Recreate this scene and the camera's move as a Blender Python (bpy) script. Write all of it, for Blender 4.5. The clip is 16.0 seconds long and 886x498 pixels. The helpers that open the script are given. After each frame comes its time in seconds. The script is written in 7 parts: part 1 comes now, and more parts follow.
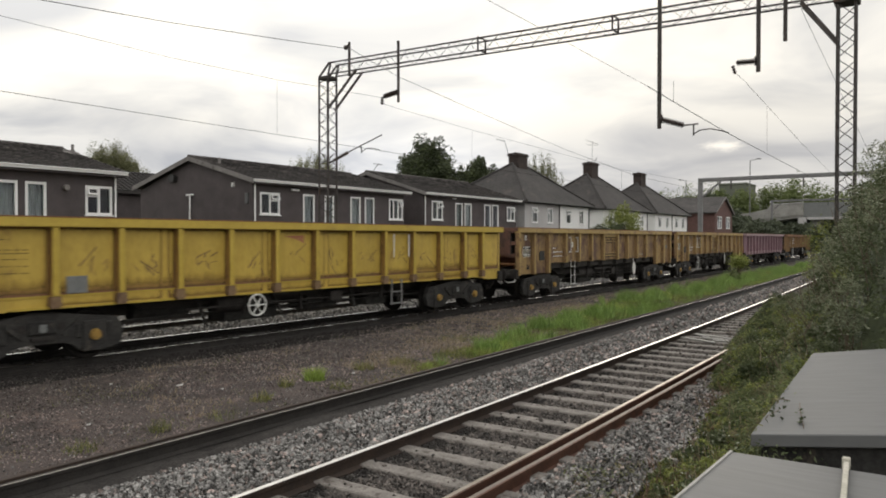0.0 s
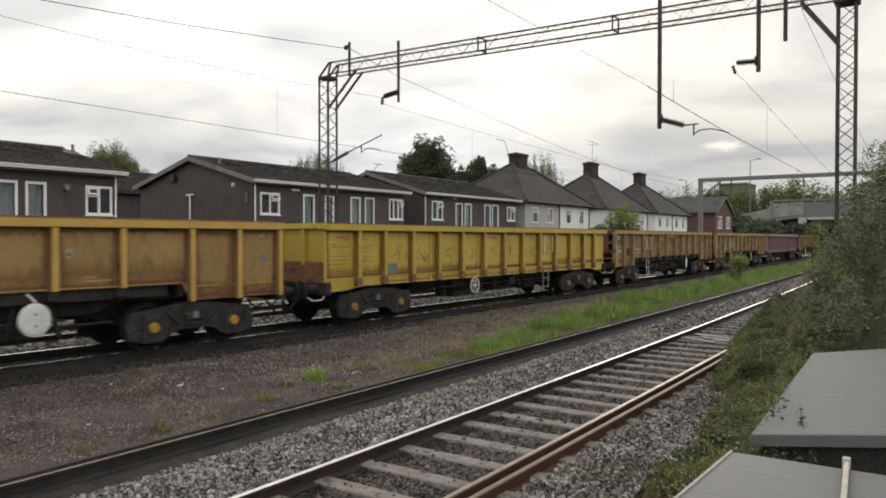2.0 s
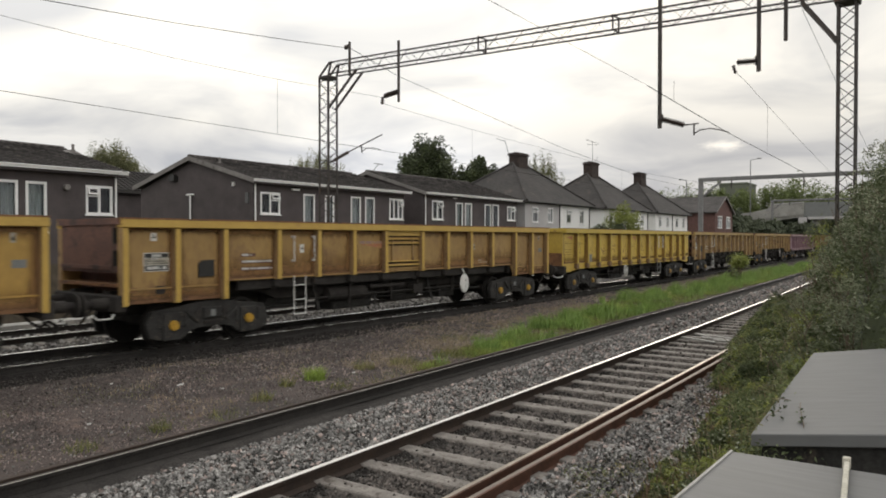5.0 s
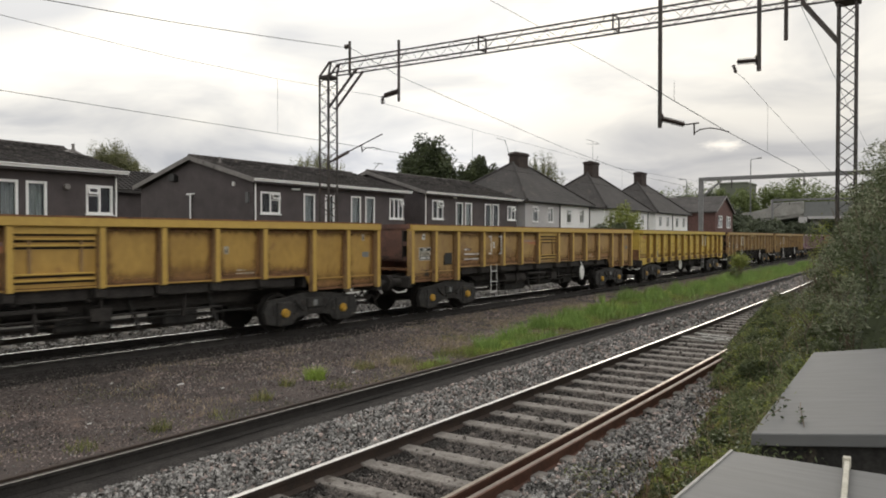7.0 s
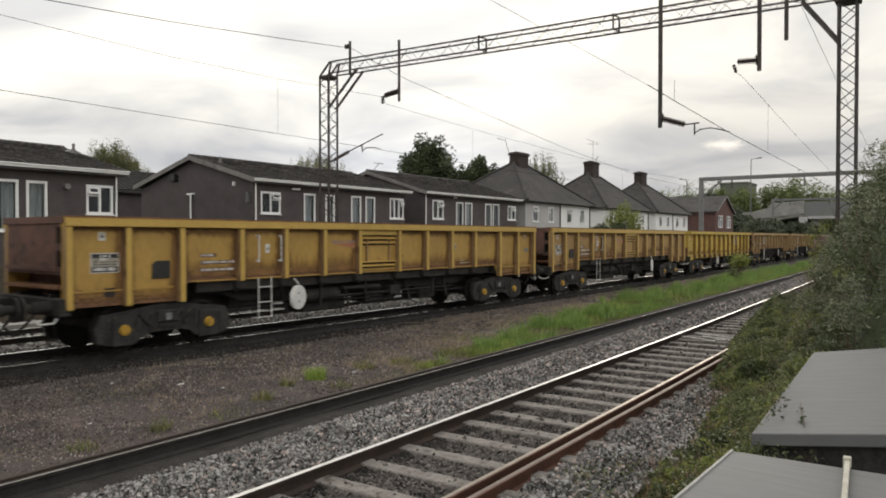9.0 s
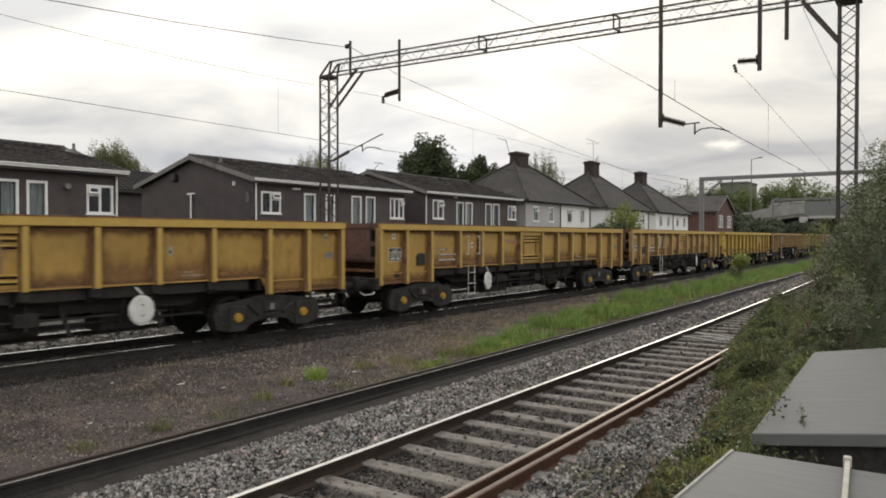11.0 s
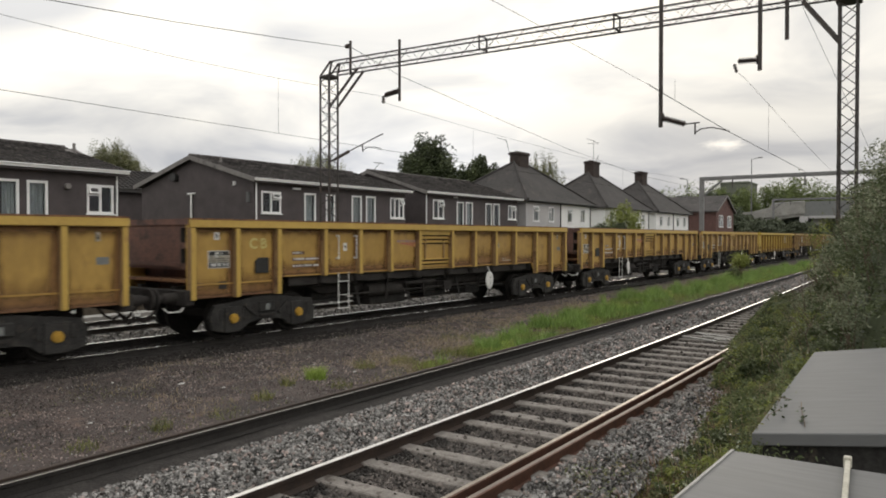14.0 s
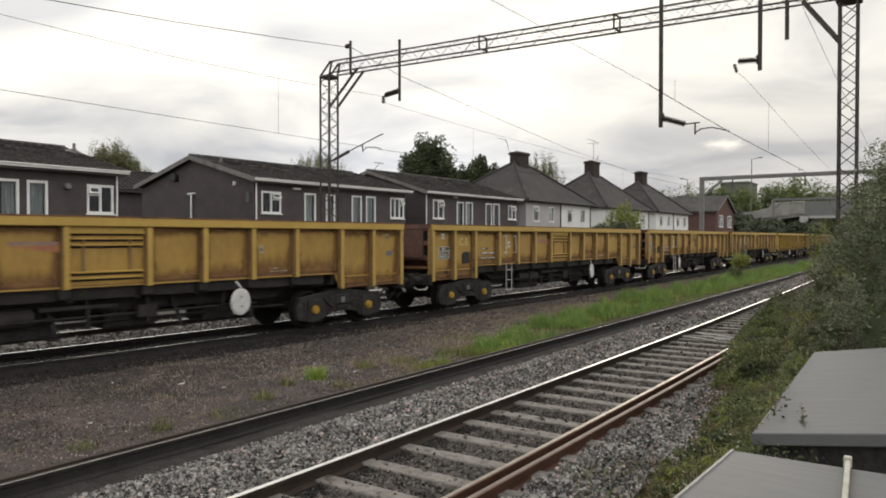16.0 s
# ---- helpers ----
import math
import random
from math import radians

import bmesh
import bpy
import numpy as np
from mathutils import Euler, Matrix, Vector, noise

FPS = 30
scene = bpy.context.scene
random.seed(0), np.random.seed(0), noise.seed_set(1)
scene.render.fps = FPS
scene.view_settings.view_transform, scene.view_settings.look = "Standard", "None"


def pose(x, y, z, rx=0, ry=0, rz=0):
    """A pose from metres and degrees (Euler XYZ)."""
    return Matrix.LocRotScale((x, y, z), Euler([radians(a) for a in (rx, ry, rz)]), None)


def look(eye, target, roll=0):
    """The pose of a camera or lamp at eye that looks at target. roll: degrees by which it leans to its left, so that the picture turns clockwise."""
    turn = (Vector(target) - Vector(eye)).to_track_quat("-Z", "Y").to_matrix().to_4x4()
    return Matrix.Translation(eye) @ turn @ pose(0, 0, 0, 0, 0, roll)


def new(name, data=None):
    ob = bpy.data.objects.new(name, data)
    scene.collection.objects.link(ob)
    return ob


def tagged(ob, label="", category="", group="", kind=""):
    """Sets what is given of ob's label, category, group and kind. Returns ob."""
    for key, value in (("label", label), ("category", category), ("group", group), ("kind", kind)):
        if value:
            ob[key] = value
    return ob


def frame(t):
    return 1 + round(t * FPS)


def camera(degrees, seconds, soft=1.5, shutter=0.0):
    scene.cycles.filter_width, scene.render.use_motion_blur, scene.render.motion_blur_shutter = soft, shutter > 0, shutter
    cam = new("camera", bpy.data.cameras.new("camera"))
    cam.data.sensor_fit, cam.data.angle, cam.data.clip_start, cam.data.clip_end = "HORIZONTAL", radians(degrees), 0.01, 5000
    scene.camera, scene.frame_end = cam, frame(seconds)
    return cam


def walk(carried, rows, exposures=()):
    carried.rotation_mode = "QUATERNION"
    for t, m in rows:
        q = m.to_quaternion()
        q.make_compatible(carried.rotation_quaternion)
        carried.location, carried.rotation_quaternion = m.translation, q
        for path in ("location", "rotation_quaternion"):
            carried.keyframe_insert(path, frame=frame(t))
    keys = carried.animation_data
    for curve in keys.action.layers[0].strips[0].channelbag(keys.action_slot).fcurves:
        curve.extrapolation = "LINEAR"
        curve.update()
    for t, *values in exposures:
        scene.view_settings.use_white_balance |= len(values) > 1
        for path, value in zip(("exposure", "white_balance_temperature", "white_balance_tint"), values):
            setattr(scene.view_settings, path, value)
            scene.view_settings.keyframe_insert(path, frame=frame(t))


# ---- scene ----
# camera: on a stand beside the line, all but still
EYE = (0.0, 0.0, 2.225)


def aim(yaw, tilt):
    a, b = radians(yaw), radians(tilt)
    return look(EYE, (EYE[0] - math.sin(a) * math.cos(b), EYE[1] + math.cos(a) * math.cos(b), EYE[2] - math.sin(b)))


cam = camera(63.0, 16.0, soft=1.85, shutter=0.5)
walk(cam, [(0, aim(34.764, 0.833)), (4.2, aim(34.786, 0.846)), (6.5, aim(34.800, 0.886)), (9.0, aim(34.824, 0.900)),
           (12.0, aim(34.852, 0.925)), (16.0, aim(34.864, 0.930))], [(0, 0.0)])

# ---- light ----
SUN_DIR = Vector((-0.234, 0.965, 0.118)).normalized()   # towards the veiled evening sun
world = bpy.data.worlds.new("evening_sky")
scene.world = world
world.use_nodes = True
wn = world.node_tree.nodes
wl = world.node_tree.links
wn.clear()


def wnode(kind, **kw):
    n = wn.new(kind)
    for k, v in kw.items():
        if k == "op":
            n.operation = v
        elif k == "blend":
            n.data_type, n.blend_type = "RGBA", v
    return n


w_out = wnode("ShaderNodeOutputWorld")
w_bg = wnode("ShaderNodeBackground")
w_sky = wnode("ShaderNodeTexSky")
w_sky.sky_type, w_sky.sun_disc = "NISHITA", False
w_sky.sun_elevation, w_sky.sun_rotation = radians(6.6), math.atan2(SUN_DIR.x, SUN_DIR.y)
w_sky.dust_density = 3.0
w_tc = wnode("ShaderNodeTexCoord")
w_sep = wnode("ShaderNodeSeparateXYZ")
wl.new(w_tc.outputs["Generated"], w_sep.inputs[0])
# flat cloud sheet: project the direction on a plane overhead
w_add = wnode("ShaderNodeMath", op="ADD")
w_add.inputs[1].default_value = 0.16
wl.new(w_sep.outputs["Z"], w_add.inputs[0])
w_dx = wnode("ShaderNodeMath", op="DIVIDE")
w_dy = wnode("ShaderNodeMath", op="DIVIDE")
for n, s in ((w_dx, "X"), (w_dy, "Y")):
    wl.new(w_sep.outputs[s], n.inputs[0])
    wl.new(w_add.outputs[0], n.inputs[1])
w_com = wnode("ShaderNodeCombineXYZ")
wl.new(w_dx.outputs[0], w_com.inputs[0])
wl.new(w_dy.outputs[0], w_com.inputs[1])
w_noise = wnode("ShaderNodeTexNoise")
w_noise.inputs["Scale"].default_value = 1.25
w_noise.inputs["Detail"].default_value = 5.0
w_noise.inputs["Roughness"].default_value = 0.5
w_noise.inputs["Distortion"].default_value = 0.5
wl.new(w_com.outputs[0], w_noise.inputs["Vector"])
w_ramp = wnode("ShaderNodeValToRGB")
w_ramp.color_ramp.elements[0].position, w_ramp.color_ramp.elements[0].color = 0.36, (0.765, 0.775, 0.80, 1)
w_ramp.color_ramp.elements[1].position, w_ramp.color_ramp.elements[1].color = 0.60, (1.19, 1.165, 1.105, 1)
wl.new(w_noise.outputs["Fac"], w_ramp.inputs[0])
# the sheet is thick and grey low down, thin and bright higher up
w_elev = wnode("ShaderNodeValToRGB")
lift = w_elev.color_ramp
lift.elements[0].position, lift.elements[0].color = 0.0, (0.50, 0.50, 0.52, 1)
lift.elements[1].position, lift.elements[1].color = 1.0, (1.10, 1.09, 1.07, 1)
for at, shade in ((0.09, (0.565, 0.57, 0.585, 1)), (0.12, (0.61, 0.61, 0.615, 1)), (0.15, (0.715, 0.705, 0.685, 1)), (0.20, (0.865, 0.848, 0.812, 1)), (0.28, (0.925, 0.908, 0.872, 1)), (0.35, (0.965, 0.952, 0.925, 1)), (0.60, (1.10, 1.09, 1.07, 1))):
    lift.elements.new(at).color = shade
wl.new(w_sep.outputs["Z"], w_elev.inputs[0])
w_mul = wnode("ShaderNodeMix", blend="MULTIPLY")
w_mul.inputs["Factor"].default_value = 1.0
wl.new(w_ramp.outputs["Color"], w_mul.inputs["A"])
wl.new(w_elev.outputs["Color"], w_mul.inputs["B"])
w_side = wnode("ShaderNodeMapRange")
w_side.interpolation_type = "SMOOTHSTEP"
w_side.inputs["From Min"].default_value, w_side.inputs["From Max"].default_value = -0.52, -0.20
w_side.inputs["To Min"].default_value, w_side.inputs["To Max"].default_value = 1.12, 0.92
wl.new(w_sep.outputs["X"], w_side.inputs["Value"])
# added fill: the unseen half of the sky is brightened to light the walls facing it
w_fill = wnode("ShaderNodeMapRange")
w_fill.interpolation_type = "SMOOTHSTEP"
w_fill.inputs["From Min"].default_value, w_fill.inputs["From Max"].default_value = -0.1, 0.8
w_fill.inputs["To Min"].default_value, w_fill.inputs["To Max"].default_value = 1.0, 1.2
wl.new(w_sep.outputs["X"], w_fill.inputs["Value"])
w_both = wnode("ShaderNodeMath", op="MULTIPLY")
wl.new(w_side.outputs["Result"], w_both.inputs[0])
wl.new(w_fill.outputs["Result"], w_both.inputs[1])
w_mid = wnode("ShaderNodeMath", op="ADD")
w_mid.inputs[1].default_value = 0.60
wl.new(w_sep.outputs["X"], w_mid.inputs[0])
w_abs = wnode("ShaderNodeMath", op="ABSOLUTE")
wl.new(w_mid.outputs[0], w_abs.inputs[0])
w_gap = wnode("ShaderNodeMapRange")
w_gap.interpolation_type = "SMOOTHSTEP"
w_gap.inputs["From Min"].default_value, w_gap.inputs["From Max"].default_value = 0.20, 0.02
wl.new(w_abs.outputs[0], w_gap.inputs["Value"])
w_low = wnode("ShaderNodeMapRange")
w_low.interpolation_type = "SMOOTHSTEP"
w_low.inputs["From Min"].default_value, w_low.inputs["From Max"].default_value = 0.22, 0.10
w_low.inputs["To Max"].default_value = 0.36
wl.new(w_sep.outputs["Z"], w_low.inputs["Value"])
w_lit = wnode("ShaderNodeMath", op="MULTIPLY_ADD")
w_lit.inputs[2].default_value = 1.0
wl.new(w_gap.outputs["Result"], w_lit.inputs[0])
wl.new(w_low.outputs["Result"], w_lit.inputs[1])
w_all = wnode("ShaderNodeMath", op="MULTIPLY")
wl.new(w_both.outputs[0], w_all.inputs[0])
wl.new(w_lit.outputs[0], w_all.inputs[1])
w_even = wnode("ShaderNodeVectorMath", op="SCALE")
wl.new(w_mul.outputs["Result"], w_even.inputs[0])
wl.new(w_all.outputs[0], w_even.inputs["Scale"])
w_dot = wnode("ShaderNodeVectorMath", op="DOT_PRODUCT")
w_dot.inputs[1].default_value = SUN_DIR
wl.new(w_tc.outputs["Generated"], w_dot.inputs[0])
w_glow = wnode("ShaderNodeMapRange")
w_glow.interpolation_type = "SMOOTHSTEP"
w_glow.inputs["From Min"].default_value, w_glow.inputs["From Max"].default_value = 0.955, 1.0
w_glow.inputs["To Min"].default_value, w_glow.inputs["To Max"].default_value = 0.0, 0.06
wl.new(w_dot.outputs["Value"], w_glow.inputs["Value"])
w_warm = wnode("ShaderNodeMix", blend="ADD")
wl.new(w_glow.outputs["Result"], w_warm.inputs["Factor"])
wl.new(w_even.outputs["Vector"], w_warm.inputs["A"])
w_warm.inputs["B"].default_value = (1.0, 0.93, 0.80, 1)
w_off = wnode("ShaderNodeVectorMath", op="SUBTRACT")
w_off.inputs[1].default_value = SUN_DIR
wl.new(w_tc.outputs["Generated"], w_off.inputs[0])
w_flat = wnode("ShaderNodeVectorMath", op="MULTIPLY")
w_flat.inputs[1].default_value = (1.0, 1.0, 2.8)
wl.new(w_off.outputs["Vector"], w_flat.inputs[0])
w_far = wnode("ShaderNodeVectorMath", op="LENGTH")
wl.new(w_flat.outputs["Vector"], w_far.inputs[0])
w_fine = wnode("ShaderNodeTexNoise")
w_fine.inputs["Scale"].default_value, w_fine.inputs["Detail"].default_value = 40.0, 5.0
wl.new(w_flat.outputs["Vector"], w_fine.inputs["Vector"])
w_torn = wnode("ShaderNodeMath", op="MULTIPLY_ADD")
w_torn.inputs[1].default_value = 0.05
wl.new(w_fine.outputs["Fac"], w_torn.inputs[0])
wl.new(w_far.outputs["Value"], w_torn.inputs[2])
w_core = wnode("ShaderNodeMapRange")
w_core.interpolation_type = "SMOOTHSTEP"
w_core.inputs["From Min"].default_value, w_core.inputs["From Max"].default_value = 0.056, 0.022
w_core.inputs["To Min"].default_value, w_core.inputs["To Max"].default_value = 0.0, 0.5
wl.new(w_torn.outputs[0], w_core.inputs["Value"])
w_spot = wnode("ShaderNodeMix", blend="ADD")
wl.new(w_core.outputs["Result"], w_spot.inputs["Factor"])
wl.new(w_warm.outputs["Result"], w_spot.inputs["A"])
w_spot.inputs["B"].default_value = (1.0, 0.9, 0.7, 1)
# a little of the clear sky shows through the sheet
w_thin = wnode("ShaderNodeMix", blend="ADD")
w_thin.inputs["Factor"].default_value = 0.0003
wl.new(w_spot.outputs["Result"], w_thin.inputs["A"])
wl.new(w_sky.outputs["Color"], w_thin.inputs["B"])
wl.new(w_thin.outputs["Result"], w_bg.inputs["Color"])
w_bg.inputs["Strength"].default_value = 1.06
wl.new(w_bg.outputs[0], w_out.inputs[0])

sun_data = bpy.data.lights.new("sun", "SUN")
sun_data.energy, sun_data.angle, sun_data.color = 0.7, radians(26), (1.0, 0.90, 0.76)
sun = new("sun", sun_data)
sun.matrix_world = look(SUN_DIR * 60, (0, 0, 0))


# ---- materials ----
def mat(name, dark, light, rough=0.8, metal=0.0, scale=6.0, fine=60.0, bump=0.2, wear=None, wear_at=0.62, stretch=(1, 1, 1), vary=0.0, depth=0.02, spec=0.5, thin=0.0, fade=False):
    m = bpy.data.materials.new(name)
    m.use_nodes = True
    nt = m.node_tree
    n, l = nt.nodes, nt.links
    bsdf = n["Principled BSDF"]
    tc = n.new("ShaderNodeTexCoord")
    mp = n.new("ShaderNodeMapping")
    mp.inputs["Scale"].default_value = stretch
    oi = n.new("ShaderNodeObjectInfo")
    l.new(tc.outputs["Object"], mp.inputs["Vector"])
    sh = n.new("ShaderNodeVectorMath")
    sh.operation = "MULTIPLY_ADD"
    sh.inputs[1].default_value = (37.0, 19.0, 53.0)
    l.new(oi.outputs["Random"], sh.inputs[0])
    l.new(mp.outputs[0], sh.inputs[2])
    big = n.new("ShaderNodeTexNoise")
    big.inputs["Scale"].default_value, big.inputs["Detail"].default_value, big.inputs["Roughness"].default_value = scale, 5.0, 0.6
    small = n.new("ShaderNodeTexNoise")
    small.inputs["Scale"].default_value, small.inputs["Detail"].default_value = fine, 4.0
    for t in (big, small):
        l.new(sh.outputs[0], t.inputs["Vector"])
    mix = n.new("ShaderNodeMath")
    mix.operation = "MULTIPLY_ADD"
    mix.inputs[1].default_value = 0.45
    l.new(small.outputs["Fac"], mix.inputs[0])
    half = n.new("ShaderNodeMath")
    half.operation = "MULTIPLY"
    half.inputs[1].default_value = 0.55
    l.new(big.outputs["Fac"], half.inputs[0])
    l.new(half.outputs[0], mix.inputs[2])
    ramp = n.new("ShaderNodeValToRGB")
    e = ramp.color_ramp.elements
    e[0].position, e[0].color = 0.36, (*dark, 1)
    e[1].position, e[1].color = 0.64, (*light, 1)
    l.new(mix.outputs[0], ramp.inputs[0])
    col = ramp.outputs["Color"]
    if wear:
        wn_ = n.new("ShaderNodeTexNoise")
        wn_.inputs["Scale"].default_value, wn_.inputs["Detail"].default_value = scale * 1.7, 8.0
        wn_.inputs["Roughness"].default_value = 0.7
        l.new(sh.outputs[0], wn_.inputs["Vector"])
        wr = n.new("ShaderNodeMapRange")
        wr.inputs["From Min"].default_value, wr.inputs["From Max"].default_value = wear_at - 0.05, wear_at + 0.05
        l.new(wn_.outputs["Fac"], wr.inputs["Value"])
        wm = n.new("ShaderNodeMix")
        wm.data_type = "RGBA"
        l.new(wr.outputs["Result"], wm.inputs["Factor"])
        l.new(col, wm.inputs["A"])
        wm.inputs["B"].default_value = (*wear, 1)
        col = wm.outputs["Result"]
    if vary:
        geo = n.new("ShaderNodeNewGeometry")
        hs = n.new("ShaderNodeHueSaturation")
        vr = n.new("ShaderNodeMapRange")
        vr.inputs["To Min"].default_value, vr.inputs["To Max"].default_value = 1.0 - vary, 1.0 + vary
        l.new(geo.outputs["Random Per Island"], vr.inputs["Value"])
        l.new(vr.outputs["Result"], hs.inputs["Value"])
        l.new(col, hs.inputs["Color"])
        col = hs.outputs["Color"]
    l.new(col, bsdf.inputs["Base Color"])
    rr = n.new("ShaderNodeMapRange")
    rr.inputs["To Min"].default_value, rr.inputs["To Max"].default_value = max(0.03, rough - 0.1), min(1.0, rough + 0.1)
    l.new(big.outputs["Fac"], rr.inputs["Value"])
    l.new(rr.outputs["Result"], bsdf.inputs["Roughness"])
    bsdf.inputs["Metallic"].default_value = metal
    bsdf.inputs["Specular IOR Level"].default_value = spec
    if bump:
        bp = n.new("ShaderNodeBump")
        bp.inputs["Strength"].default_value, bp.inputs["Distance"].default_value = bump, depth
        l.new(mix.outputs[0], bp.inputs["Height"])
        l.new(bp.outputs[0], bsdf.inputs["Normal"])
    if fade:        # a film that thins out towards its ragged edge
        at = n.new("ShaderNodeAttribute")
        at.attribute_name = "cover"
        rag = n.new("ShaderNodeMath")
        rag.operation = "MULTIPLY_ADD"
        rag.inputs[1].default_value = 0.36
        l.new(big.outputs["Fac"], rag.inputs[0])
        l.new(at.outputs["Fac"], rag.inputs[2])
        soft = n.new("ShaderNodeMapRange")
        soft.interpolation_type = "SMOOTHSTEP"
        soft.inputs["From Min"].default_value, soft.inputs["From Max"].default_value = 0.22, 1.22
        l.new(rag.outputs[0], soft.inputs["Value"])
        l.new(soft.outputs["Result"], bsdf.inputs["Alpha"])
    if thin:
        tr = n.new("ShaderNodeBsdfTranslucent")
        l.new(col, tr.inputs["Color"])
        both = n.new("ShaderNodeMixShader")
        both.inputs[0].default_value = thin
        l.new(bsdf.outputs[0], both.inputs[1])
        l.new(tr.outputs[0], both.inputs[2])
        l.new(both.outputs[0], n["Material Output"].inputs["Surface"])
    return m


M_ORANGE = mat("orange_paint", (0.345, 0.208, 0.052), (0.47, 0.295, 0.071), 0.5, 0, 0.9, 9, 0.05, (0.27, 0.148, 0.05), 0.64, (1, 0.9, 0.6))
M_ORANGE_DULL = mat("dull_orange_paint", (0.275, 0.168, 0.064), (0.395, 0.255, 0.090), 0.55, 0, 0.85, 9, 0.06, (0.20, 0.112, 0.052), 0.60, (1, 0.9, 0.55))
M_ORANGE_OLD = mat("weathered_orange_paint", (0.180, 0.110, 0.055), (0.355, 0.238, 0.090), 0.65, 0, 0.9, 9, 0.08, (0.105, 0.055, 0.038), 0.535, (1, 1.5, 0.8))
M_ORANGE_OLD_TRIM = mat("weathered_amber_paint", (0.29, 0.195, 0.072), (0.44, 0.31, 0.105), 0.6, 0, 1.5, 20, 0.08, (0.15, 0.08, 0.045), 0.57)
M_BROWN = mat("rusted_brown_paint", (0.125, 0.075, 0.046), (0.255, 0.165, 0.083), 0.75, 0, 0.9, 10, 0.1, (0.09, 0.05, 0.035), 0.60)
# rusted trim; on rib flanks this brown stands in for side shade
M_BROWN_TRIM = mat("rusted_trim_and_flank_shade", (0.20, 0.125, 0.065), (0.36, 0.24, 0.11), 0.7, 0, 1.2, 20, 0.1, (0.12, 0.065, 0.04), 0.60)
M_STAIN = mat("rust_stain", (0.185, 0.098, 0.042), (0.275, 0.152, 0.056), 0.7, 0, 3, 24, 0.05, (0.14, 0.075, 0.036), 0.60)
# brown films: rust, plus panel-edge shade put into the colour
M_RUST_SHADE_CORE = mat("rust_and_shade_core", (0.135, 0.066, 0.034), (0.225, 0.115, 0.050), 0.7, 0, 3, 24, 0.05, (0.10, 0.052, 0.030), 0.60, fade=True)
M_RUST_SHADE_FILM = mat("rust_and_shade_film", (0.200, 0.102, 0.038), (0.300, 0.160, 0.052), 0.6, 0, 2, 20, 0.05, (0.17, 0.085, 0.036), 0.60, fade=True)
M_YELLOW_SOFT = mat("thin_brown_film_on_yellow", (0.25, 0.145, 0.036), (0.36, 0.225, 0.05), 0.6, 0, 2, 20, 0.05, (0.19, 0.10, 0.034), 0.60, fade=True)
M_END = mat("end_wall_rust", (0.075, 0.040, 0.033), (0.175, 0.088, 0.062), 0.8, 0, 1.6, 26, 0.15, (0.05, 0.032, 0.028), 0.58)
M_CAP_DULL = mat("dull_axle_cap", (0.24, 0.14, 0.035), (0.42, 0.26, 0.05), 0.6, 0, 9, 50, 0.05, (0.08, 0.05, 0.03), 0.57)
M_ORANGE_TRIM = mat("amber_paint", (0.44, 0.285, 0.066), (0.56, 0.375, 0.088), 0.5, 0, 1.5, 22, 0.06, (0.29, 0.155, 0.06), 0.67)
M_YELLOW = mat("yellow_paint", (0.42, 0.290, 0.050), (0.56, 0.395, 0.073), 0.5, 0, 1.0, 14, 0.06, (0.30, 0.178, 0.05), 0.65, (1, 1, 0.5))
M_YELLOW_TRIM = mat("yellow_trim_paint", (0.42, 0.30, 0.044), (0.55, 0.40, 0.065), 0.5, 0, 2.0, 25, 0.06, (0.21, 0.12, 0.045), 0.66)
# browner yellow: the rib flanks' side shade as a colour
M_YELLOW_FLANK = mat("shaded_yellow_flank", (0.20, 0.115, 0.036), (0.34, 0.21, 0.050), 0.6, 0, 2.0, 25, 0.06, (0.14, 0.075, 0.036), 0.60)
M_PURPLE = mat("maroon_paint", (0.150, 0.080, 0.100), (0.255, 0.150, 0.175), 0.6, 0, 1.2, 16, 0.08, (0.12, 0.066, 0.06), 0.62)
M_PURPLE_TRIM = mat("faded_maroon_paint", (0.26, 0.175, 0.195), (0.38, 0.275, 0.285), 0.6, 0, 1.2, 16, 0.08, (0.15, 0.085, 0.075), 0.62)
M_RUST = mat("rusty_paint", (0.15, 0.07, 0.035), (0.28, 0.14, 0.06), 0.8, 0, 2.5, 30, 0.15, (0.09, 0.045, 0.03), 0.58)
M_UNDER = mat("underframe_black", (0.018, 0.0162, 0.0155), (0.052, 0.047, 0.043), 0.85, 0, 3, 30, 0.15, None, 0.6, (1, 1, 1), 0, 0.02, 0.28)
M_BOGIE = mat("bogie_grime", (0.015, 0.0145, 0.0142), (0.054, 0.052, 0.049), 0.85, 0, 3.0, 30, 0.4, (0.085, 0.070, 0.058), 0.63, (1, 1, 1), 0, 0.02, 0.3)
M_CAP = mat("axle_cap_yellow", (0.36, 0.21, 0.03), (0.56, 0.33, 0.035), 0.5, 0, 9, 50, 0.05, (0.13, 0.075, 0.033), 0.60)
M_WHEEL = mat("wheel_steel", (0.014, 0.0128, 0.0122), (0.034, 0.031, 0.028), 0.85, 0.0, 5, 40, 0.1, None, 0.6, (1, 1, 1), 0, 0.02, 0.25)
M_WHITE = mat("white_paint", (0.55, 0.55, 0.53), (0.80, 0.80, 0.78), 0.5, 0, 5, 50, 0.05, (0.35, 0.33, 0.29), 0.70)
M_CHALK = mat("pale_yellow_chalk", (0.50, 0.44, 0.16), (0.66, 0.58, 0.25), 0.8, 0, 8, 60, 0.0)
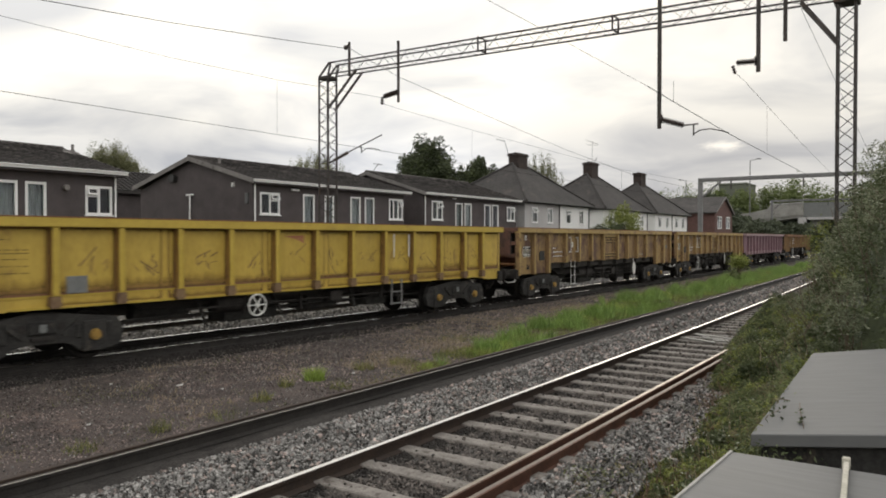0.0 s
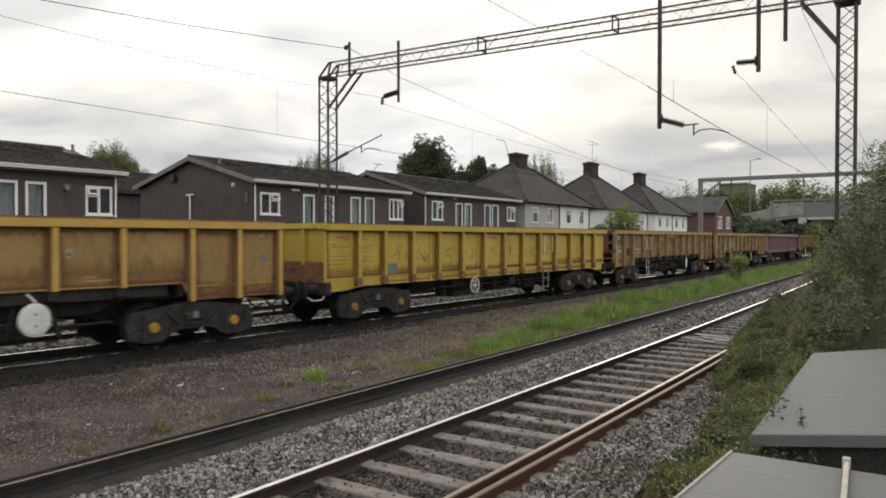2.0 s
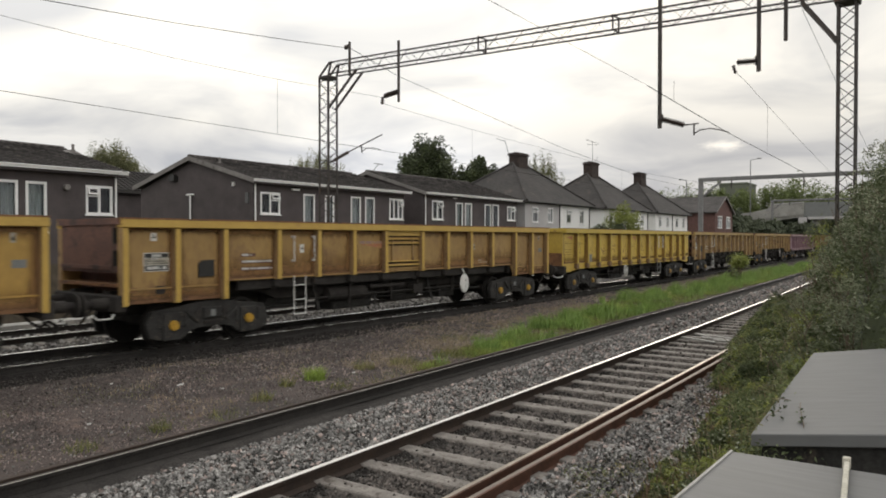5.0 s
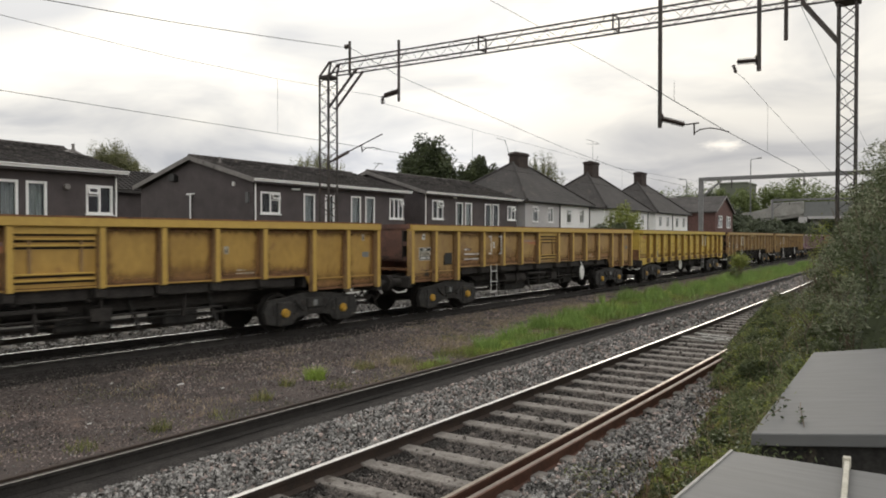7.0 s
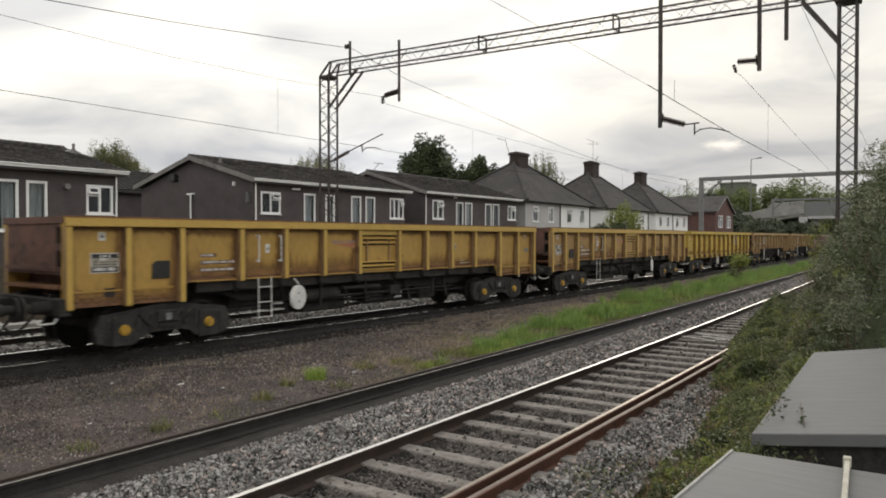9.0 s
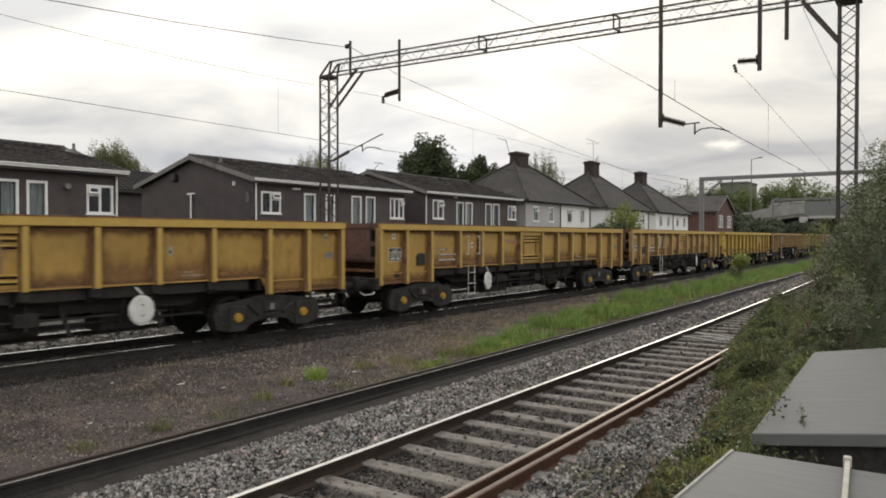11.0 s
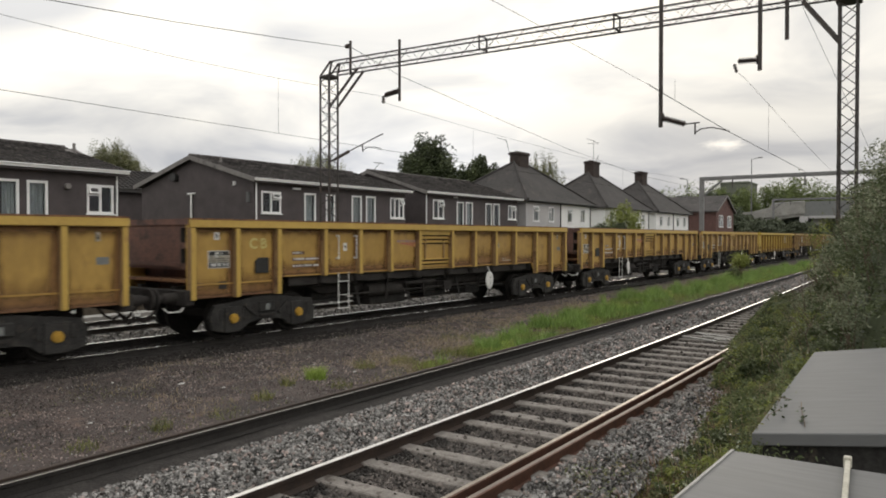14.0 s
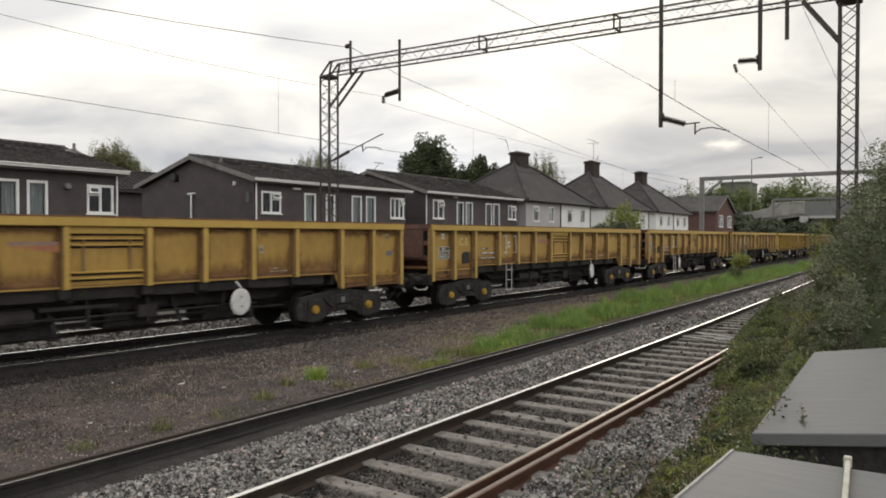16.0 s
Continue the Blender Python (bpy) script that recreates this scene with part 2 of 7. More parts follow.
M_LABEL = mat("faded_label", (0.30, 0.28, 0.22), (0.48, 0.45, 0.38), 0.7, 0, 9, 60, 0.0, (0.16, 0.13, 0.08), 0.6)
M_STRAW = mat("dry_straw", (0.235, 0.182, 0.118), (0.43, 0.355, 0.245), 0.9, 0, 6, 40, 0, None, 0.6, (1, 1, 1), 0.4)
M_FADED = mat("faded_stencil", (0.10, 0.068, 0.02), (0.20, 0.14, 0.03), 0.7, 0, 9, 60, 0.0)
M_RED = mat("faded_red_mark", (0.36, 0.125, 0.075), (0.45, 0.185, 0.10), 0.6, 0, 5, 40, 0.0, (0.44, 0.26, 0.09), 0.56)
M_VIOLET = mat("faded_violet_mark", (0.26, 0.17, 0.17), (0.33, 0.22, 0.19), 0.6, 0, 5, 40, 0.0, (0.42, 0.26, 0.10), 0.56)
M_BLACK = mat("black_plate", (0.01, 0.01, 0.01), (0.03, 0.03, 0.028), 0.6, 0, 6, 40, 0.05)
M_GREY_PLATE = mat("grey_plate", (0.13, 0.14, 0.14), (0.22, 0.225, 0.22), 0.6, 0, 6, 40, 0.05)
M_RAIL_SHINE = mat("brushed_rail_head", (0.62, 0.60, 0.575), (0.80, 0.785, 0.76), 0.26, 1.0, 4, 90, 0.0)
M_RAIL_TOP = mat("polished_rail_head", (0.72, 0.70, 0.675), (0.88, 0.865, 0.84), 0.36, 1.0, 4, 90, 0.0)
M_RAIL = mat("rail_web_rust", (0.020, 0.014, 0.011), (0.052, 0.033, 0.024), 0.8, 0.0, 6, 60, 0.15)
M_RAIL_RUST = mat("rail_fresh_rust", (0.055, 0.025, 0.016), (0.135, 0.060, 0.038), 0.75, 0.0, 6, 60, 0.15)
M_RAIL_WORN = mat("brown_rail_head", (0.125, 0.092, 0.075), (0.225, 0.172, 0.142), 0.55, 0.2, 5, 60, 0.08)
M_RAIL_BRONZE = mat("half_polished_rail_head", (0.22, 0.185, 0.145), (0.40, 0.355, 0.295), 0.40, 1.0, 6, 60, 0.0)
M_RAIL_DARK = mat("rail_oily_black", (0.017, 0.0155, 0.015), (0.043, 0.039, 0.036), 0.8, 0.0, 5, 50, 0.15, None, 0.6, (1, 1, 1), 0, 0.02, 0.3)
M_SLEEPER = mat("concrete_sleeper", (0.135, 0.122, 0.110), (0.27, 0.248, 0.226), 0.9, 0, 5, 50, 0.3, (0.085, 0.070, 0.060), 0.575)
M_BALLAST = mat("ballast_bed", (0.022, 0.020, 0.018), (0.12, 0.11, 0.10), 0.95, 0, 9, 26, 1.0, None, 0.6, (1, 1, 1), 0, 0.06)
M_STONE = mat("ballast_stone", (0.048, 0.0465, 0.045), (0.335, 0.325, 0.312), 0.9, 0, 3, 60, 0.3, None, 0.6, (1, 1, 1), 0.9)
M_STONE_BROWN = mat("grimy_brown_stone", (0.028, 0.024, 0.022), (0.165, 0.145, 0.132), 0.95, 0, 2, 30, 0.2, None, 0.6, (1, 1, 1), 0.85)
M_STONE_PINK = mat("pinkish_stone", (0.10, 0.080, 0.073), (0.38, 0.312, 0.285), 0.9, 0, 3, 60, 0.3, None, 0.6, (1, 1, 1), 0.9)
M_STONE_DIRT = mat("dirty_stone", (0.036, 0.028, 0.027), (0.325, 0.262, 0.242), 0.95, 0, 0.55, 1.9, 0.0, None, 0.6, (1, 1, 1), 0.8)
M_DIRT = mat("trodden_cinder_ground", (0.014, 0.011, 0.0105), (0.105, 0.082, 0.074), 0.95, 0, 0.7, 40, 1.0, (0.14, 0.098, 0.082), 0.60, (1, 1, 1), 0, 0.05)
M_OILY = mat("oily_ballast", (0.018, 0.0160, 0.0155), (0.060, 0.055, 0.051), 0.9, 0, 4, 40, 0.9, None, 0.6, (1, 1, 1), 0, 0.05, 0.2)
M_GROUND = mat("rough_ground", (0.055, 0.055, 0.035), (0.13, 0.125, 0.085), 0.95, 0, 0.4, 20, 0.8, (0.06, 0.09, 0.03), 0.55, (1, 1, 1), 0, 0.05)
M_GRASS = mat("grass_blades", (0.190, 0.268, 0.044), (0.395, 0.515, 0.112), 0.65, 0, 0.7, 20, 0, (0.44, 0.43, 0.17), 0.61, (1, 1, 1), 0.3)
M_GRASS_DEEP = mat("deep_green_grass", (0.115, 0.195, 0.040), (0.260, 0.380, 0.092), 0.65, 0, 1.0, 20, 0, None, 0.6, (1, 1, 1), 0.3)
M_GRASS_OLIVE = mat("olive_grass", (0.085, 0.10, 0.022), (0.21, 0.22, 0.06), 0.6, 0, 2, 20, 0, (0.30, 0.25, 0.12), 0.6, (1, 1, 1), 0.45)
M_SHRUB = mat("yellow_green_shrub_leaf", (0.15, 0.18, 0.04), (0.30, 0.33, 0.09), 0.6, 0, 2, 10, 0, None, 0.6, (1, 1, 1), 0.4, thin=0.3)
M_LEAF = mat("bramble_leaf", (0.096, 0.120, 0.050), (0.210, 0.238, 0.110), 0.7, 0, 0.6, 5, 0, (0.225, 0.19, 0.115), 0.575, (1, 1, 1), 0.35, spec=0.25, thin=0.35)
# darker leaf copy with shade put into its colour
M_LEAF_SHADE = mat("shade_toned_leaf", (0.054, 0.070, 0.033), (0.120, 0.142, 0.070), 0.7, 0, 0.9, 6, 0, None, 0.6, (1, 1, 1), 0.35, spec=0.25, thin=0.3)
M_LEAF_GREY = mat("grey_willow_leaf", (0.150, 0.172, 0.108), (0.285, 0.305, 0.205), 0.7, 0, 0.5, 5, 0, (0.22, 0.21, 0.145), 0.60, (1, 1, 1), 0.3, spec=0.3, thin=0.35)
M_LEAF_LIGHT = mat("young_leaf", (0.135, 0.165, 0.036), (0.29, 0.315, 0.085), 0.5, 0, 1.5, 10, 0, (0.34, 0.29, 0.13), 0.62, (1, 1, 1), 0.45, thin=0.35)
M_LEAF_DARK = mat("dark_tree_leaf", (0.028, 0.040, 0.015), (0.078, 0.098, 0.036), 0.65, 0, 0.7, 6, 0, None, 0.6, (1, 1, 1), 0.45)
M_LEAF_PALE = mat("spring_tree_leaf", (0.105, 0.112, 0.048), (0.205, 0.208, 0.098), 0.65, 0, 0.7, 6, 0, None, 0.6, (1, 1, 1), 0.35, thin=0.3)
M_LEAF_WOOD = mat("woodland_leaf", (0.105, 0.140, 0.048), (0.215, 0.255, 0.095), 0.7, 0, 0.12, 3, 0, None, 0.6, (1, 1, 1), 0.15, thin=0.25)
M_LEAF_DUSK = mat("shaded_scrub_leaf", (0.045, 0.058, 0.034), (0.105, 0.120, 0.070), 0.7, 0, 0.2, 3, 0, None, 0.6, (1, 1, 1), 0.2, thin=0.15)
M_MOSS = mat("grey_green_far_wall", (0.105, 0.115, 0.088), (0.165, 0.175, 0.140), 0.9, 0, 0.3, 4, 0.2)
M_PETAL = mat("white_petals", (0.5, 0.5, 0.42), (0.75, 0.75, 0.68), 0.7, 0, 5, 40, 0)
M_LEAF_SILVER = mat("pale_leaf_underside", (0.17, 0.190, 0.125), (0.30, 0.315, 0.22), 0.7, 0, 2, 10, 0, None, 0.6, (1, 1, 1), 0.3)
M_DOCK = mat("reddish_seed_stalk", (0.13, 0.075, 0.05), (0.25, 0.155, 0.11), 0.9, 0, 3, 30, 0, None, 0.6, (1, 1, 1), 0.4)
M_BARGE = mat("weathered_grey_board", (0.13, 0.12, 0.115), (0.25, 0.235, 0.225), 0.85, 0, 2, 30, 0.1, (0.08, 0.07, 0.065), 0.62)
M_RAIL_LINE = mat("thin_worn_rail_edge", (0.30, 0.265, 0.24), (0.46, 0.42, 0.39), 0.4, 0.6, 5, 60, 0.0)
M_TWIG = mat("dry_twig", (0.07, 0.05, 0.035), (0.17, 0.13, 0.09), 0.9, 0, 6, 40, 0.2)
M_BARK = mat("bark", (0.05, 0.04, 0.03), (0.12, 0.10, 0.075), 0.95, 0, 4, 30, 0.5)
M_SLATE = mat("smooth_slate", (0.021, 0.019, 0.0185), (0.062, 0.056, 0.054), 0.85, 0, 0.5, 7, 0.3, (0.090, 0.077, 0.066), 0.64)
M_CLAD = mat("dark_brown_cladding", (0.054, 0.0445, 0.0458), (0.098, 0.0822, 0.0840), 0.8, 0, 1.2, 30, 0.1)
M_TILE = mat("dark_concrete_tile", (0.026, 0.0235, 0.0228), (0.100, 0.091, 0.087), 0.85, 0, 0.9, 14, 0.3, (0.17, 0.155, 0.132), 0.645, (1, 1, 1), 0.6)
M_UPVC = mat("white_plastic_frame", (0.78, 0.78, 0.78), (0.88, 0.88, 0.87), 0.35, 0, 3, 30, 0.0)
M_CURTAIN = mat("net_curtain", (0.20, 0.21, 0.22), (0.42, 0.43, 0.43), 0.9, 0, 2.5, 9, 0.3, None, 0.6, (1, 6, 0.4))
M_RENDER_GREY = mat("grey_render", (0.40, 0.39, 0.395), (0.52, 0.51, 0.51), 0.9, 0, 0.8, 40, 0.1, (0.30, 0.29, 0.28), 0.68)
M_RENDER_WHITE = mat("white_render", (0.80, 0.80, 0.79), (0.90, 0.90, 0.89), 0.85, 0, 0.8, 40, 0.1, (0.62, 0.61, 0.58), 0.70)
M_BRICK = mat("red_brick", (0.085, 0.045, 0.040), (0.155, 0.085, 0.075), 0.9, 0, 2.5, 24, 0.3)
M_BRICK_DARK = mat("sooty_brick", (0.022, 0.016, 0.015), (0.064, 0.046, 0.040), 0.9, 0, 2.5, 24, 0.3)
M_STEEL = mat("gantry_steel", (0.034, 0.030, 0.029), (0.085, 0.074, 0.068), 0.7, 0.3, 3, 40, 0.1, (0.11, 0.060, 0.038), 0.63)
M_GALV = mat("galvanised_steel", (0.14, 0.14, 0.14), (0.25, 0.25, 0.25), 0.6, 0.3, 2, 30, 0.1)
M_INSUL = mat("brown_insulator", (0.025, 0.016, 0.013), (0.06, 0.04, 0.03), 0.35, 0, 4, 30, 0.0)
M_WIRE = mat("wire_copper_dark", (0.012, 0.011, 0.011), (0.03, 0.027, 0.025), 0.9, 0.0, 2, 20, 0.0, None, 0.6, (1, 1, 1), 0, 0.02, 0.1)
M_LID = mat("grey_cabinet_paint", (0.098, 0.100, 0.101), (0.134, 0.136, 0.137), 0.6, 0, 1.0, 9, 0.0, (0.086, 0.086, 0.085), 0.68, (0.35, 3.0, 1))
M_LID_EDGE = mat("worn_lid_edge", (0.24, 0.235, 0.22), (0.42, 0.41, 0.39), 0.7, 0, 8, 60, 0.1)
M_CONCRETE = mat("weathered_concrete", (0.22, 0.215, 0.20), (0.38, 0.37, 0.35), 0.9, 0, 0.6, 20, 0.2, (0.14, 0.13, 0.12), 0.63)
M_WOOD_POST = mat("pale_wood_post", (0.36, 0.34, 0.28), (0.55, 0.53, 0.46), 0.8, 0, 6, 50, 0.2, None, 0.6, (1, 1, 0.2))


def glass(name):
    m = bpy.data.materials.new(name)
    m.use_nodes = True
    b = m.node_tree.nodes["Principled BSDF"]
    b.inputs["Base Color"].default_value = (0.9, 0.95, 0.95, 1)
    b.inputs["Roughness"].default_value = 0.03
    b.inputs["Transmission Weight"].default_value = 1.0
    b.inputs["IOR"].default_value = 1.35
    return m


M_GLASS = glass("window_glass")


# ---- mesh helpers ----
def bx(bm, x0, x1, y0, y1, z0, z1, m=None):
    vs = [Vector((x, y, z)) for x in (x0, x1) for y in (y0, y1) for z in (z0, z1)]
    if m:
        vs = [m @ v for v in vs]
    v = [bm.verts.new(p) for p in vs]
    for f in ((0, 1, 3, 2), (4, 6, 7, 5), (0, 4, 5, 1), (2, 3, 7, 6), (0, 2, 6, 4), (1, 5, 7, 3)):
        bm.faces.new([v[i] for i in f])
    return bm


def rod(bm, a, b, r, seg=6, r2=None):
    a, b = Vector(a), Vector(b)
    q = (b - a).to_track_quat("Z", "Y")
    r2 = r if r2 is None else r2
    rings = []
    for p, rad in ((a, r), (b, r2)):
        rings.append([bm.verts.new(p + q @ Vector((math.cos(t) * rad, math.sin(t) * rad, 0))) for t in (i * 2 * math.pi / seg for i in range(seg))])
    for i in range(seg):
        j = (i + 1) % seg
        bm.faces.new((rings[0][i], rings[0][j], rings[1][j], rings[1][i]))
    bm.faces.new(rings[0][::-1])
    bm.faces.new(rings[1])
    return bm


def bar(bm, a, b, w, h):
    a, b = Vector(a), Vector(b)
    q = (b - a).to_track_quat("Y", "Z").to_matrix().to_4x4()
    return bx(bm, -w / 2, w / 2, 0, (b - a).length, -h / 2, h / 2, Matrix.Translation(a) @ q)


def prism(bm, pts, lo, hi, axis="x"):
    """A polygon in the two other axes, drawn out along axis from lo to hi."""
    def at(p, q):
        return {"x": (q, p[0], p[1]), "y": (p[0], q, p[1]), "z": (p[0], p[1], q)}[axis]
    a = [bm.verts.new(at(p, lo)) for p in pts]
    b = [bm.verts.new(at(p, hi)) for p in pts]
    n = len(pts)
    bm.faces.new(a[::-1])
    bm.faces.new(b)
    for i in range(n):
        bm.faces.new((a[i], a[(i + 1) % n], b[(i + 1) % n], b[i]))
    return bm


def fixed(bm):
    bmesh.ops.recalc_face_normals(bm, faces=bm.faces[:])
    return bm


def mesh_of(name, bm, material, bevel=0.0):
    if bevel:
        bmesh.ops.bevel(bm, geom=[e for e in bm.edges], offset=bevel, segments=1, affect="EDGES", clamp_overlap=True)
    fixed(bm)
    me = bpy.data.meshes.new(name)
    bm.to_mesh(me)
    bm.free()
    me.materials.append(material)
    return me


def part(name, bm, material, parent, label="", bevel=0.0, smooth=False):
    ob = new(name, mesh_of(name, bm, material, bevel))
    if smooth:
        ob.data.shade_smooth()
    ob.parent = parent
    if label:
        ob["label"] = label
    return ob


def thing(name, label, category, group="", kind="", m=None):
    ob = new(name)
    ob.empty_display_size = 0.2
    if m:
        ob.matrix_world = m
    return tagged(ob, label, category, group, kind)


def solid(name, bm, material, label, category, group="", kind="", bevel=0.0, m=None):
    ob = new(name, mesh_of(name, bm, material, bevel))
    if m:
        ob.matrix_world = m
    return tagged(ob, label, category, group, kind)


def soup(name, verts, faces, material):
    me = bpy.data.meshes.new(name)
    me.from_pydata(verts.tolist(), [], faces.tolist())
    me.materials.append(material)
    return new(name, me)


# ---- lines of the tracks in plan ----
def bend(d, m, k, stop):
    def x_of(y):
        if y <= stop:
            return -d - m * y - k * y * y / 2
        return -d - m * stop - k * stop * stop / 2 - (m + k * stop) * (y - stop)
    return x_of


near_x = bend(4.25, -0.0021, 0.00083, 60)
side_x = bend(6.97, 0.0020, 0.00035, 60)
train_x = bend(14.427, -0.06523, 0.001909, 40.4)
far_x = bend(17.75, -0.004, 0.0003, 60)


def turn_of(line, y):
    return math.atan2(-(line(y + 0.5) - line(y - 0.5)), 1.0)


# ---- ground ----
def strip(name, line, lo, hi, z, y0, y1, step, material, label, category, rise=0.0):
    """A band of ground along a line, from lo to hi metres to its right, with sloping sides and an uneven top."""
    bm = bmesh.new()
    ys = np.arange(y0, y1 + 0.01, step)
    cols = (lo - 0.35, lo, lo + (hi - lo) * 0.33, lo + (hi - lo) * 0.66, hi, hi + 0.35)
    rows = []
    for y in ys:
        row = []
        for i, c in enumerate(cols):
            zz = -0.36 if i in (0, 5) else z + rise * noise.noise(Vector((c * 1.3, y * 0.8, z)))
            row.append(bm.verts.new((line(y) + c, y, zz)))
        rows.append(row)
    for r, s in zip(rows, rows[1:]):
        for i in range(5):
            bm.faces.new((r[i], r[i + 1], s[i + 1], s[i]))
    ob = solid(name, bm, material, label, category, kind="structure")
    ob.data.shade_smooth()
    return ob


g = bmesh.new()
gx = [-900, -300, -120, -60, -40, -30, -24, -20, -16, -12, -8, -4, 0, 4, 10, 30, 90, 300, 900]
gy = [-300, -80, -30, -10, 0, 10, 20, 30, 45, 60, 80, 110, 150, 220, 400, 900, 2500]
gv = [[g.verts.new((x, y, -0.30)) for x in gx] for y in gy]
for j in range(len(gy) - 1):
    for i in range(len(gx) - 1):
        g.faces.new((gv[j][i], gv[j][i + 1], gv[j + 1][i + 1], gv[j + 1][i]))
solid("ground", g, M_GROUND, "rough weedy earth beside the railway", "ground", kind="structure")
strip("ballast_near", near_x, -2.25, 1.75, -0.17, -6, 160, 0.5, M_BALLAST, "grey crushed stone bed of the near track", "ballast", 0.03)
strip("cinder_ground", side_x, -6.1, 0.25, -0.19, -6, 160, 0.5, M_DIRT, "brown cinder ground with dead weeds between tracks", "ground", 0.012)
strip("ballast_train", train_x, -1.8, 0.95, -0.16, -40, 220, 0.5, M_OILY, "oil-blackened stone bed under the train", "ballast", 0.03)
strip("ballast_far", far_x, -2.0, 1.9, -0.17, -40, 220, 0.5, M_BALLAST, "grey stone bed of the far track", "ballast", 0.03)


# ---- rails and sleepers ----
RAIL = [(-0.07, -0.159), (0.07, -0.159), (0.07, -0.147), (0.009, -0.127), (0.009, -0.045), (0.034, -0.032), (0.035, -0.004), (0.030, -0.001),
        (0.016, 0.0), (-0.030, -0.001), (-0.035, -0.004), (-0.034, -0.032), (-0.009, -0.045), (-0.009, -0.127), (-0.07, -0.147)]


# head worn to a slope on one side
CROWN = RAIL[:5] + [(0.036, -0.032), (0.036, -0.011), (0.031, -0.0055), (0.006, -0.0005), (-0.030, -0.001), (-0.035, -0.004)] + RAIL[11:]


def rail(name, line, off, y0, y1, step, foot_mat, head_mat, label, drop=0.0, tip=0.0, bright=(7, 8), shape=RAIL):
    ys = np.arange(y0, y1 + 0.01, step)
    prof = [(p[0] * math.cos(tip) - p[1] * math.sin(tip), p[0] * math.sin(tip) + p[1] * math.cos(tip)) for p in shape]
    bm = bmesh.new()
    rings = [[bm.verts.new((line(y) + off + p[0], y, p[1] + drop)) for p in prof] for y in ys]
    n = len(prof)
    for a, b in zip(rings, rings[1:]):
        for i in range(n):
            f = bm.faces.new((a[i], a[(i + 1) % n], b[(i + 1) % n], b[i]))
            f.material_index = 1 if bright[0] <= i <= bright[1] else 0
    bm.faces.new(rings[0])
    bm.faces.new(rings[-1][::-1])
    ob = solid(name, bm, foot_mat, label, "rail", kind="structure")
    ob.data.materials.append(head_mat)
    return ob


G = 0.7525
rail("rail_near_left", near_x, -G, -6, 150, 1.0, M_RAIL, M_RAIL_TOP, "rusty steel rail with a polished running head", bright=(7, 8))
strip("oily_verge", side_x, 0.04, 0.28, -0.160, -6, 150, 0.5, M_OILY, "oil-blackened stone edge beside the disused rail", "ballast", 0.02)
rail("rail_near_right", near_x, G, -6, 150, 1.0, M_RAIL_RUST, M_RAIL_BRONZE, "brown rusty rail with a polished running head", bright=(8, 8))
rail("check_rail", near_x, G + 0.15, -6, 60, 1.0, M_RAIL_RUST, M_RAIL_WORN, "rusty second rail laid close beside the running rail", -0.02, bright=(8, 8))
rail("rail_side", side_x, 0.0, -6, 150, 1.0, M_RAIL_DARK, M_RAIL_LINE, "blackened disused rail beside the cinder ground", bright=(7, 7))
rail("rail_side_spare", side_x, -0.16, -6, 150, 1.0, M_RAIL, M_RAIL, "black spare rail lying behind the disused rail", 0.0)
for nm, ln in (("train", train_x), ("far", far_x)):
    for s, w in ((-1, "left"), (1, "right")):
        rail("rail_%s_%s" % (nm, w), ln, s * G, -40, 220, 2.0, M_RAIL_DARK, M_RAIL_SHINE, "dark rail with a polished running head", bright=(7, 8), shape=CROWN)


def sleeper_mesh():
    bm = bmesh.new()
    bx(bm, -1.25, 1.25, -0.12, 0.12, -0.20, 0.0)
    for v in bm.verts:
        if v.co.z > -0.1:
            v.co.y *= 0.85
        if abs(v.co.x) > 1.2 and v.co.z > -0.1:
            v.co.x *= 0.985
    return mesh_of("sleeper", bm, M_SLEEPER, 0.012)


SLEEPER = sleeper_mesh()
near_bed = thing("sleepers_near", "grey concrete sleepers of the near track", "sleepers", kind="structure")
for i in range(150):
    y = -2.755 + i * 0.655
    ob = new("sleeper", SLEEPER)
    ob.parent = near_bed
    ob.matrix_basis = pose(near_x(y) + random.uniform(-0.02, 0.02), y, -0.118 + random.uniform(-0.006, 0.004), 0, 0, math.degrees(turn_of(near_x, y)) + random.uniform(-0.6, 0.6))
far_bed = thing("sleepers_far", "concrete sleepers of the far track", "sleepers", kind="structure")
for i in range(130):
    y = -10.0 + i * 0.7
    ob = new("sleeper", SLEEPER)
    ob.parent = far_bed
    ob.matrix_basis = pose(far_x(y), y, -0.14, 0, 0, math.degrees(turn_of(far_x, y)))


for bx_, by_, bl, turn in ((-4.62, 16.9, 0.85, 74), (-4.35, 17.25, 0.6, 86), (-4.30, 17.6, 0.7, 80), (-4.75, 17.75, 0.45, 60), (-4.15, 17.0, 0.35, 95)):
    bm = bmesh.new()
    bx(bm, -0.045, 0.045, -bl / 2, bl / 2, 0, 0.035)
    for v in bm.verts:
        v.co.x += 0.02 * math.sin(v.co.y * 9.0 + bx_ * 5.0)
    solid("broken_timber", bm, M_LID_EDGE, "pale splintered timber lying across the sleepers", "timber", "broken timber on the track", bevel=0.006, m=pose(bx_, by_, -0.112, 2, 1, turn))


# ---- loose stone ----
OCT = [(1, 0, 0), (-1, 0, 0), (0, 1, 0), (0, -1, 0), (0, 0, 1), (0, 0, -1), (0.75, 0.75, 0.4), (-0.7, -0.75, 0.5)]
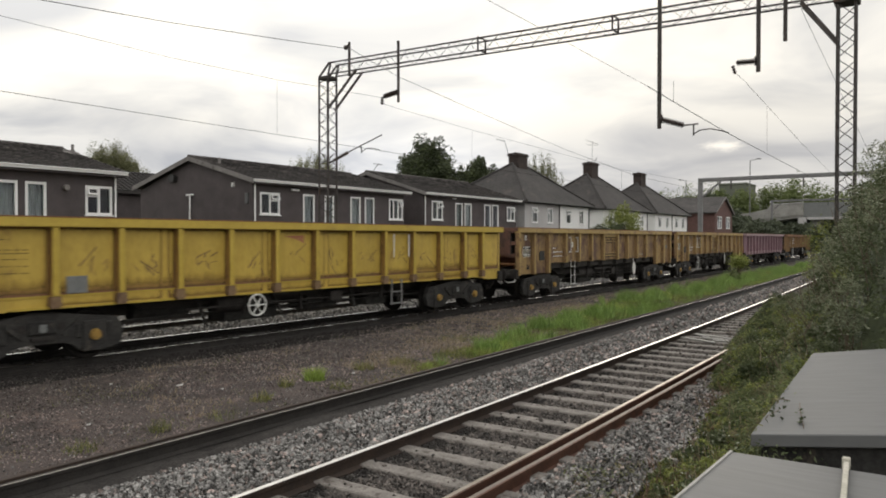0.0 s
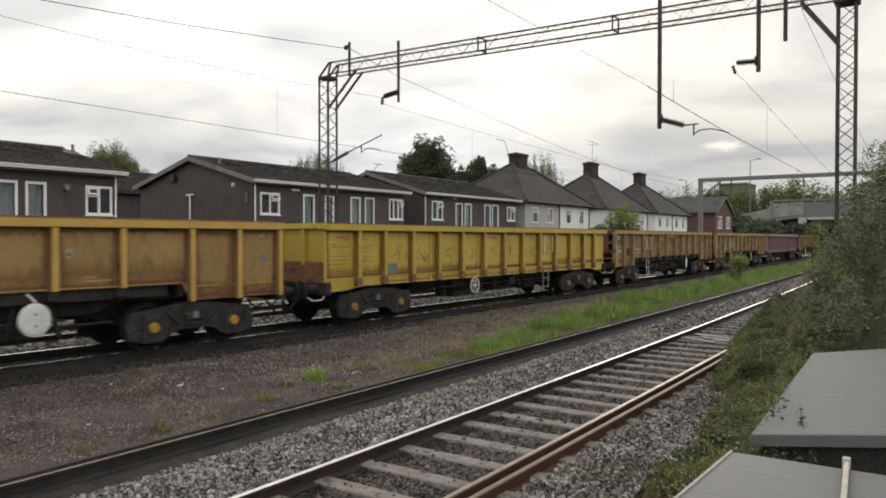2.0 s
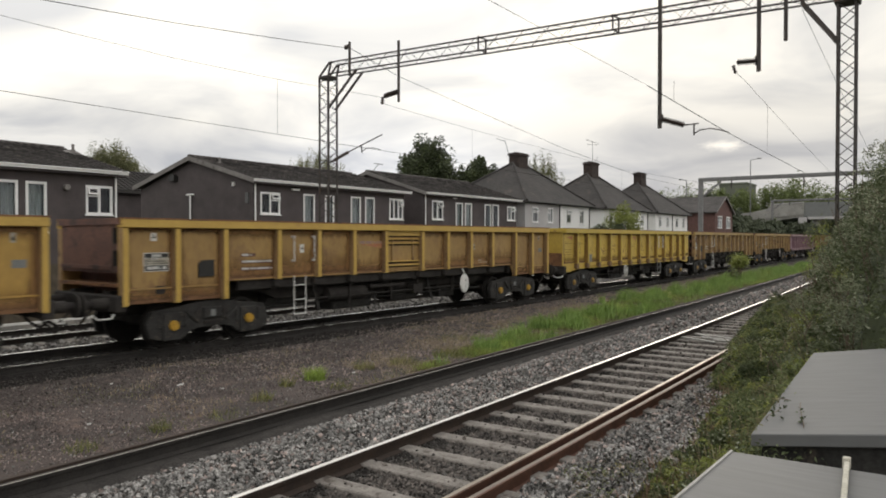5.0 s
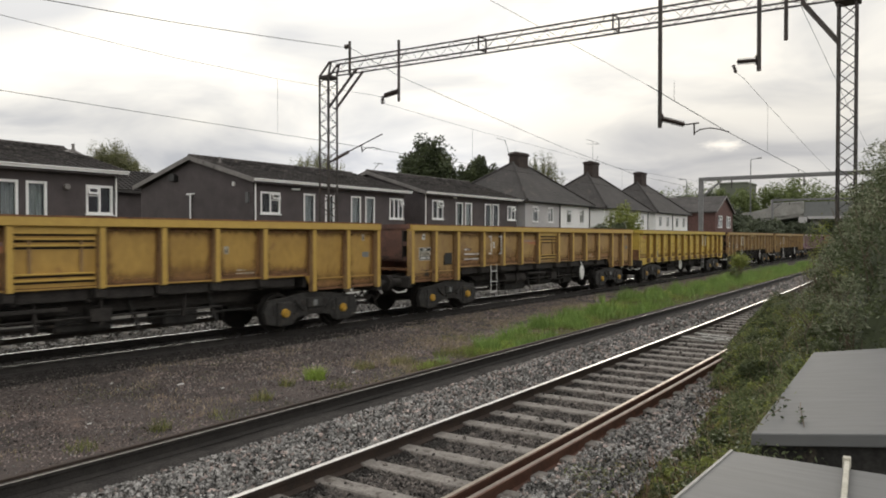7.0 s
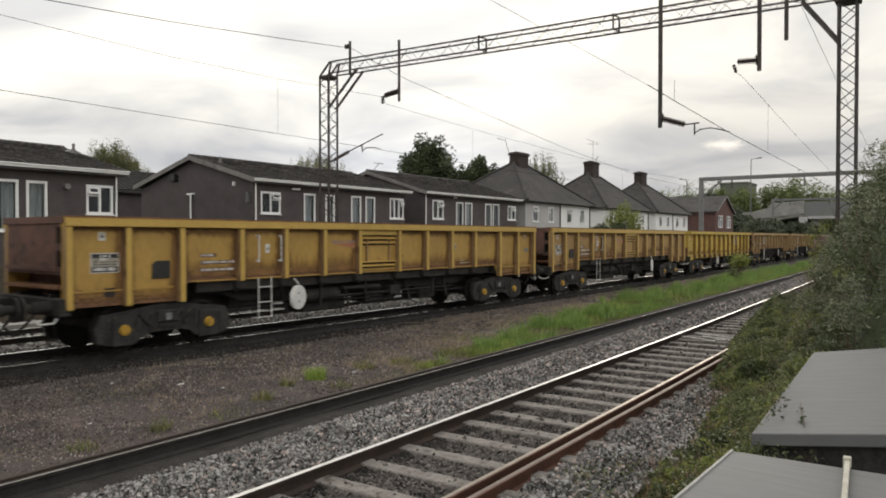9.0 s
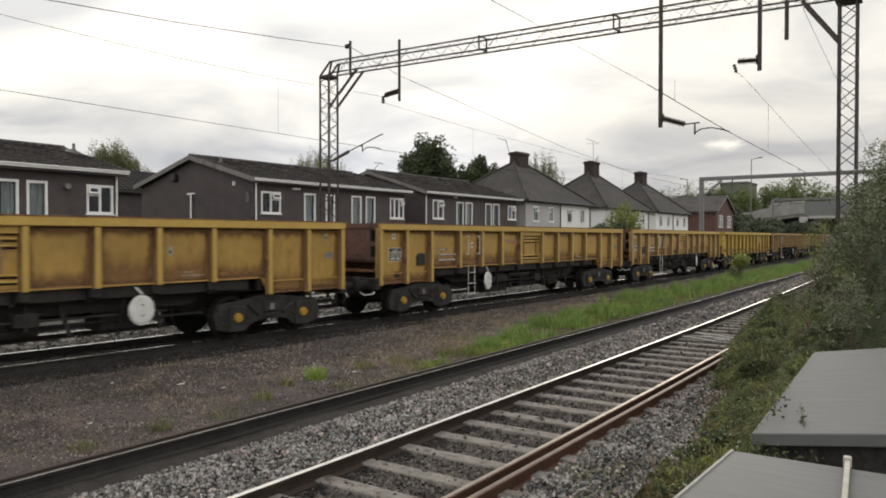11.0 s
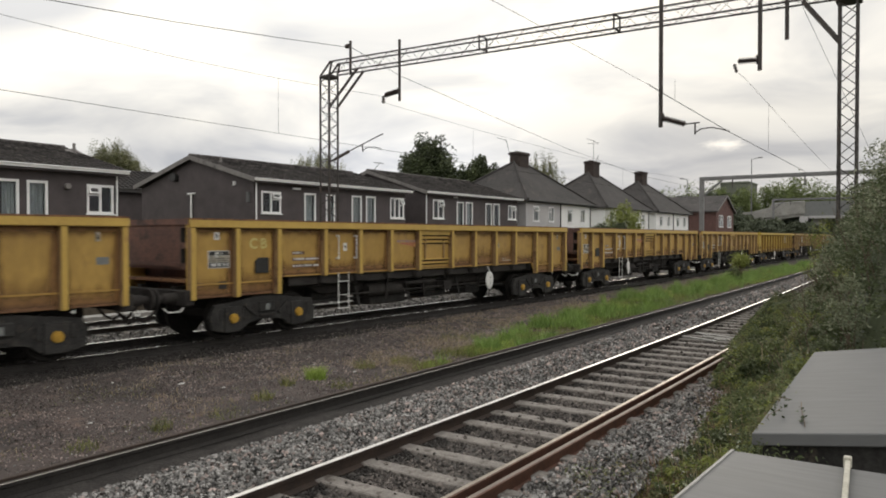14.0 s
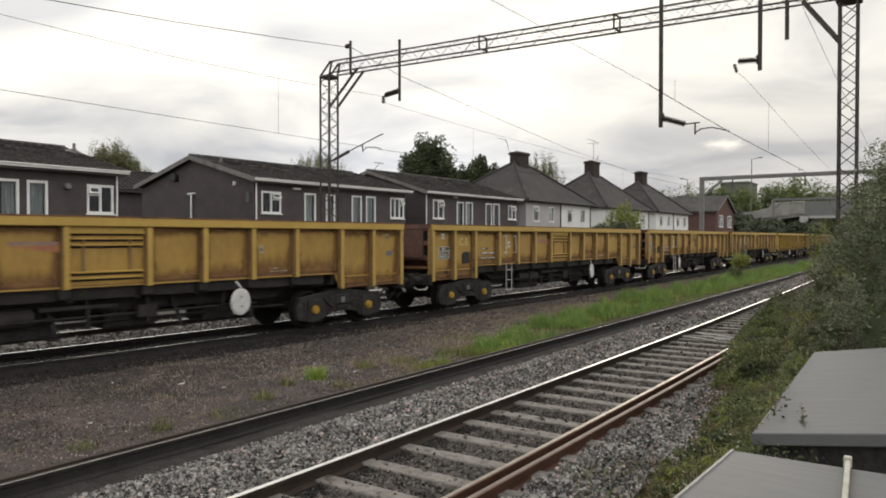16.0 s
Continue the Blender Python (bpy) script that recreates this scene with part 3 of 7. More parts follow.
OCT_F = [(0, 6, 4), (6, 2, 4), (2, 1, 4), (1, 7, 4), (7, 3, 4), (3, 0, 4), (6, 0, 5), (2, 6, 5), (1, 2, 5), (7, 1, 5), (3, 7, 5), (0, 3, 5)]


CHIP = [(1, -0.2, -0.3), (-0.5, 0.9, -0.3), (-0.6, -0.8, -0.3), (0.1, 0.0, 0.8), (0.3, 0.5, 0.35)]
CHIP_F = [(0, 4, 3), (4, 1, 3), (1, 2, 3), (2, 0, 3), (0, 1, 4), (0, 2, 1)]


def stones(name, xs, ys, zs, lo, hi, material, label, chip=False):
    n = len(xs)
    shape, sides = (CHIP, CHIP_F) if chip else (OCT, OCT_F)
    k = len(shape)
    rng = np.random.default_rng(len(name) + n)
    base = np.array(shape)[None] * (1 + rng.uniform(-0.40, 0.35, (n, k, 1)))
    size = rng.uniform(lo, hi, (n, 1, 1)) * rng.uniform(0.6, 1.35, (n, 1, 3))
    p = base * size
    a = rng.uniform(0, 6.283, n)
    c, s = np.cos(a)[:, None], np.sin(a)[:, None]
    t = rng.uniform(-3.1, 3.1, n)
    ct, st = np.cos(t)[:, None], np.sin(t)[:, None]
    x, y, z = p[..., 0], p[..., 1], p[..., 2]
    y, z = y * ct - z * st, y * st + z * ct
    x, y = x * c - y * s, x * s + y * c
    v = np.stack([x + xs[:, None], y + ys[:, None], z + zs[:, None]], -1).reshape(-1, 3)
    f = (np.array(sides)[None] + k * np.arange(n)[:, None, None]).reshape(-1, 3)
    ob = soup(name, v, f, material)
    return tagged(ob, label, "stones", kind="stuff")


def lumps(x, y, k=1.0, seed=0.0):
    return np.array([noise.noise(Vector((a * k + seed, b * k, seed))) for a, b in zip(x, y)])


def scatter(line, lo, hi, y0, y1, count, z, seed, avoid=()):
    rng = np.random.default_rng(seed)
    u = rng.uniform(lo, hi, count)
    y = y0 + (y1 - y0) * rng.uniform(0, 1, count)
    keep = np.ones(count, bool)
    for c, w in avoid:
        keep &= np.abs(u - c) > w
    u, y = u[keep], y[keep]
    x = np.array([line(b) for b in y]) + u
    return x, y, np.full(len(x), z) + rng.uniform(-0.012, 0.012, len(x))


RAILS_NEAR = ((-G, 0.085), (G, 0.085), (G + 0.15, 0.085))
for seed, (y0, y1, cnt, lo, hi) in enumerate(((-4, 2.5, 8000, 0.016, 0.036), (2.5, 9, 30000, 0.011, 0.027), (9, 18, 26000, 0.014, 0.032), (18, 55, 12000, 0.028, 0.054))):
    x, y, z = scatter(near_x, -2.46, 1.95, y0, y1, cnt, -0.150, seed + 3, RAILS_NEAR)
    u = x - np.array([near_x(b) for b in y])
    k = ((y + 2.755) / 0.655) % 1.0
    on = (np.abs(u) < 1.25) & ((k < 0.15) | (k > 0.85))
    keep = ~on | (np.random.default_rng(seed).uniform(0, 1, len(x)) < np.where(np.abs(u) > 1.06, 0.85, np.where(np.abs(u) > 0.82, 0.12, 0.025)))
    z = np.where(np.abs(u) > np.where(u > 0, 1.18, 0.85), z + 0.03 - np.clip(-u - 1.95, 0, 0.5) * 0.18, np.where(on, -0.115, np.where(u > 0.9, z + 0.02, z - 0.008)))
    x, y, z = x[keep], y[keep], z[keep]
    inner = np.abs(x - np.array([near_x(b) for b in y])) < 0.75
    u = x - np.array([near_x(b) for b in y])
    # stones by the left rail take the black material as its painted shade
    rail_shade = inner & (u < -0.48 + 0.06 * lumps(x, y, 3.0, 71.0))
    stones("oily_stones", x[rail_shade], y[rail_shade], z[rail_shade], lo * 0.9, hi, M_OILY, "dark stones along the foot of the rail, its shade in their colour")
    inner = inner & ~rail_shade
    stones("trodden_stones", x[inner], y[inner], z[inner], lo * 0.9, hi, M_STONE_BROWN, "brown dirty stones between the rails")
    inner = inner | rail_shade
    x, y, z = x[~inner], y[~inner], z[~inner]
    pink = np.random.default_rng(seed + 50).uniform(0, 1, len(x)) < 0.13
    stones("ballast_stones", x[~pink], y[~pink], z[~pink], lo * 0.8, hi * 1.0, M_STONE, "loose grey angular ballast stones", chip=y0 > 8)
    stones("pinkish_stones", x[pink], y[pink], z[pink], lo * 0.9, hi * 1.15, M_STONE_PINK, "pinkish-brown ballast stones among the grey")
x, y, z = scatter(side_x, -5.9, -0.20, 2.0, 14, 50000, -0.186, 21)
keep = np.random.default_rng(211).uniform(0, 1, len(x)) < np.clip(0.62 + 1.1 * lumps(x, y, 0.55, 81.0) + 0.9 * lumps(x, y, 1.7, 87.0), 0.12, 1) * np.clip((x - np.array([train_x(b) for b in y]) - 1.2) / 1.7, 0.12, 1)
x, y, z = x[keep], y[keep], z[keep]
stones("cinder_stones", x, y, z, 0.006, 0.019, M_STONE_DIRT, "small brown-grey stones and cinders on the ground", chip=True)
x, y, z = scatter(side_x, -5.3, -0.20, 2.0, 16, 5200, -0.182, 25)
stones("pale_chippings", x, y, z, 0.005, 0.019, M_STONE, "scattered pale grey chippings on the cinder ground", chip=True)
x, y, z = scatter(side_x, -5.6, -0.20, 8.5, 19, 15000, -0.182, 28)
keep = lumps(x, y, 0.6, 91.0) + 0.5 * lumps(x, y, 1.9, 97.0) > -0.02
x, y, z = x[keep], y[keep], z[keep]
stones("pinkish_chippings", x, y, z, 0.007, 0.022, M_STONE_PINK, "pinkish chippings strewn over the cinder ground", chip=True)
x, y, z = scatter(side_x, -6.1, -0.20, 14, 60, 20000, -0.182, 22)
stones("cinder_stones", x, y, z, 0.010, 0.028, M_STONE_PINK, "small brown-grey stones and cinders on the ground", chip=True)
x, y, z = scatter(train_x, -1.75, 1.15, 3.0, 60, 8000, -0.150, 23, ((-G, 0.085), (G, 0.085)))
stones("oily_stones", x, y, z, 0.02, 0.04, M_OILY, "oil-blackened ballast stones along the train track")
x, y, z = scatter(train_x, 0.9, 1.75, 2.0, 17, 6500, -0.178, 26)
stones("oily_stones", x, y, z, 0.008, 0.03, M_OILY, "oil-blackened stones along the edge of the cinder ground")
x, y, z = scatter(train_x, 1.2, 4.0, 2.0, 18, 16000, -0.180, 27)
stones("grimy_stones", x, y, z, 0.006, 0.022, M_STONE_BROWN, "grimy brown stones on the cinder ground beside the train", chip=True)
x, y, z = scatter(far_x, -1.4, 2.5, 5.0, 45, 9000, -0.145, 24, ((-G, 0.085), (G, 0.085)))
stones("ballast_stones", x, y, z, 0.025, 0.045, M_STONE, "loose grey ballast stones of the far track")


# ---- the train ----
WL = 16.83          # length of a wagon body
HALF = WL / 2
NEAR = 0.12         # the body ends sit a little inside the nominal length
RIBS = (0.189, 1.299, 2.446, 3.908, 5.155, 6.382, 7.623)
TOP, EAVE, MID_Z, END_Z, SIDE = 2.612, 2.425, 1.305, 0.95, 1.27
AXLE = 0.93         # half a bogie's wheelbase
PITCH = 17.853      # from wagon to wagon along the track


def wheelset(parent, y):
    half = [(0.0, 0.085), (0.62, 0.085), (0.65, 0.13), (0.668, 0.38), (0.66, 0.48), (0.69, 0.488), (0.70, 0.462), (0.815, 0.455), (0.81, 0.39), (0.74, 0.36), (0.72, 0.16), (0.83, 0.12), (0.98, 0.07)]
    prof = [(-x, q) for x, q in half[:0:-1]] + half
    bm = bmesh.new()
    seg = 24
    rings = [[bm.verts.new((x, q * math.cos(i * 2 * math.pi / seg), q * math.sin(i * 2 * math.pi / seg))) for i in range(seg)] for x, q in prof]
    for a, b in zip(rings, rings[1:]):
        for i in range(seg):
            bm.faces.new((a[i], a[(i + 1) % seg], b[(i + 1) % seg], b[i]))
    bm.faces.new(rings[0])
    bm.faces.new(rings[-1])
    w = part("wheelset", bm, M_WHEEL, parent)
    w.location = (0, y, 0.46)
    return w


def bogie(parent, y, side_mat, cap_mat=None):
    """A two-axle bogie: two cast side frames, a bolster, springs, brake gear, axle caps, and its wheelsets."""
    bm = bmesh.new()
    bx(bm, -1.0, 1.0, -0.24, 0.24, 0.50, 0.92)
    b = part("bogie", bm, M_UNDER, parent, "grimy cast steel bogie")
    b.location = (0, y, 0)
    for s in (-1, 1):
        bm = bmesh.new()
        x0, x1 = sorted((s * 0.93, s * 1.06))
        prism(bm, [(-1.44, 0.24), (-1.50, 0.50), (-1.38, 0.76), (-0.72, 0.84), (-0.32, 0.90), (0.32, 0.90), (0.72, 0.84), (1.38, 0.76), (1.50, 0.50),
                   (1.44, 0.24), (1.24, 0.18), (0.64, 0.20), (0.52, 0.33), (0.30, 0.38), (-0.30, 0.38), (-0.52, 0.33), (-0.64, 0.20), (-1.24, 0.18)], x0, x1)
        part("side_frame", bm, side_mat, b, "grimy cast side frame", bevel=0.012)
        part("brake_beam", bx(bmesh.new(), -0.9, 0.9, s * 1.25 - 0.05, s * 1.25 + 0.05, 0.50, 0.66), M_UNDER, b)
    for sx in (-1, 1):
        for sy in (-1, 1):
            bm = bmesh.new()
            bx(bm, *sorted((sx * 0.98, sx * 1.10)), sy * AXLE - 0.22, sy * AXLE + 0.22, 0.16, 0.72)
            rod(bm, (sx * 1.02, sy * AXLE - 0.29, 0.42), (sx * 1.02, sy * AXLE - 0.29, 0.68), 0.075, 10)
            rod(bm, (sx * 1.02, sy * AXLE + 0.29, 0.42), (sx * 1.02, sy * AXLE + 0.29, 0.68), 0.075, 10)
            part("axle_box", bm, side_mat, b, bevel=0.015)
            bm = bmesh.new()
            rod(bm, (sx * 1.10, sy * AXLE, 0.46), (sx * 1.155, sy * AXLE, 0.46), 0.108, 16, 0.095)
            rod(bm, (sx * 1.155, sy * AXLE, 0.46), (sx * 1.17, sy * AXLE, 0.46), 0.05, 10)
            part("axle_cap", bm, cap_mat or M_CAP, b, "round yellow axle cap")
        bm = bmesh.new()
        rod(bm, (sx * 1.06, -0.33, 0.66), (sx * 1.075, -0.33, 0.66), 0.07, 12)
        rod(bm, (sx * 1.06, 0.33, 0.66), (sx * 1.075, 0.33, 0.66), 0.07, 12)
        bx(bm, *sorted((sx * 1.06, sx * 1.10)), -0.2, 0.2, 0.44, 0.50)
        part("frame_hole_rim", bm, M_UNDER, b)
        part("bolster_end", bx(bmesh.new(), *sorted((sx * 1.05, sx * 1.11)), -0.24, 0.24, 0.54, 0.78), side_mat, b, bevel=0.02)
        part("frame_label", bx(bmesh.new(), *sorted((sx * 1.111, sx * 1.115)), -0.06, 0.06, 0.58, 0.72), M_GREY_PLATE, b, "small pale plate")
        part("friction_link", bar(bmesh.new(), (sx * 1.09, -0.62, 0.74), (sx * 1.09, -0.34, 0.50), 0.04, 0.07), side_mat, b)
        part("friction_link", bar(bmesh.new(), (sx * 1.09, 0.62, 0.74), (sx * 1.09, 0.34, 0.50), 0.04, 0.07), side_mat, b)
    for sy in (-AXLE, AXLE):
        wheelset(b, sy)
    return b


def buffers_and_hooks(root, end_mat):
    for s in (-1, 1):
        bm = bmesh.new()
        bx(bm, -1.22, 1.22, s * (HALF - 0.12) - 0.10, s * (HALF - 0.12) + 0.10, 0.82, 1.14)
        part("headstock", bm, M_UNDER, root, bevel=0.02)
        for sx in (-1, 1):
            bm = bmesh.new()
            rod(bm, (sx * 0.865, s * (HALF - 0.05), 0.98), (sx * 0.865, s * (HALF + 0.30), 0.98), 0.11, 14)
            rod(bm, (sx * 0.865, s * (HALF + 0.30), 0.98), (sx * 0.865, s * (HALF + 0.46), 0.98), 0.08, 14)
            rod(bm, (sx * 0.865, s * (HALF + 0.46), 0.98), (sx * 0.865, s * (HALF + 0.50), 0.98), 0.22, 20)
            part("buffer", bm, M_UNDER, root)
        bm = bmesh.new()
        bar(bm, (0, s * HALF, 0.94), (0, s * (HALF + 0.46), 0.86), 0.09, 0.12)
        part("drawhook", bm, M_UNDER, root)
        for sx, dz in ((-0.38, 0.5), (0.36, 0.46)):
            bm = bmesh.new()
            pts = [Vector((sx, s * HALF, 0.86)), Vector((sx, s * (HALF + 0.2), 0.62)), Vector((sx * 0.9, s * (HALF + 0.36), dz)), Vector((sx * 0.8, s * (HALF + 0.5), 0.62))]
            for a, b in zip(pts, pts[1:]):
                rod(bm, a, b, 0.028, 6)
            part("brake_hose", bm, M_UNDER, root)
        bm = bmesh.new()
        pts = [Vector((1.16, s * HALF, 0.80)), Vector((1.16, s * (HALF + 0.05), 0.72)), Vector((1.0, s * (HALF + 0.22), 0.70)), Vector((0.86, s * (HALF + 0.26), 0.78))]
        for a, b in zip(pts, pts[1:]):
            rod(bm, a, b, 0.016, 6)
        part("shunter_handle", bm, M_WHITE, root, "bent white grab handle")


def brake_wheel(root, y, spoked):
    bm = bmesh.new()
    x = 1.20
    seg = 28
    if spoked:
        ring = []
        for i in range(seg):
            a = i * 2 * math.pi / seg
            ring.append(Vector((x, y + 0.235 * math.cos(a), 0.74 + 0.235 * math.sin(a))))
        for i in range(seg):
            rod(bm, ring[i], ring[(i + 1) % seg], 0.02, 6)
        for i in range(6):
            a = i * math.pi / 3
            rod(bm, (x, y, 0.74), (x, y + 0.225 * math.cos(a), 0.74 + 0.225 * math.sin(a)), 0.014, 6)
        rod(bm, (x - 0.03, y, 0.74), (x + 0.03, y, 0.74), 0.05, 12)
        w = part("handbrake_wheel", bm, M_WHITE, root, "white spoked handbrake wheel")
    else:
        tn = 0.19       # the disc is turned a little towards the leading end
        rod(bm, (x - 0.02, y - 0.02 * tn, 0.82), (x + 0.02, y + 0.02 * tn, 0.82), 0.29, 28)
        rod(bm, (x + 0.02, y + 0.02 * tn, 0.82), (x + 0.035, y + 0.035 * tn, 0.82), 0.27, 28, 0.25)
        w = part("handbrake_disc", bm, M_WHITE, root, "round white handbrake disc")
        bm = bmesh.new()
        for dz in (-0.10, 0.10):
            bx(bm, x + 0.036, x + 0.04, y - 0.025, y + 0.025, 0.80 + dz, 0.84 + dz)
        part("disc_marks", bm, M_GREY_PLATE, w)
    bm = bmesh.new()
    rod(bm, (x - 0.02, y, 0.80), (x - 0.5, y, 0.80), 0.03, 8)
    part("brake_shaft", bm, M_UNDER, root)
    if spoked:
        return
    bm = bmesh.new()
    bar(bm, (x, y - 0.12, 1.27), (x, y + 0.02, 1.13), 0.02, 0.035)
    part("release_lever", bm, M_WHITE, root)
    bm = bmesh.new()
    rod(bm, (1.15, 7.27, 0.885), (1.15, 7.33, 0.885), 0.022, 8)
    bar(bm, (1.17, 7.30, 0.86), (1.17, 7.32, 0.93), 0.012, 0.02)
    part("air_cock", bm, M_WHITE, root)


def ladder(root, y, w, z0):
    bm = bmesh.new()
    for d in (0, w):
        rod(bm, (1.22, y + d, z0), (1.22, y + d, 1.34), 0.013, 6)
    for z in (z0 + 0.02, z0 + 0.36, z0 + 0.70):
        rod(bm, (1.22, y, z), (1.22, y + w, z), 0.011, 6)
    part("step_ladder", bm, M_WHITE, root, "white tubular step ladder")


def bars_of_text(root, x, y0, y1, z_rows, h, material, seed, name="stencil"):
    rng = random.Random(seed)
    bm = bmesh.new()
    for k, z in enumerate(z_rows):
        y = y0
        end = y1 if k else y0 + (y1 - y0) * 0.5
        while y < end - 0.02:
            w = rng.uniform(0.018, 0.055)
            bx(bm, x, x + 0.004, y, min(y + w, end), z, z + h)
            y += w + rng.choice((0.012, 0.014, 0.05))
    ob = part(name, bm, material, root)
    ob["kind"] = "stuff"
    return ob


def underframe(root):
    bm = bmesh.new()
    for s in (-1, 1):
        x0, x1 = sorted((s * 0.55, s * 0.70))
        prism(bm, [(-HALF + 0.1, 1.20), (-HALF + 0.1, 0.98), (-4.6, 0.98), (-4.2, 0.80), (4.2, 0.80), (4.6, 0.98), (HALF - 0.1, 0.98), (HALF - 0.1, 1.20)], x0, x1)
        x0, x1 = sorted((s * 0.96, s * 1.05))
        bx(bm, x0, x1, -HALF + 2.9, HALF - 2.9, 1.08, 1.30)
    for i in range(12):
        y = -HALF + 1.3 + i * (WL - 2.6) / 11
        bx(bm, -1.05, 1.05, y - 0.05, y + 0.05, 1.04, 1.29)
    part("underframe", bm, M_UNDER, root)
    # brake gear between the bogies
    rng = random.Random(7)
    bm = bmesh.new()
    bx(bm, -0.5, 0.3, -0.5, 0.3, 0.62, 0.95)
    rod(bm, (0.75, -2.6, 0.80), (0.75, -1.2, 0.80), 0.18, 14)
    rod(bm, (0.5, 2.2, 0.84), (0.5, 3.2, 0.84), 0.16, 14)
    rod(bm, (0.9, -3.4, 0.74), (0.9, 3.6, 0.74), 0.025, 6)
    for y in (-1.9, -0.3, 0.9, 2.7):
        bar(bm, (0.95, y, 1.15), (0.95, y + rng.uniform(-0.1, 0.1), 0.5 + rng.uniform(0, 0.2)), 0.05, 0.05)
    part("brake_gear", bm, M_UNDER, root)
    part("centre_sill", bx(bmesh.new(), -0.22, 0.22, -HALF + 0.5, HALF - 0.5, 0.66, 1.06), M_UNDER, root)
    for y, ln, w in ((-2.2, 1.5, 0.5), (0.2, 1.1, 0.42), (2.4, 0.8, 0.46)):
        part("gear_box", bx(bmesh.new(), -0.1, 0.62, y, y + ln, 0.86 - w, 0.98), M_BOGIE, root, "grimy brake gear casing", bevel=0.04)
    for y in (-3.1, -1.0, 1.5, 3.3):
        part("brake_lever", bar(bmesh.new(), (0.82, y, 1.1), (0.82, y + 0.22, 0.42), 0.03, 0.08), M_BOGIE, root)
    part("air_reservoir", rod(bmesh.new(), (0.3, -4.3, 0.78), (0.3, -3.0, 0.78), 0.22, 14), M_BOGIE, root, "grimy cylindrical air reservoir")
    part("brake_rod", rod(bmesh.new(), (0.62, -4.6, 0.60), (0.62, 4.6, 0.60), 0.028, 6), M_BOGIE, root)
    bm = bmesh.new()
    bx(bm, 0.7, 1.0, -1.15, 0.25, 0.90, 0.97)
    bx(bm, 0.72, 0.98, 0.7, 1.1, 0.66, 0.90)
    part("valve_shelf", bm, M_UNDER, root, "grimy valve shelf")


def side_outline():
    return [(-HALF + NEAR, END_Z), (-HALF + 2.42, END_Z), (-HALF + 2.62, MID_Z), (HALF - 2.62, MID_Z), (HALF - 2.42, END_Z), (HALF - NEAR, END_Z), (HALF - NEAR, EAVE), (-HALF + NEAR, EAVE)]


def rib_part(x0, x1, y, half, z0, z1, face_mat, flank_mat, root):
    """A pressed rib: painted face, side shade put into the browner flank colour."""
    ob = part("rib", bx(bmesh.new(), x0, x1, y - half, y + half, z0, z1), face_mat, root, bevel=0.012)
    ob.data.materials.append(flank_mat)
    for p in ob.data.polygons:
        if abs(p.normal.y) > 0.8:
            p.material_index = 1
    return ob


def rust_and_edge_shade(root, seed, ys=None, films=None, base=None):
    """Uneven rust up from each panel's foot, and edge shade painted in from ribs and eave: a thin film and a darker
    core.
    """
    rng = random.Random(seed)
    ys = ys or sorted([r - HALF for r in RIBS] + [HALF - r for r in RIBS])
    for k, (reach, m) in enumerate(films or ((3.6, M_RUST_SHADE_FILM), (1.1, M_RUST_SHADE_CORE))):
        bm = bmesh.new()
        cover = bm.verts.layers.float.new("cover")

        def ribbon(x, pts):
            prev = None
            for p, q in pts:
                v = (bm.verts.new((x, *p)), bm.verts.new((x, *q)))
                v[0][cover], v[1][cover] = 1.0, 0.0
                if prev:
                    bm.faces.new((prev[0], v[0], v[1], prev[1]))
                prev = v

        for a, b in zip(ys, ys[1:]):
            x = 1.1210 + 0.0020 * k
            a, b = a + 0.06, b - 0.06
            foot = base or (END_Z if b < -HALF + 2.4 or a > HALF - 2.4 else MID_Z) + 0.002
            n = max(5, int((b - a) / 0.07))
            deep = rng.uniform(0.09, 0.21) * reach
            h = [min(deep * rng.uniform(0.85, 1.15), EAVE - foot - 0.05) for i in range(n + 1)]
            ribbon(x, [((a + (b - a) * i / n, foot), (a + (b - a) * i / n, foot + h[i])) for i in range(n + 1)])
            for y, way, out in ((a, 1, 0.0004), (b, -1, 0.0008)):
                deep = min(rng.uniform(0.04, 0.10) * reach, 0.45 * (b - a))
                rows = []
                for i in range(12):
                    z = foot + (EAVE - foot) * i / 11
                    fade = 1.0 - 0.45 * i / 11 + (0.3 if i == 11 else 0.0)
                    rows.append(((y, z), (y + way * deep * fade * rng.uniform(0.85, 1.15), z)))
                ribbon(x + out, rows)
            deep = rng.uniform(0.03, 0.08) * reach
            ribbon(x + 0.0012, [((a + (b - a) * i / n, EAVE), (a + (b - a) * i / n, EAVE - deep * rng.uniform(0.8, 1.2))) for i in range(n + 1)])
        part("rust_staining", bm, m, root, "rust and painted edge shade fading in from the panel edges")["kind"] = "stuff"


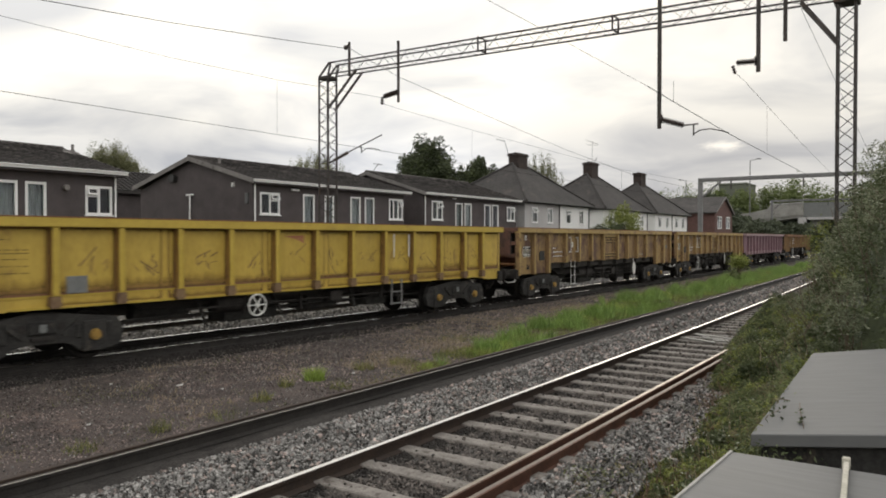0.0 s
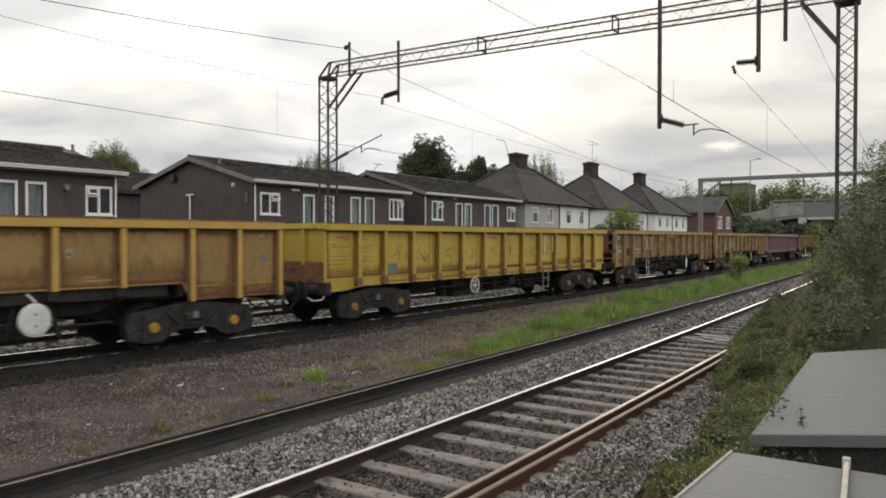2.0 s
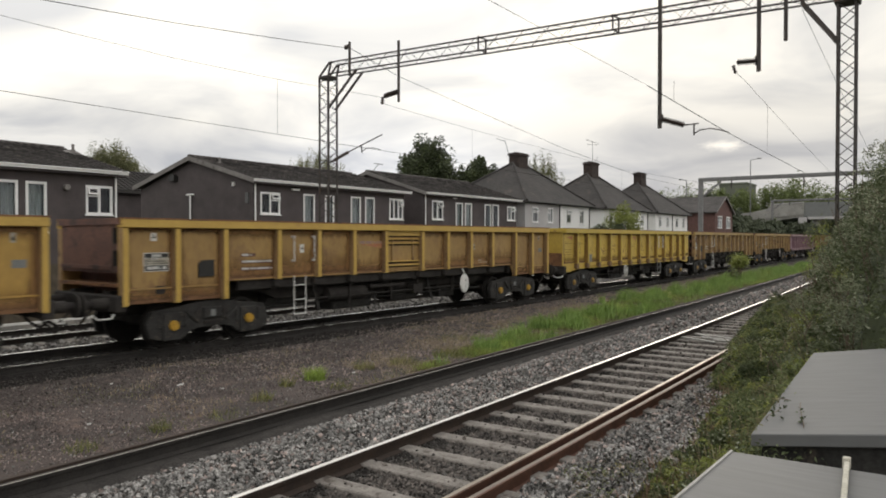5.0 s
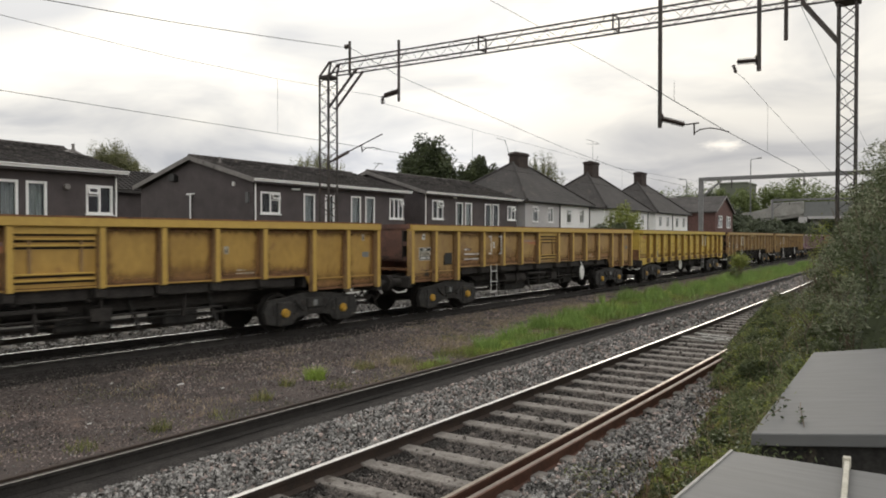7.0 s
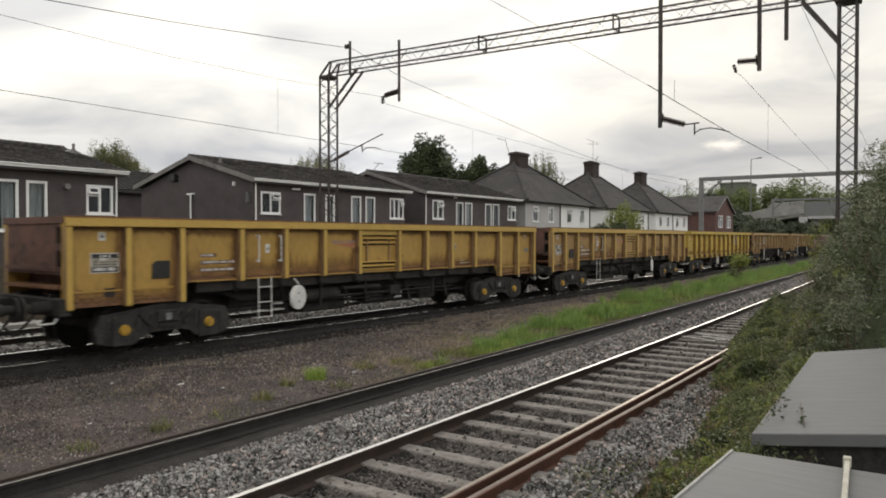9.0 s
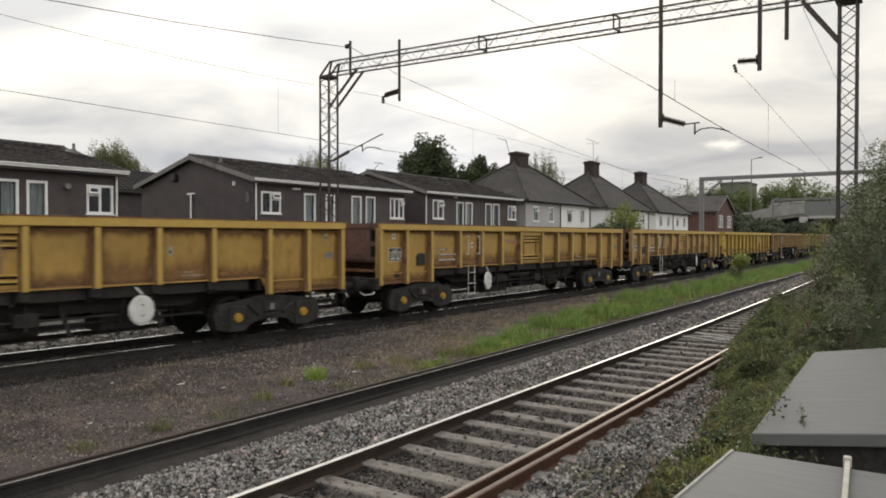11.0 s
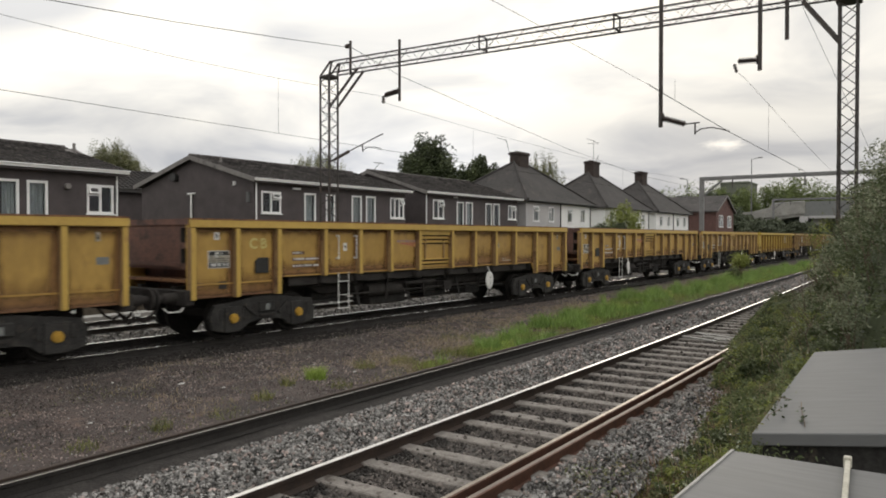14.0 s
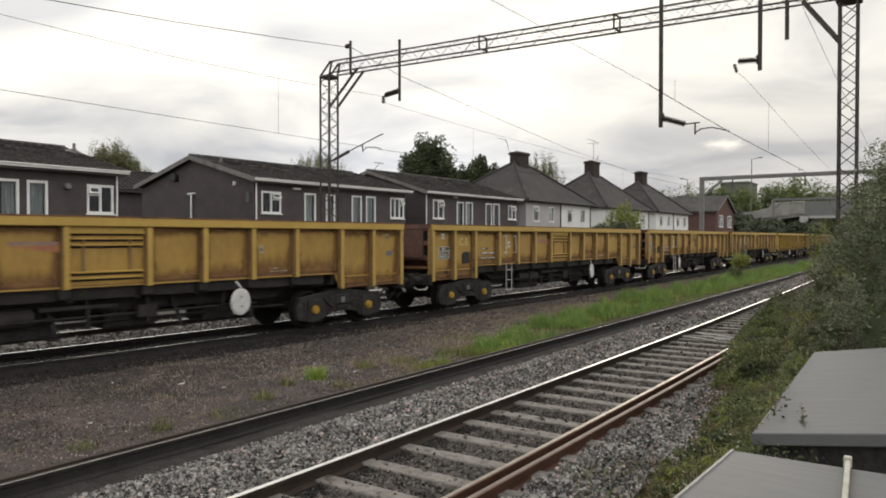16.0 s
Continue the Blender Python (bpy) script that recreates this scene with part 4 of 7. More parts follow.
def panel_wagon(name, body_mat, trim_mat, label, disc_y, ladder_y, seed, end_mat=None, patch=True, cap_mat=None):
    """A bogie box wagon with deep ends, pressed ribs, a step panel amidships and a handbrake disc."""
    root = thing(name, label, "freight wagon", "wagons of the train")
    end_mat = end_mat or M_END
    for s in (1, -1):
        x0, x1 = sorted((s * 1.09, s * 1.12))
        part("side_panel", prism(bmesh.new(), side_outline(), x0, x1), body_mat, root)
        x0, x1 = sorted((s * 1.06, s * (SIDE + 0.02)))
        part("top_rail", bx(bmesh.new(), x0, x1, -HALF + NEAR, HALF - NEAR, EAVE, TOP), trim_mat, root, bevel=0.012)
        part("top_rim", bx(bmesh.new(), *sorted((s * 1.058, s * (SIDE + 0.024))), -HALF + NEAR, HALF - NEAR, TOP - 0.03, TOP + 0.004), M_RUST, root, "rusty bruised top edge")
        for r in RIBS:
            for sgn in (-1, 1):
                y = sgn * (r - HALF)
                z0 = END_Z if r < 2.6 else MID_Z
                x0, x1 = sorted((s * 1.11, s * SIDE))
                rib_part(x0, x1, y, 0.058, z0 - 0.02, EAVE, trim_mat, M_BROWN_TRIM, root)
                if r > 2.6 and s > 0:
                    part("rib_bracket", bx(bmesh.new(), 0.98, 1.20, y - 0.10, y + 0.10, MID_Z - 0.19, MID_Z - 0.022), M_UNDER, root, bevel=0.015)
        x0, x1 = sorted((s * 1.11, s * 1.14))
        bm = bmesh.new()
        for sgn in (-1, 1):
            y0, y1 = sorted((sgn * (HALF - 0.16), sgn * (HALF - 2.3)))
            bx(bm, x0, x1, y0, y1, END_Z + 0.27, END_Z + 0.30)
        bx(bm, x0, x1, -HALF + 2.7, HALF - 2.7, MID_Z, MID_Z + 0.03)
        part("floor_edge", bm, body_mat, root, "rusty floor edge seam")
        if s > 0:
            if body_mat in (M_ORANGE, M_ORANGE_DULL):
                rust_and_edge_shade(root, seed)
    for s in (-1, 1):
        e = s * (HALF - NEAR)
        part("end_wall", bx(bmesh.new(), -1.08, 0.90, *sorted((e, e - s * 0.06)), 1.62, TOP - 0.02), end_mat, root, "rust-brown end wall")
        part("lower_end_wall", bx(bmesh.new(), -1.08, 1.08, *sorted((e - s * 0.40, e - s * 0.46)), 1.10, 1.62), end_mat, root)
        part("end_ledge", bx(bmesh.new(), -1.08, 1.085, *sorted((e, e - s * 0.46)), 1.56, 1.62), end_mat, root)
        bm = bmesh.new()
        bx(bm, 0.90, 0.925, *sorted((e, e - s * 0.42)), 1.62, TOP - 0.02)
        bx(bm, 0.925, 1.085, *sorted((e - s * 0.38, e - s * 0.42)), 1.62, TOP - 0.02)
        part("corner_recess", bm, M_UNDER, root, "dark recess at the wagon corner")
        for z0, z1 in ((1.62, 1.69), (1.99, 2.12), (2.42, TOP - 0.02)):
            part("corner_step", bx(bmesh.new(), 0.925, 1.085, *sorted((e, e - s * 0.36)), z0, z1), end_mat, root)
        bm = bmesh.new()
        bx(bm, -1.2, 1.2, *sorted((e + s * 0.03, e - s * 0.05)), TOP - 0.13, TOP - 0.005)
        bx(bm, -1.08, 0.90, *sorted((e, e + s * 0.03)), 1.62, 1.70)
        part("end_stiffener", bm, end_mat, root)
    part("floor", bx(bmesh.new(), -1.08, 1.08, -HALF + 0.06, HALF - 0.06, 1.30, 1.36), M_RUST, root, "rusty steel floor")
    underframe(root)
    buffers_and_hooks(root, end_mat)
    bogie(root, -6.20, M_BOGIE, cap_mat)
    bogie(root, 6.12, M_BOGIE, M_CAP_DULL if cap_mat else None)
    # step panel amidships on the seen side
    y0, y1 = -0.725, 0.725
    for z in (1.46, 1.57, 2.07, 2.185):
        part("step_rung", bx(bmesh.new(), 1.11, 1.20, y0 + 0.04, y1 - 0.04, z, z + 0.032), trim_mat, root, bevel=0.006)
    # dark strips painted below the rungs and cover as their shadow lines
    for z in (1.425, 1.53, 2.03, 2.15, 2.262):
        part("step_slot", bx(bmesh.new(), 1.122, 1.128, y0 + 0.02, y1 - 0.02, z - 0.006, z + 0.030), M_UNDER, root)
    for y in (y0 + 0.28, y1 - 0.28):
        part("rung_strut", bx(bmesh.new(), 1.11, 1.17, y - 0.02, y + 0.02, 1.58, 2.19), M_BROWN_TRIM, root)
    part("step_recess", bx(bmesh.new(), 1.118, 1.124, y0, y1, 1.35, 2.29), body_mat, root)
    part("panel_cover", bx(bmesh.new(), 1.12, 1.20, y0, y1, 2.29, EAVE), trim_mat, root, bevel=0.006)
    if patch:
        part("logo_mark", prism(bmesh.new(), [(-1.70, 2.06), (-0.80, 2.09), (-0.88, 1.95), (-1.14, 1.99)], 1.121, 1.125), M_RED, root, "faded red sweep mark")
        part("logo_band", bx(bmesh.new(), 1.121, 1.125, -1.70, -0.86, 2.08, 2.15), M_VIOLET, root, "faded violet band")
    for y in (ladder_y + 0.21, ladder_y + 0.85):
        bm = bmesh.new()
        rod(bm, (1.21, y, 1.70), (1.21, y, 2.26), 0.015, 8)
        for z in (1.70, 2.26):
            rod(bm, (1.11, y, z), (1.22, y, z), 0.024, 8)
        part("grab_rail", bm, M_WHITE, root, "white grab rail")
    part("warning_label", bx(bmesh.new(), 1.121, 1.126, ladder_y + 0.46, ladder_y + 0.58, 1.88, 2.08), M_WHITE, root)
    part("warning_label", bx(bmesh.new(), 1.121, 1.126, -7.64, -7.51, 2.17, 2.33), M_WHITE, root)
    p0, p1 = -7.79, -7.25
    part("data_plate", bx(bmesh.new(), 1.121, 1.126, p0, p1, 1.57, 1.94), M_WHITE, root, "white bordered data plate with black bands")
    for z0, z1 in ((1.84, 1.925), (1.585, 1.69)):
        part("plate_band", bx(bmesh.new(), 1.126, 1.129, p0 + 0.015, p1 - 0.015, z0, z1), M_BLACK, root)
    part("plate_band", bx(bmesh.new(), 1.126, 1.128, p0 + 0.015, p1 - 0.015, 1.695, 1.835), M_LABEL, root)
    bars_of_text(root, 1.128, p0 + 0.03, p1 - 0.03, (1.80, 1.762, 1.715), 0.022, M_BLACK, seed, "plate_text")
    bars_of_text(root, 1.129, p0 + 0.17, p1 - 0.16, (1.80, 1.86), 0.045, M_WHITE, seed + 4, "plate_text")
    bars_of_text(root, 1.129, p0 + 0.06, p1 - 0.05, (1.61, 1.61), 0.06, M_WHITE, seed + 5, "plate_text")
    hb = prism(bmesh.new(), [(-6.58, 1.42), (-6.20, 1.42), (-6.20, 1.77), (-6.49, 1.77), (-6.58, 1.69)], 1.12, 1.16)
    part("hatch_plate", hb, M_BLACK, root, "black square plate with a cut corner", bevel=0.006)
    q0 = -5.46
    for z, w in ((1.83, 0.34), (1.68, 0.82), (1.525, 0.78)):
        part("stencil_patch", bx(bmesh.new(), 1.121, 1.124, q0 - 0.03, q0 + w + 0.03, z - 0.014, z + 0.060), M_END, root)
    bars_of_text(root, 1.125, q0, q0 + 0.56, (1.835,), 0.042, M_WHITE, seed + 1)
    bars_of_text(root, 1.125, q0, q0 + 0.84, (1.69, 1.688, 1.53), 0.042, M_WHITE, seed + 6)
    part("small_plate", bx(bmesh.new(), 1.122, 1.13, -HALF + 0.34, -HALF + 0.48, 1.17, 1.27), M_STAIN, root)
    part("small_plate", bx(bmesh.new(), 1.122, 1.13, -HALF + 0.88, -HALF + 1.08, 1.12, 1.28), M_UNDER, root)
    bars_of_text(root, 1.121, HALF - 4.6, HALF - 4.1, (1.50, 1.43), 0.03, M_LABEL, seed + 2)
    for y, z in ((3.555, 1.94), (ladder_y + 0.52, 1.98), (-7.575, 2.25), (7.765, 2.22)):
        part("label_symbol", prism(bmesh.new(), [(y - 0.035, z - 0.03), (y + 0.035, z - 0.03), (y, z + 0.06)], 1.126, 1.129), M_BLACK, root)
    part("worn_label", bx(bmesh.new(), 1.121, 1.126, HALF - 0.68, HALF - 0.44, 1.72, 1.86), M_GREY_PLATE, root)
    part("white_number_mark", bx(bmesh.new(), 1.121, 1.126, 3.50, 3.61, 1.87, 2.04), M_LABEL, root)
    part("small_label", bx(bmesh.new(), 1.121, 1.126, 7.72, 7.81, 2.15, 2.32), M_LABEL, root)
    brake_wheel(root, disc_y, False)
    ladder(root, ladder_y + 0.19, 0.36, 0.42)
    return root


Y_RIBS = (-7.20, -6.17, -4.96, -3.72, -2.49, -1.23, 0.0, 1.25, 2.50, 3.72, 4.97, 6.20, 7.20)
Y_HALF = 8.35


def ribbed_wagon(name, body_mat, trim_mat, label, seed, marked=True):
    """A bright box wagon: flat sheet sides with narrow ribs on small feet, and a spoked handbrake wheel."""
    root = thing(name, label, "freight wagon", "wagons of the train")
    out = [(-Y_HALF, 0.89), (-Y_HALF + 0.65, 0.89), (-Y_HALF + 1.5, 0.99), (Y_HALF - 1.5, 0.99), (Y_HALF - 0.65, 0.89), (Y_HALF, 0.89), (Y_HALF, EAVE), (-Y_HALF, EAVE)]
    for s in (1, -1):
        x0, x1 = sorted((s * 1.09, s * 1.12))
        part("side_panel", prism(bmesh.new(), out, x0, x1), body_mat, root)
        x0, x1 = sorted((s * 1.06, s * (SIDE + 0.02)))
        part("top_rail", bx(bmesh.new(), x0, x1, -Y_HALF, Y_HALF, EAVE, TOP), trim_mat, root, bevel=0.012)
        part("top_rim", bx(bmesh.new(), *sorted((s * 1.058, s * (SIDE + 0.024))), -Y_HALF, Y_HALF, TOP - 0.022, TOP + 0.004), M_RUST, root, "rusty bruised top edge")
        for r in Y_RIBS:
            x0, x1 = sorted((s * 1.11, s * SIDE))
            y = r
            rib_part(x0, x1, y, 0.06, 1.21, EAVE, trim_mat, M_YELLOW_FLANK if marked else body_mat, root)
            part("rib_foot", prism(bmesh.new(), [(y - 0.075, 1.00), (y + 0.075, 1.00), (y + 0.10, 1.06), (y + 0.085, 1.21), (y - 0.085, 1.21), (y - 0.10, 1.06)], *sorted((s * 1.11, s * 1.262))), M_BROWN if marked else trim_mat, root, "rusty rib foot bracket")
        part("floor_edge", bx(bmesh.new(), *sorted((s * 1.11, s * 1.135)), -Y_HALF + 0.1, Y_HALF - 0.1, 1.195, 1.225), trim_mat, root)
        part("bottom_flange", bx(bmesh.new(), *sorted((s * 1.115, s * 1.15)), -Y_HALF + 1.5, Y_HALF - 1.5, 0.985, 1.03), trim_mat, root)
    for s in (-1, 1):
        part("end_wall", bx(bmesh.new(), -1.08, 1.08, *sorted((s * (Y_HALF - 0.10), s * (Y_HALF - 0.16))), 1.60, TOP - 0.02), body_mat, root, "yellow end wall")
        part("end_skirt", bx(bmesh.new(), -1.08, 1.08, *sorted((s * (Y_HALF - 0.03), s * (Y_HALF - 0.10))), 1.14, 1.64), M_RUST, root, "brown dirty end skirt")
        bm = bmesh.new()
        bx(bm, -1.2, 1.2, *sorted((s * (Y_HALF + 0.02), s * (Y_HALF - 0.12))), TOP - 0.14, TOP - 0.005)
        for x in (-0.55, 0.35):
            bx(bm, x - 0.05, x + 0.05, *sorted((s * Y_HALF, s * (Y_HALF - 0.12))), 1.55, TOP - 0.14)
        part("end_stiffener", bm, trim_mat, root)
    part("floor", bx(bmesh.new(), -1.08, 1.08, -Y_HALF + 0.06, Y_HALF - 0.06, 1.20, 1.26), M_RUST, root, "rusty steel floor")
    underframe(root)
    buffers_and_hooks(root, trim_mat)
    bogie(root, -6.33, M_BOGIE, M_CAP_DULL)
    bogie(root, 5.98, M_BOGIE, M_CAP_DULL)
    if not marked:
        return root
    part("grey_plate", bx(bmesh.new(), 1.12, 1.145, -5.94, -5.56, 1.24, 1.55), M_GREY_PLATE, root, "grey square plate", bevel=0.006)
    part("logo_mark", prism(bmesh.new(), [(-8.02, 2.26), (-7.48, 2.30), (-7.50, 2.15), (-7.72, 2.21)], 1.121, 1.125), M_RED, root, "faded red sweep mark")
    part("logo_mark", prism(bmesh.new(), [(-0.95, 2.28), (-0.33, 2.30), (-0.34, 2.12), (-0.56, 2.20)], 1.121, 1.125), M_RED, root, "faded red sweep mark")
    bars_of_text(root, 1.121, -Y_HALF + 0.22, -Y_HALF + 0.88, (2.06, 2.0, 1.76, 1.66, 1.56), 0.022, M_FADED, seed)
    bars_of_text(root, 1.121, -Y_HALF + 1.22, -Y_HALF + 1.78, (2.2, 2.02, 1.96, 1.86, 1.74, 1.62), 0.02, M_FADED, seed + 1)
    rust_and_edge_shade(root, seed, [-8.33] + list(Y_RIBS) + [8.33], ((1.7, M_YELLOW_SOFT), (0.7, M_RUST_SHADE_CORE)), 1.225)
    rust_and_edge_shade(root, seed + 3, [-6.2, -4.0, -1.5, 0.4, 2.6, 5.2, 6.6], ((1.2, M_YELLOW_SOFT),), 0.995)
    # scuffs scraped by loading
    rng = random.Random(seed)
    bm = bmesh.new()
    for k in range(1, len(Y_RIBS) - 1):
        y0 = Y_RIBS[k] + rng.uniform(0.2, 0.45)
        z0 = rng.uniform(1.62, 1.85)
        for i in range(rng.randrange(4, 10)):
            y, z = y0 + rng.uniform(0, 0.55), z0 + rng.uniform(-0.12, 0.12)
            a = rng.choice((-1.0, 1.1, -0.8, 1.4, 0.5)) + rng.uniform(-0.3, 0.3)
            ln = rng.uniform(0.06, 0.22) if i else rng.uniform(0.3, 0.5)
            bar(bm, (1.122, y, z), (1.122, y + ln * math.cos(a), z + ln * math.sin(a)), 0.003, rng.uniform(0.008, 0.022))
    part("scuffing", bm, M_END, root, "dark scraped scuff marks")["kind"] = "stuff"
    for y in (2.86, 3.50):
        bm = bmesh.new()
        rod(bm, (1.21, y, 1.72), (1.21, y, 2.34), 0.02, 8)
        part("grab_rail", bm, M_WHITE, root, "white grab rail")
    brake_wheel(root, -1.78, True)
    bm = bmesh.new()
    for d in (0, 0.42):
        rod(bm, (1.16, 2.82 + d, 0.40), (1.16, 2.82 + d, 1.1), 0.03, 6)
    for z in (0.42, 0.74):
        bx(bm, 1.08, 1.20, 2.82, 3.24, z, z + 0.03)
    part("step_ladder", bm, M_GALV, root, "grey step ladder")
    return root


def chalk(root, text, y, z, size):
    """Hand-painted letters on the side sheet."""
    cu = bpy.data.curves.new("chalk", "FONT")
    cu.body, cu.size, cu.extrude, cu.offset = text, size, 0.001, 0.008
    tmp = bpy.data.objects.new("chalk_letters", cu)
    me = bpy.data.meshes.new_from_object(tmp)
    bpy.data.objects.remove(tmp)
    me.materials.append(M_CHALK)
    ob = new("painted_letters", me)
    ob.parent = root
    ob["label"] = "pale hand-painted letters"
    ob.matrix_basis = Matrix.Translation((1.124, y, z)) @ Matrix(((0, 0, 1, 0), (1, 0, 0, 0), (0, 1, 0, 0), (0, 0, 0, 1)))


wagons = [
    (panel_wagon("open_wagon", M_ORANGE, M_ORANGE_TRIM, "orange-yellow bogie box wagon, rust-stained sides, white handbrake disc", 2.93, -4.24, 11), 0),
    (panel_wagon("open_wagon", M_ORANGE, M_ORANGE_TRIM, "orange-yellow bogie box wagon, rust-stained sides, white handbrake disc", 2.90, -4.24, 12), 1),
    (panel_wagon("open_wagon", M_ORANGE, M_ORANGE_TRIM, "orange-yellow bogie box wagon with handbrake disc by its ladder", -2.88, -4.24, 13), 2),
    (panel_wagon("open_wagon", M_ORANGE_DULL, M_ORANGE_TRIM, "dull orange bogie box wagon with rust-brown ends", 2.93, -4.24, 14), 3),
    (ribbed_wagon("open_wagon", M_YELLOW, M_YELLOW_TRIM, "bright yellow ribbed box wagon with scuffed sides", 15), 4),
    (panel_wagon("open_wagon", M_ORANGE_OLD, M_ORANGE_OLD_TRIM, "weathered orange bogie box wagon with brown stained panels", 2.90, -4.24, 16, None, False, M_CAP_DULL), 5),
    (panel_wagon("open_wagon", M_ORANGE_OLD, M_ORANGE_OLD_TRIM, "faded orange-brown bogie box wagon with rusty ribs", 2.90, -4.24, 17, None, False, M_CAP_DULL), 6),
    (ribbed_wagon("open_wagon", M_PURPLE, M_PURPLE_TRIM, "maroon ribbed box wagon with dull faded paint", 18, False), 7),
    (panel_wagon("open_wagon", M_BROWN, M_RUST, "rusty orange bogie box wagon", 2.90, -4.24, 19, None, False, M_CAP_DULL), 8),
]
chalk(wagons[1][0], "C", -6.72, 1.98, 0.32)
chalk(wagons[1][0], "B", -6.42, 1.98, 0.32)


# ---- houses ----
def pierced_wall(bm, y0, y1, z0, z1, x0, x1, holes):
    """A wall along y with openings (ya, yb, za, zb) that go right through it."""
    y = y0
    for ya, yb, za, zb in sorted(holes):
        bx(bm, x0, x1, y, ya, z0, z1)
        bx(bm, x0, x1, ya, yb, z0, za)
        bx(bm, x0, x1, ya, yb, zb, z1)
        y = yb
    bx(bm, x0, x1, y, y1, z0, z1)
    bmesh.ops.remove_doubles(bm, verts=bm.verts[:], dist=0.0005)
    return bm


def window(house, x, ya, yb, za, zb, lights, fan=True, curtain=0.5, tilt=0.0, left=False, seed=0):
    """A white-framed window in a wall whose outer face is x, facing +x: frame, bars, panes, sill, curtain behind."""
    f = 0.092
    xo, xi = x + 0.02, x - 0.07
    w = (yb - ya) / lights
    gaps = []
    for i in range(lights):
        gaps.append((ya + i * w + (f if i == 0 else f / 2), ya + (i + 1) * w - (f if i == lights - 1 else f / 2), za + f, zb - f))
    bm = pierced_wall(bmesh.new(), ya, yb, za, zb, xi, xo, gaps)
    win = part("window", bm, M_UPVC, house, "white plastic framed window")
    for i in range(lights):
        p0, p1 = ya + i * w + f * 0.6, ya + (i + 1) * w - f * 0.6
        zt = zb - f
        if fan and i == (0 if left else lights - 1):
            zm = zb - (zb - za) * 0.36
            part("transom", bx(bmesh.new(), xi, xo, p0, p1, zm - 0.03, zm + 0.03), M_UPVC, win)
            # top-hung light, pushed open
            mt = Matrix.Translation((xo, 0, zb - f)) @ Matrix.Rotation(-tilt, 4, "Y")
            fb = bmesh.new()
            h = zb - f - zm - 0.03
            bx(fb, 0, 0.035, p0, p0 + 0.065, -h, 0, mt)
            bx(fb, 0, 0.035, p1 - 0.065, p1, -h, 0, mt)
            bx(fb, 0, 0.035, p0 + 0.065, p1 - 0.065, -0.065, 0, mt)
            bx(fb, 0, 0.035, p0 + 0.065, p1 - 0.065, -h, -h + 0.065, mt)
            part("top_light", fb, M_UPVC, win, "small top-hung window light")
            part("pane", bx(bmesh.new(), 0.012, 0.02, p0 + 0.065, p1 - 0.065, -h + 0.065, -0.065, mt), M_GLASS, win)
            zt = zm - 0.03
        part("pane", bx(bmesh.new(), x - 0.035, x - 0.027, p0, p1, za + f, zt), M_GLASS, win)
    part("sill", bx(bmesh.new(), x - 0.05, x + 0.09, ya - 0.05, yb + 0.05, za - 0.05, za), M_UPVC, win, bevel=0.01)
    if curtain > 0:
        bm = bmesh.new()
        n = max(4, int((yb - ya) * curtain / 0.05))
        vs = []
        for i in range(n + 1):
            y = yb - 0.04 - (yb - ya - 0.08) * curtain * i / n
            xx = x - 0.19 + 0.022 * math.sin(i * 2.1 + seed)
            vs.append((bm.verts.new((xx, y, za)), bm.verts.new((xx, y, zb))))
        for a, b in zip(vs, vs[1:]):
            bm.faces.new((a[0], b[0], b[1], a[1]))
        part("curtain", bm, M_CURTAIN, win, "pale net curtain")
    return win


def tiled_slope(bm, p0, p1, up, w, course, seed, first=0):
    """Rows of roof tiles from the eaves line p0-p1 up the slope vector, each row lapped over the one below."""
    rng = random.Random(seed)
    p0, p1, up = Vector(p0), Vector(p1), Vector(up)
    along = (p1 - p0).normalized()
    nrm = along.cross(up).normalized()
    if nrm.z < 0:
        nrm = -nrm
    rows = max(2, int(up.length / course))
    length = (p1 - p0).length
    cols = max(2, int(length / w))
    un = up.normalized()
    for r in range(first, rows):
        a = up * (r / rows)
        for c in range(cols):
            q = p0 + along * (length * c / cols) + a
            e = along * (length / cols * 0.97)
            u = un * (up.length / rows * 1.12)
            lift = 0.062 + rng.uniform(0, 0.02)
            lo, hi = nrm * lift, nrm * 0.012
            rid = nrm * 0.045
            mid = along * (length / cols * 0.30)
            v = [bm.verts.new(k) for k in (q + lo + rid, q + mid + lo, q + e + lo, q + e + u + hi, q + mid + u + hi, q + u + hi + rid, q, q + e, q + u)]
            bm.faces.new((v[0], v[1], v[4], v[5]))
            bm.faces.new((v[1], v[2], v[3], v[4]))
            bm.faces.new((v[6], v[7], v[2], v[1], v[0]))
            bm.faces.new((v[6], v[0], v[5], v[8]))
    return bm


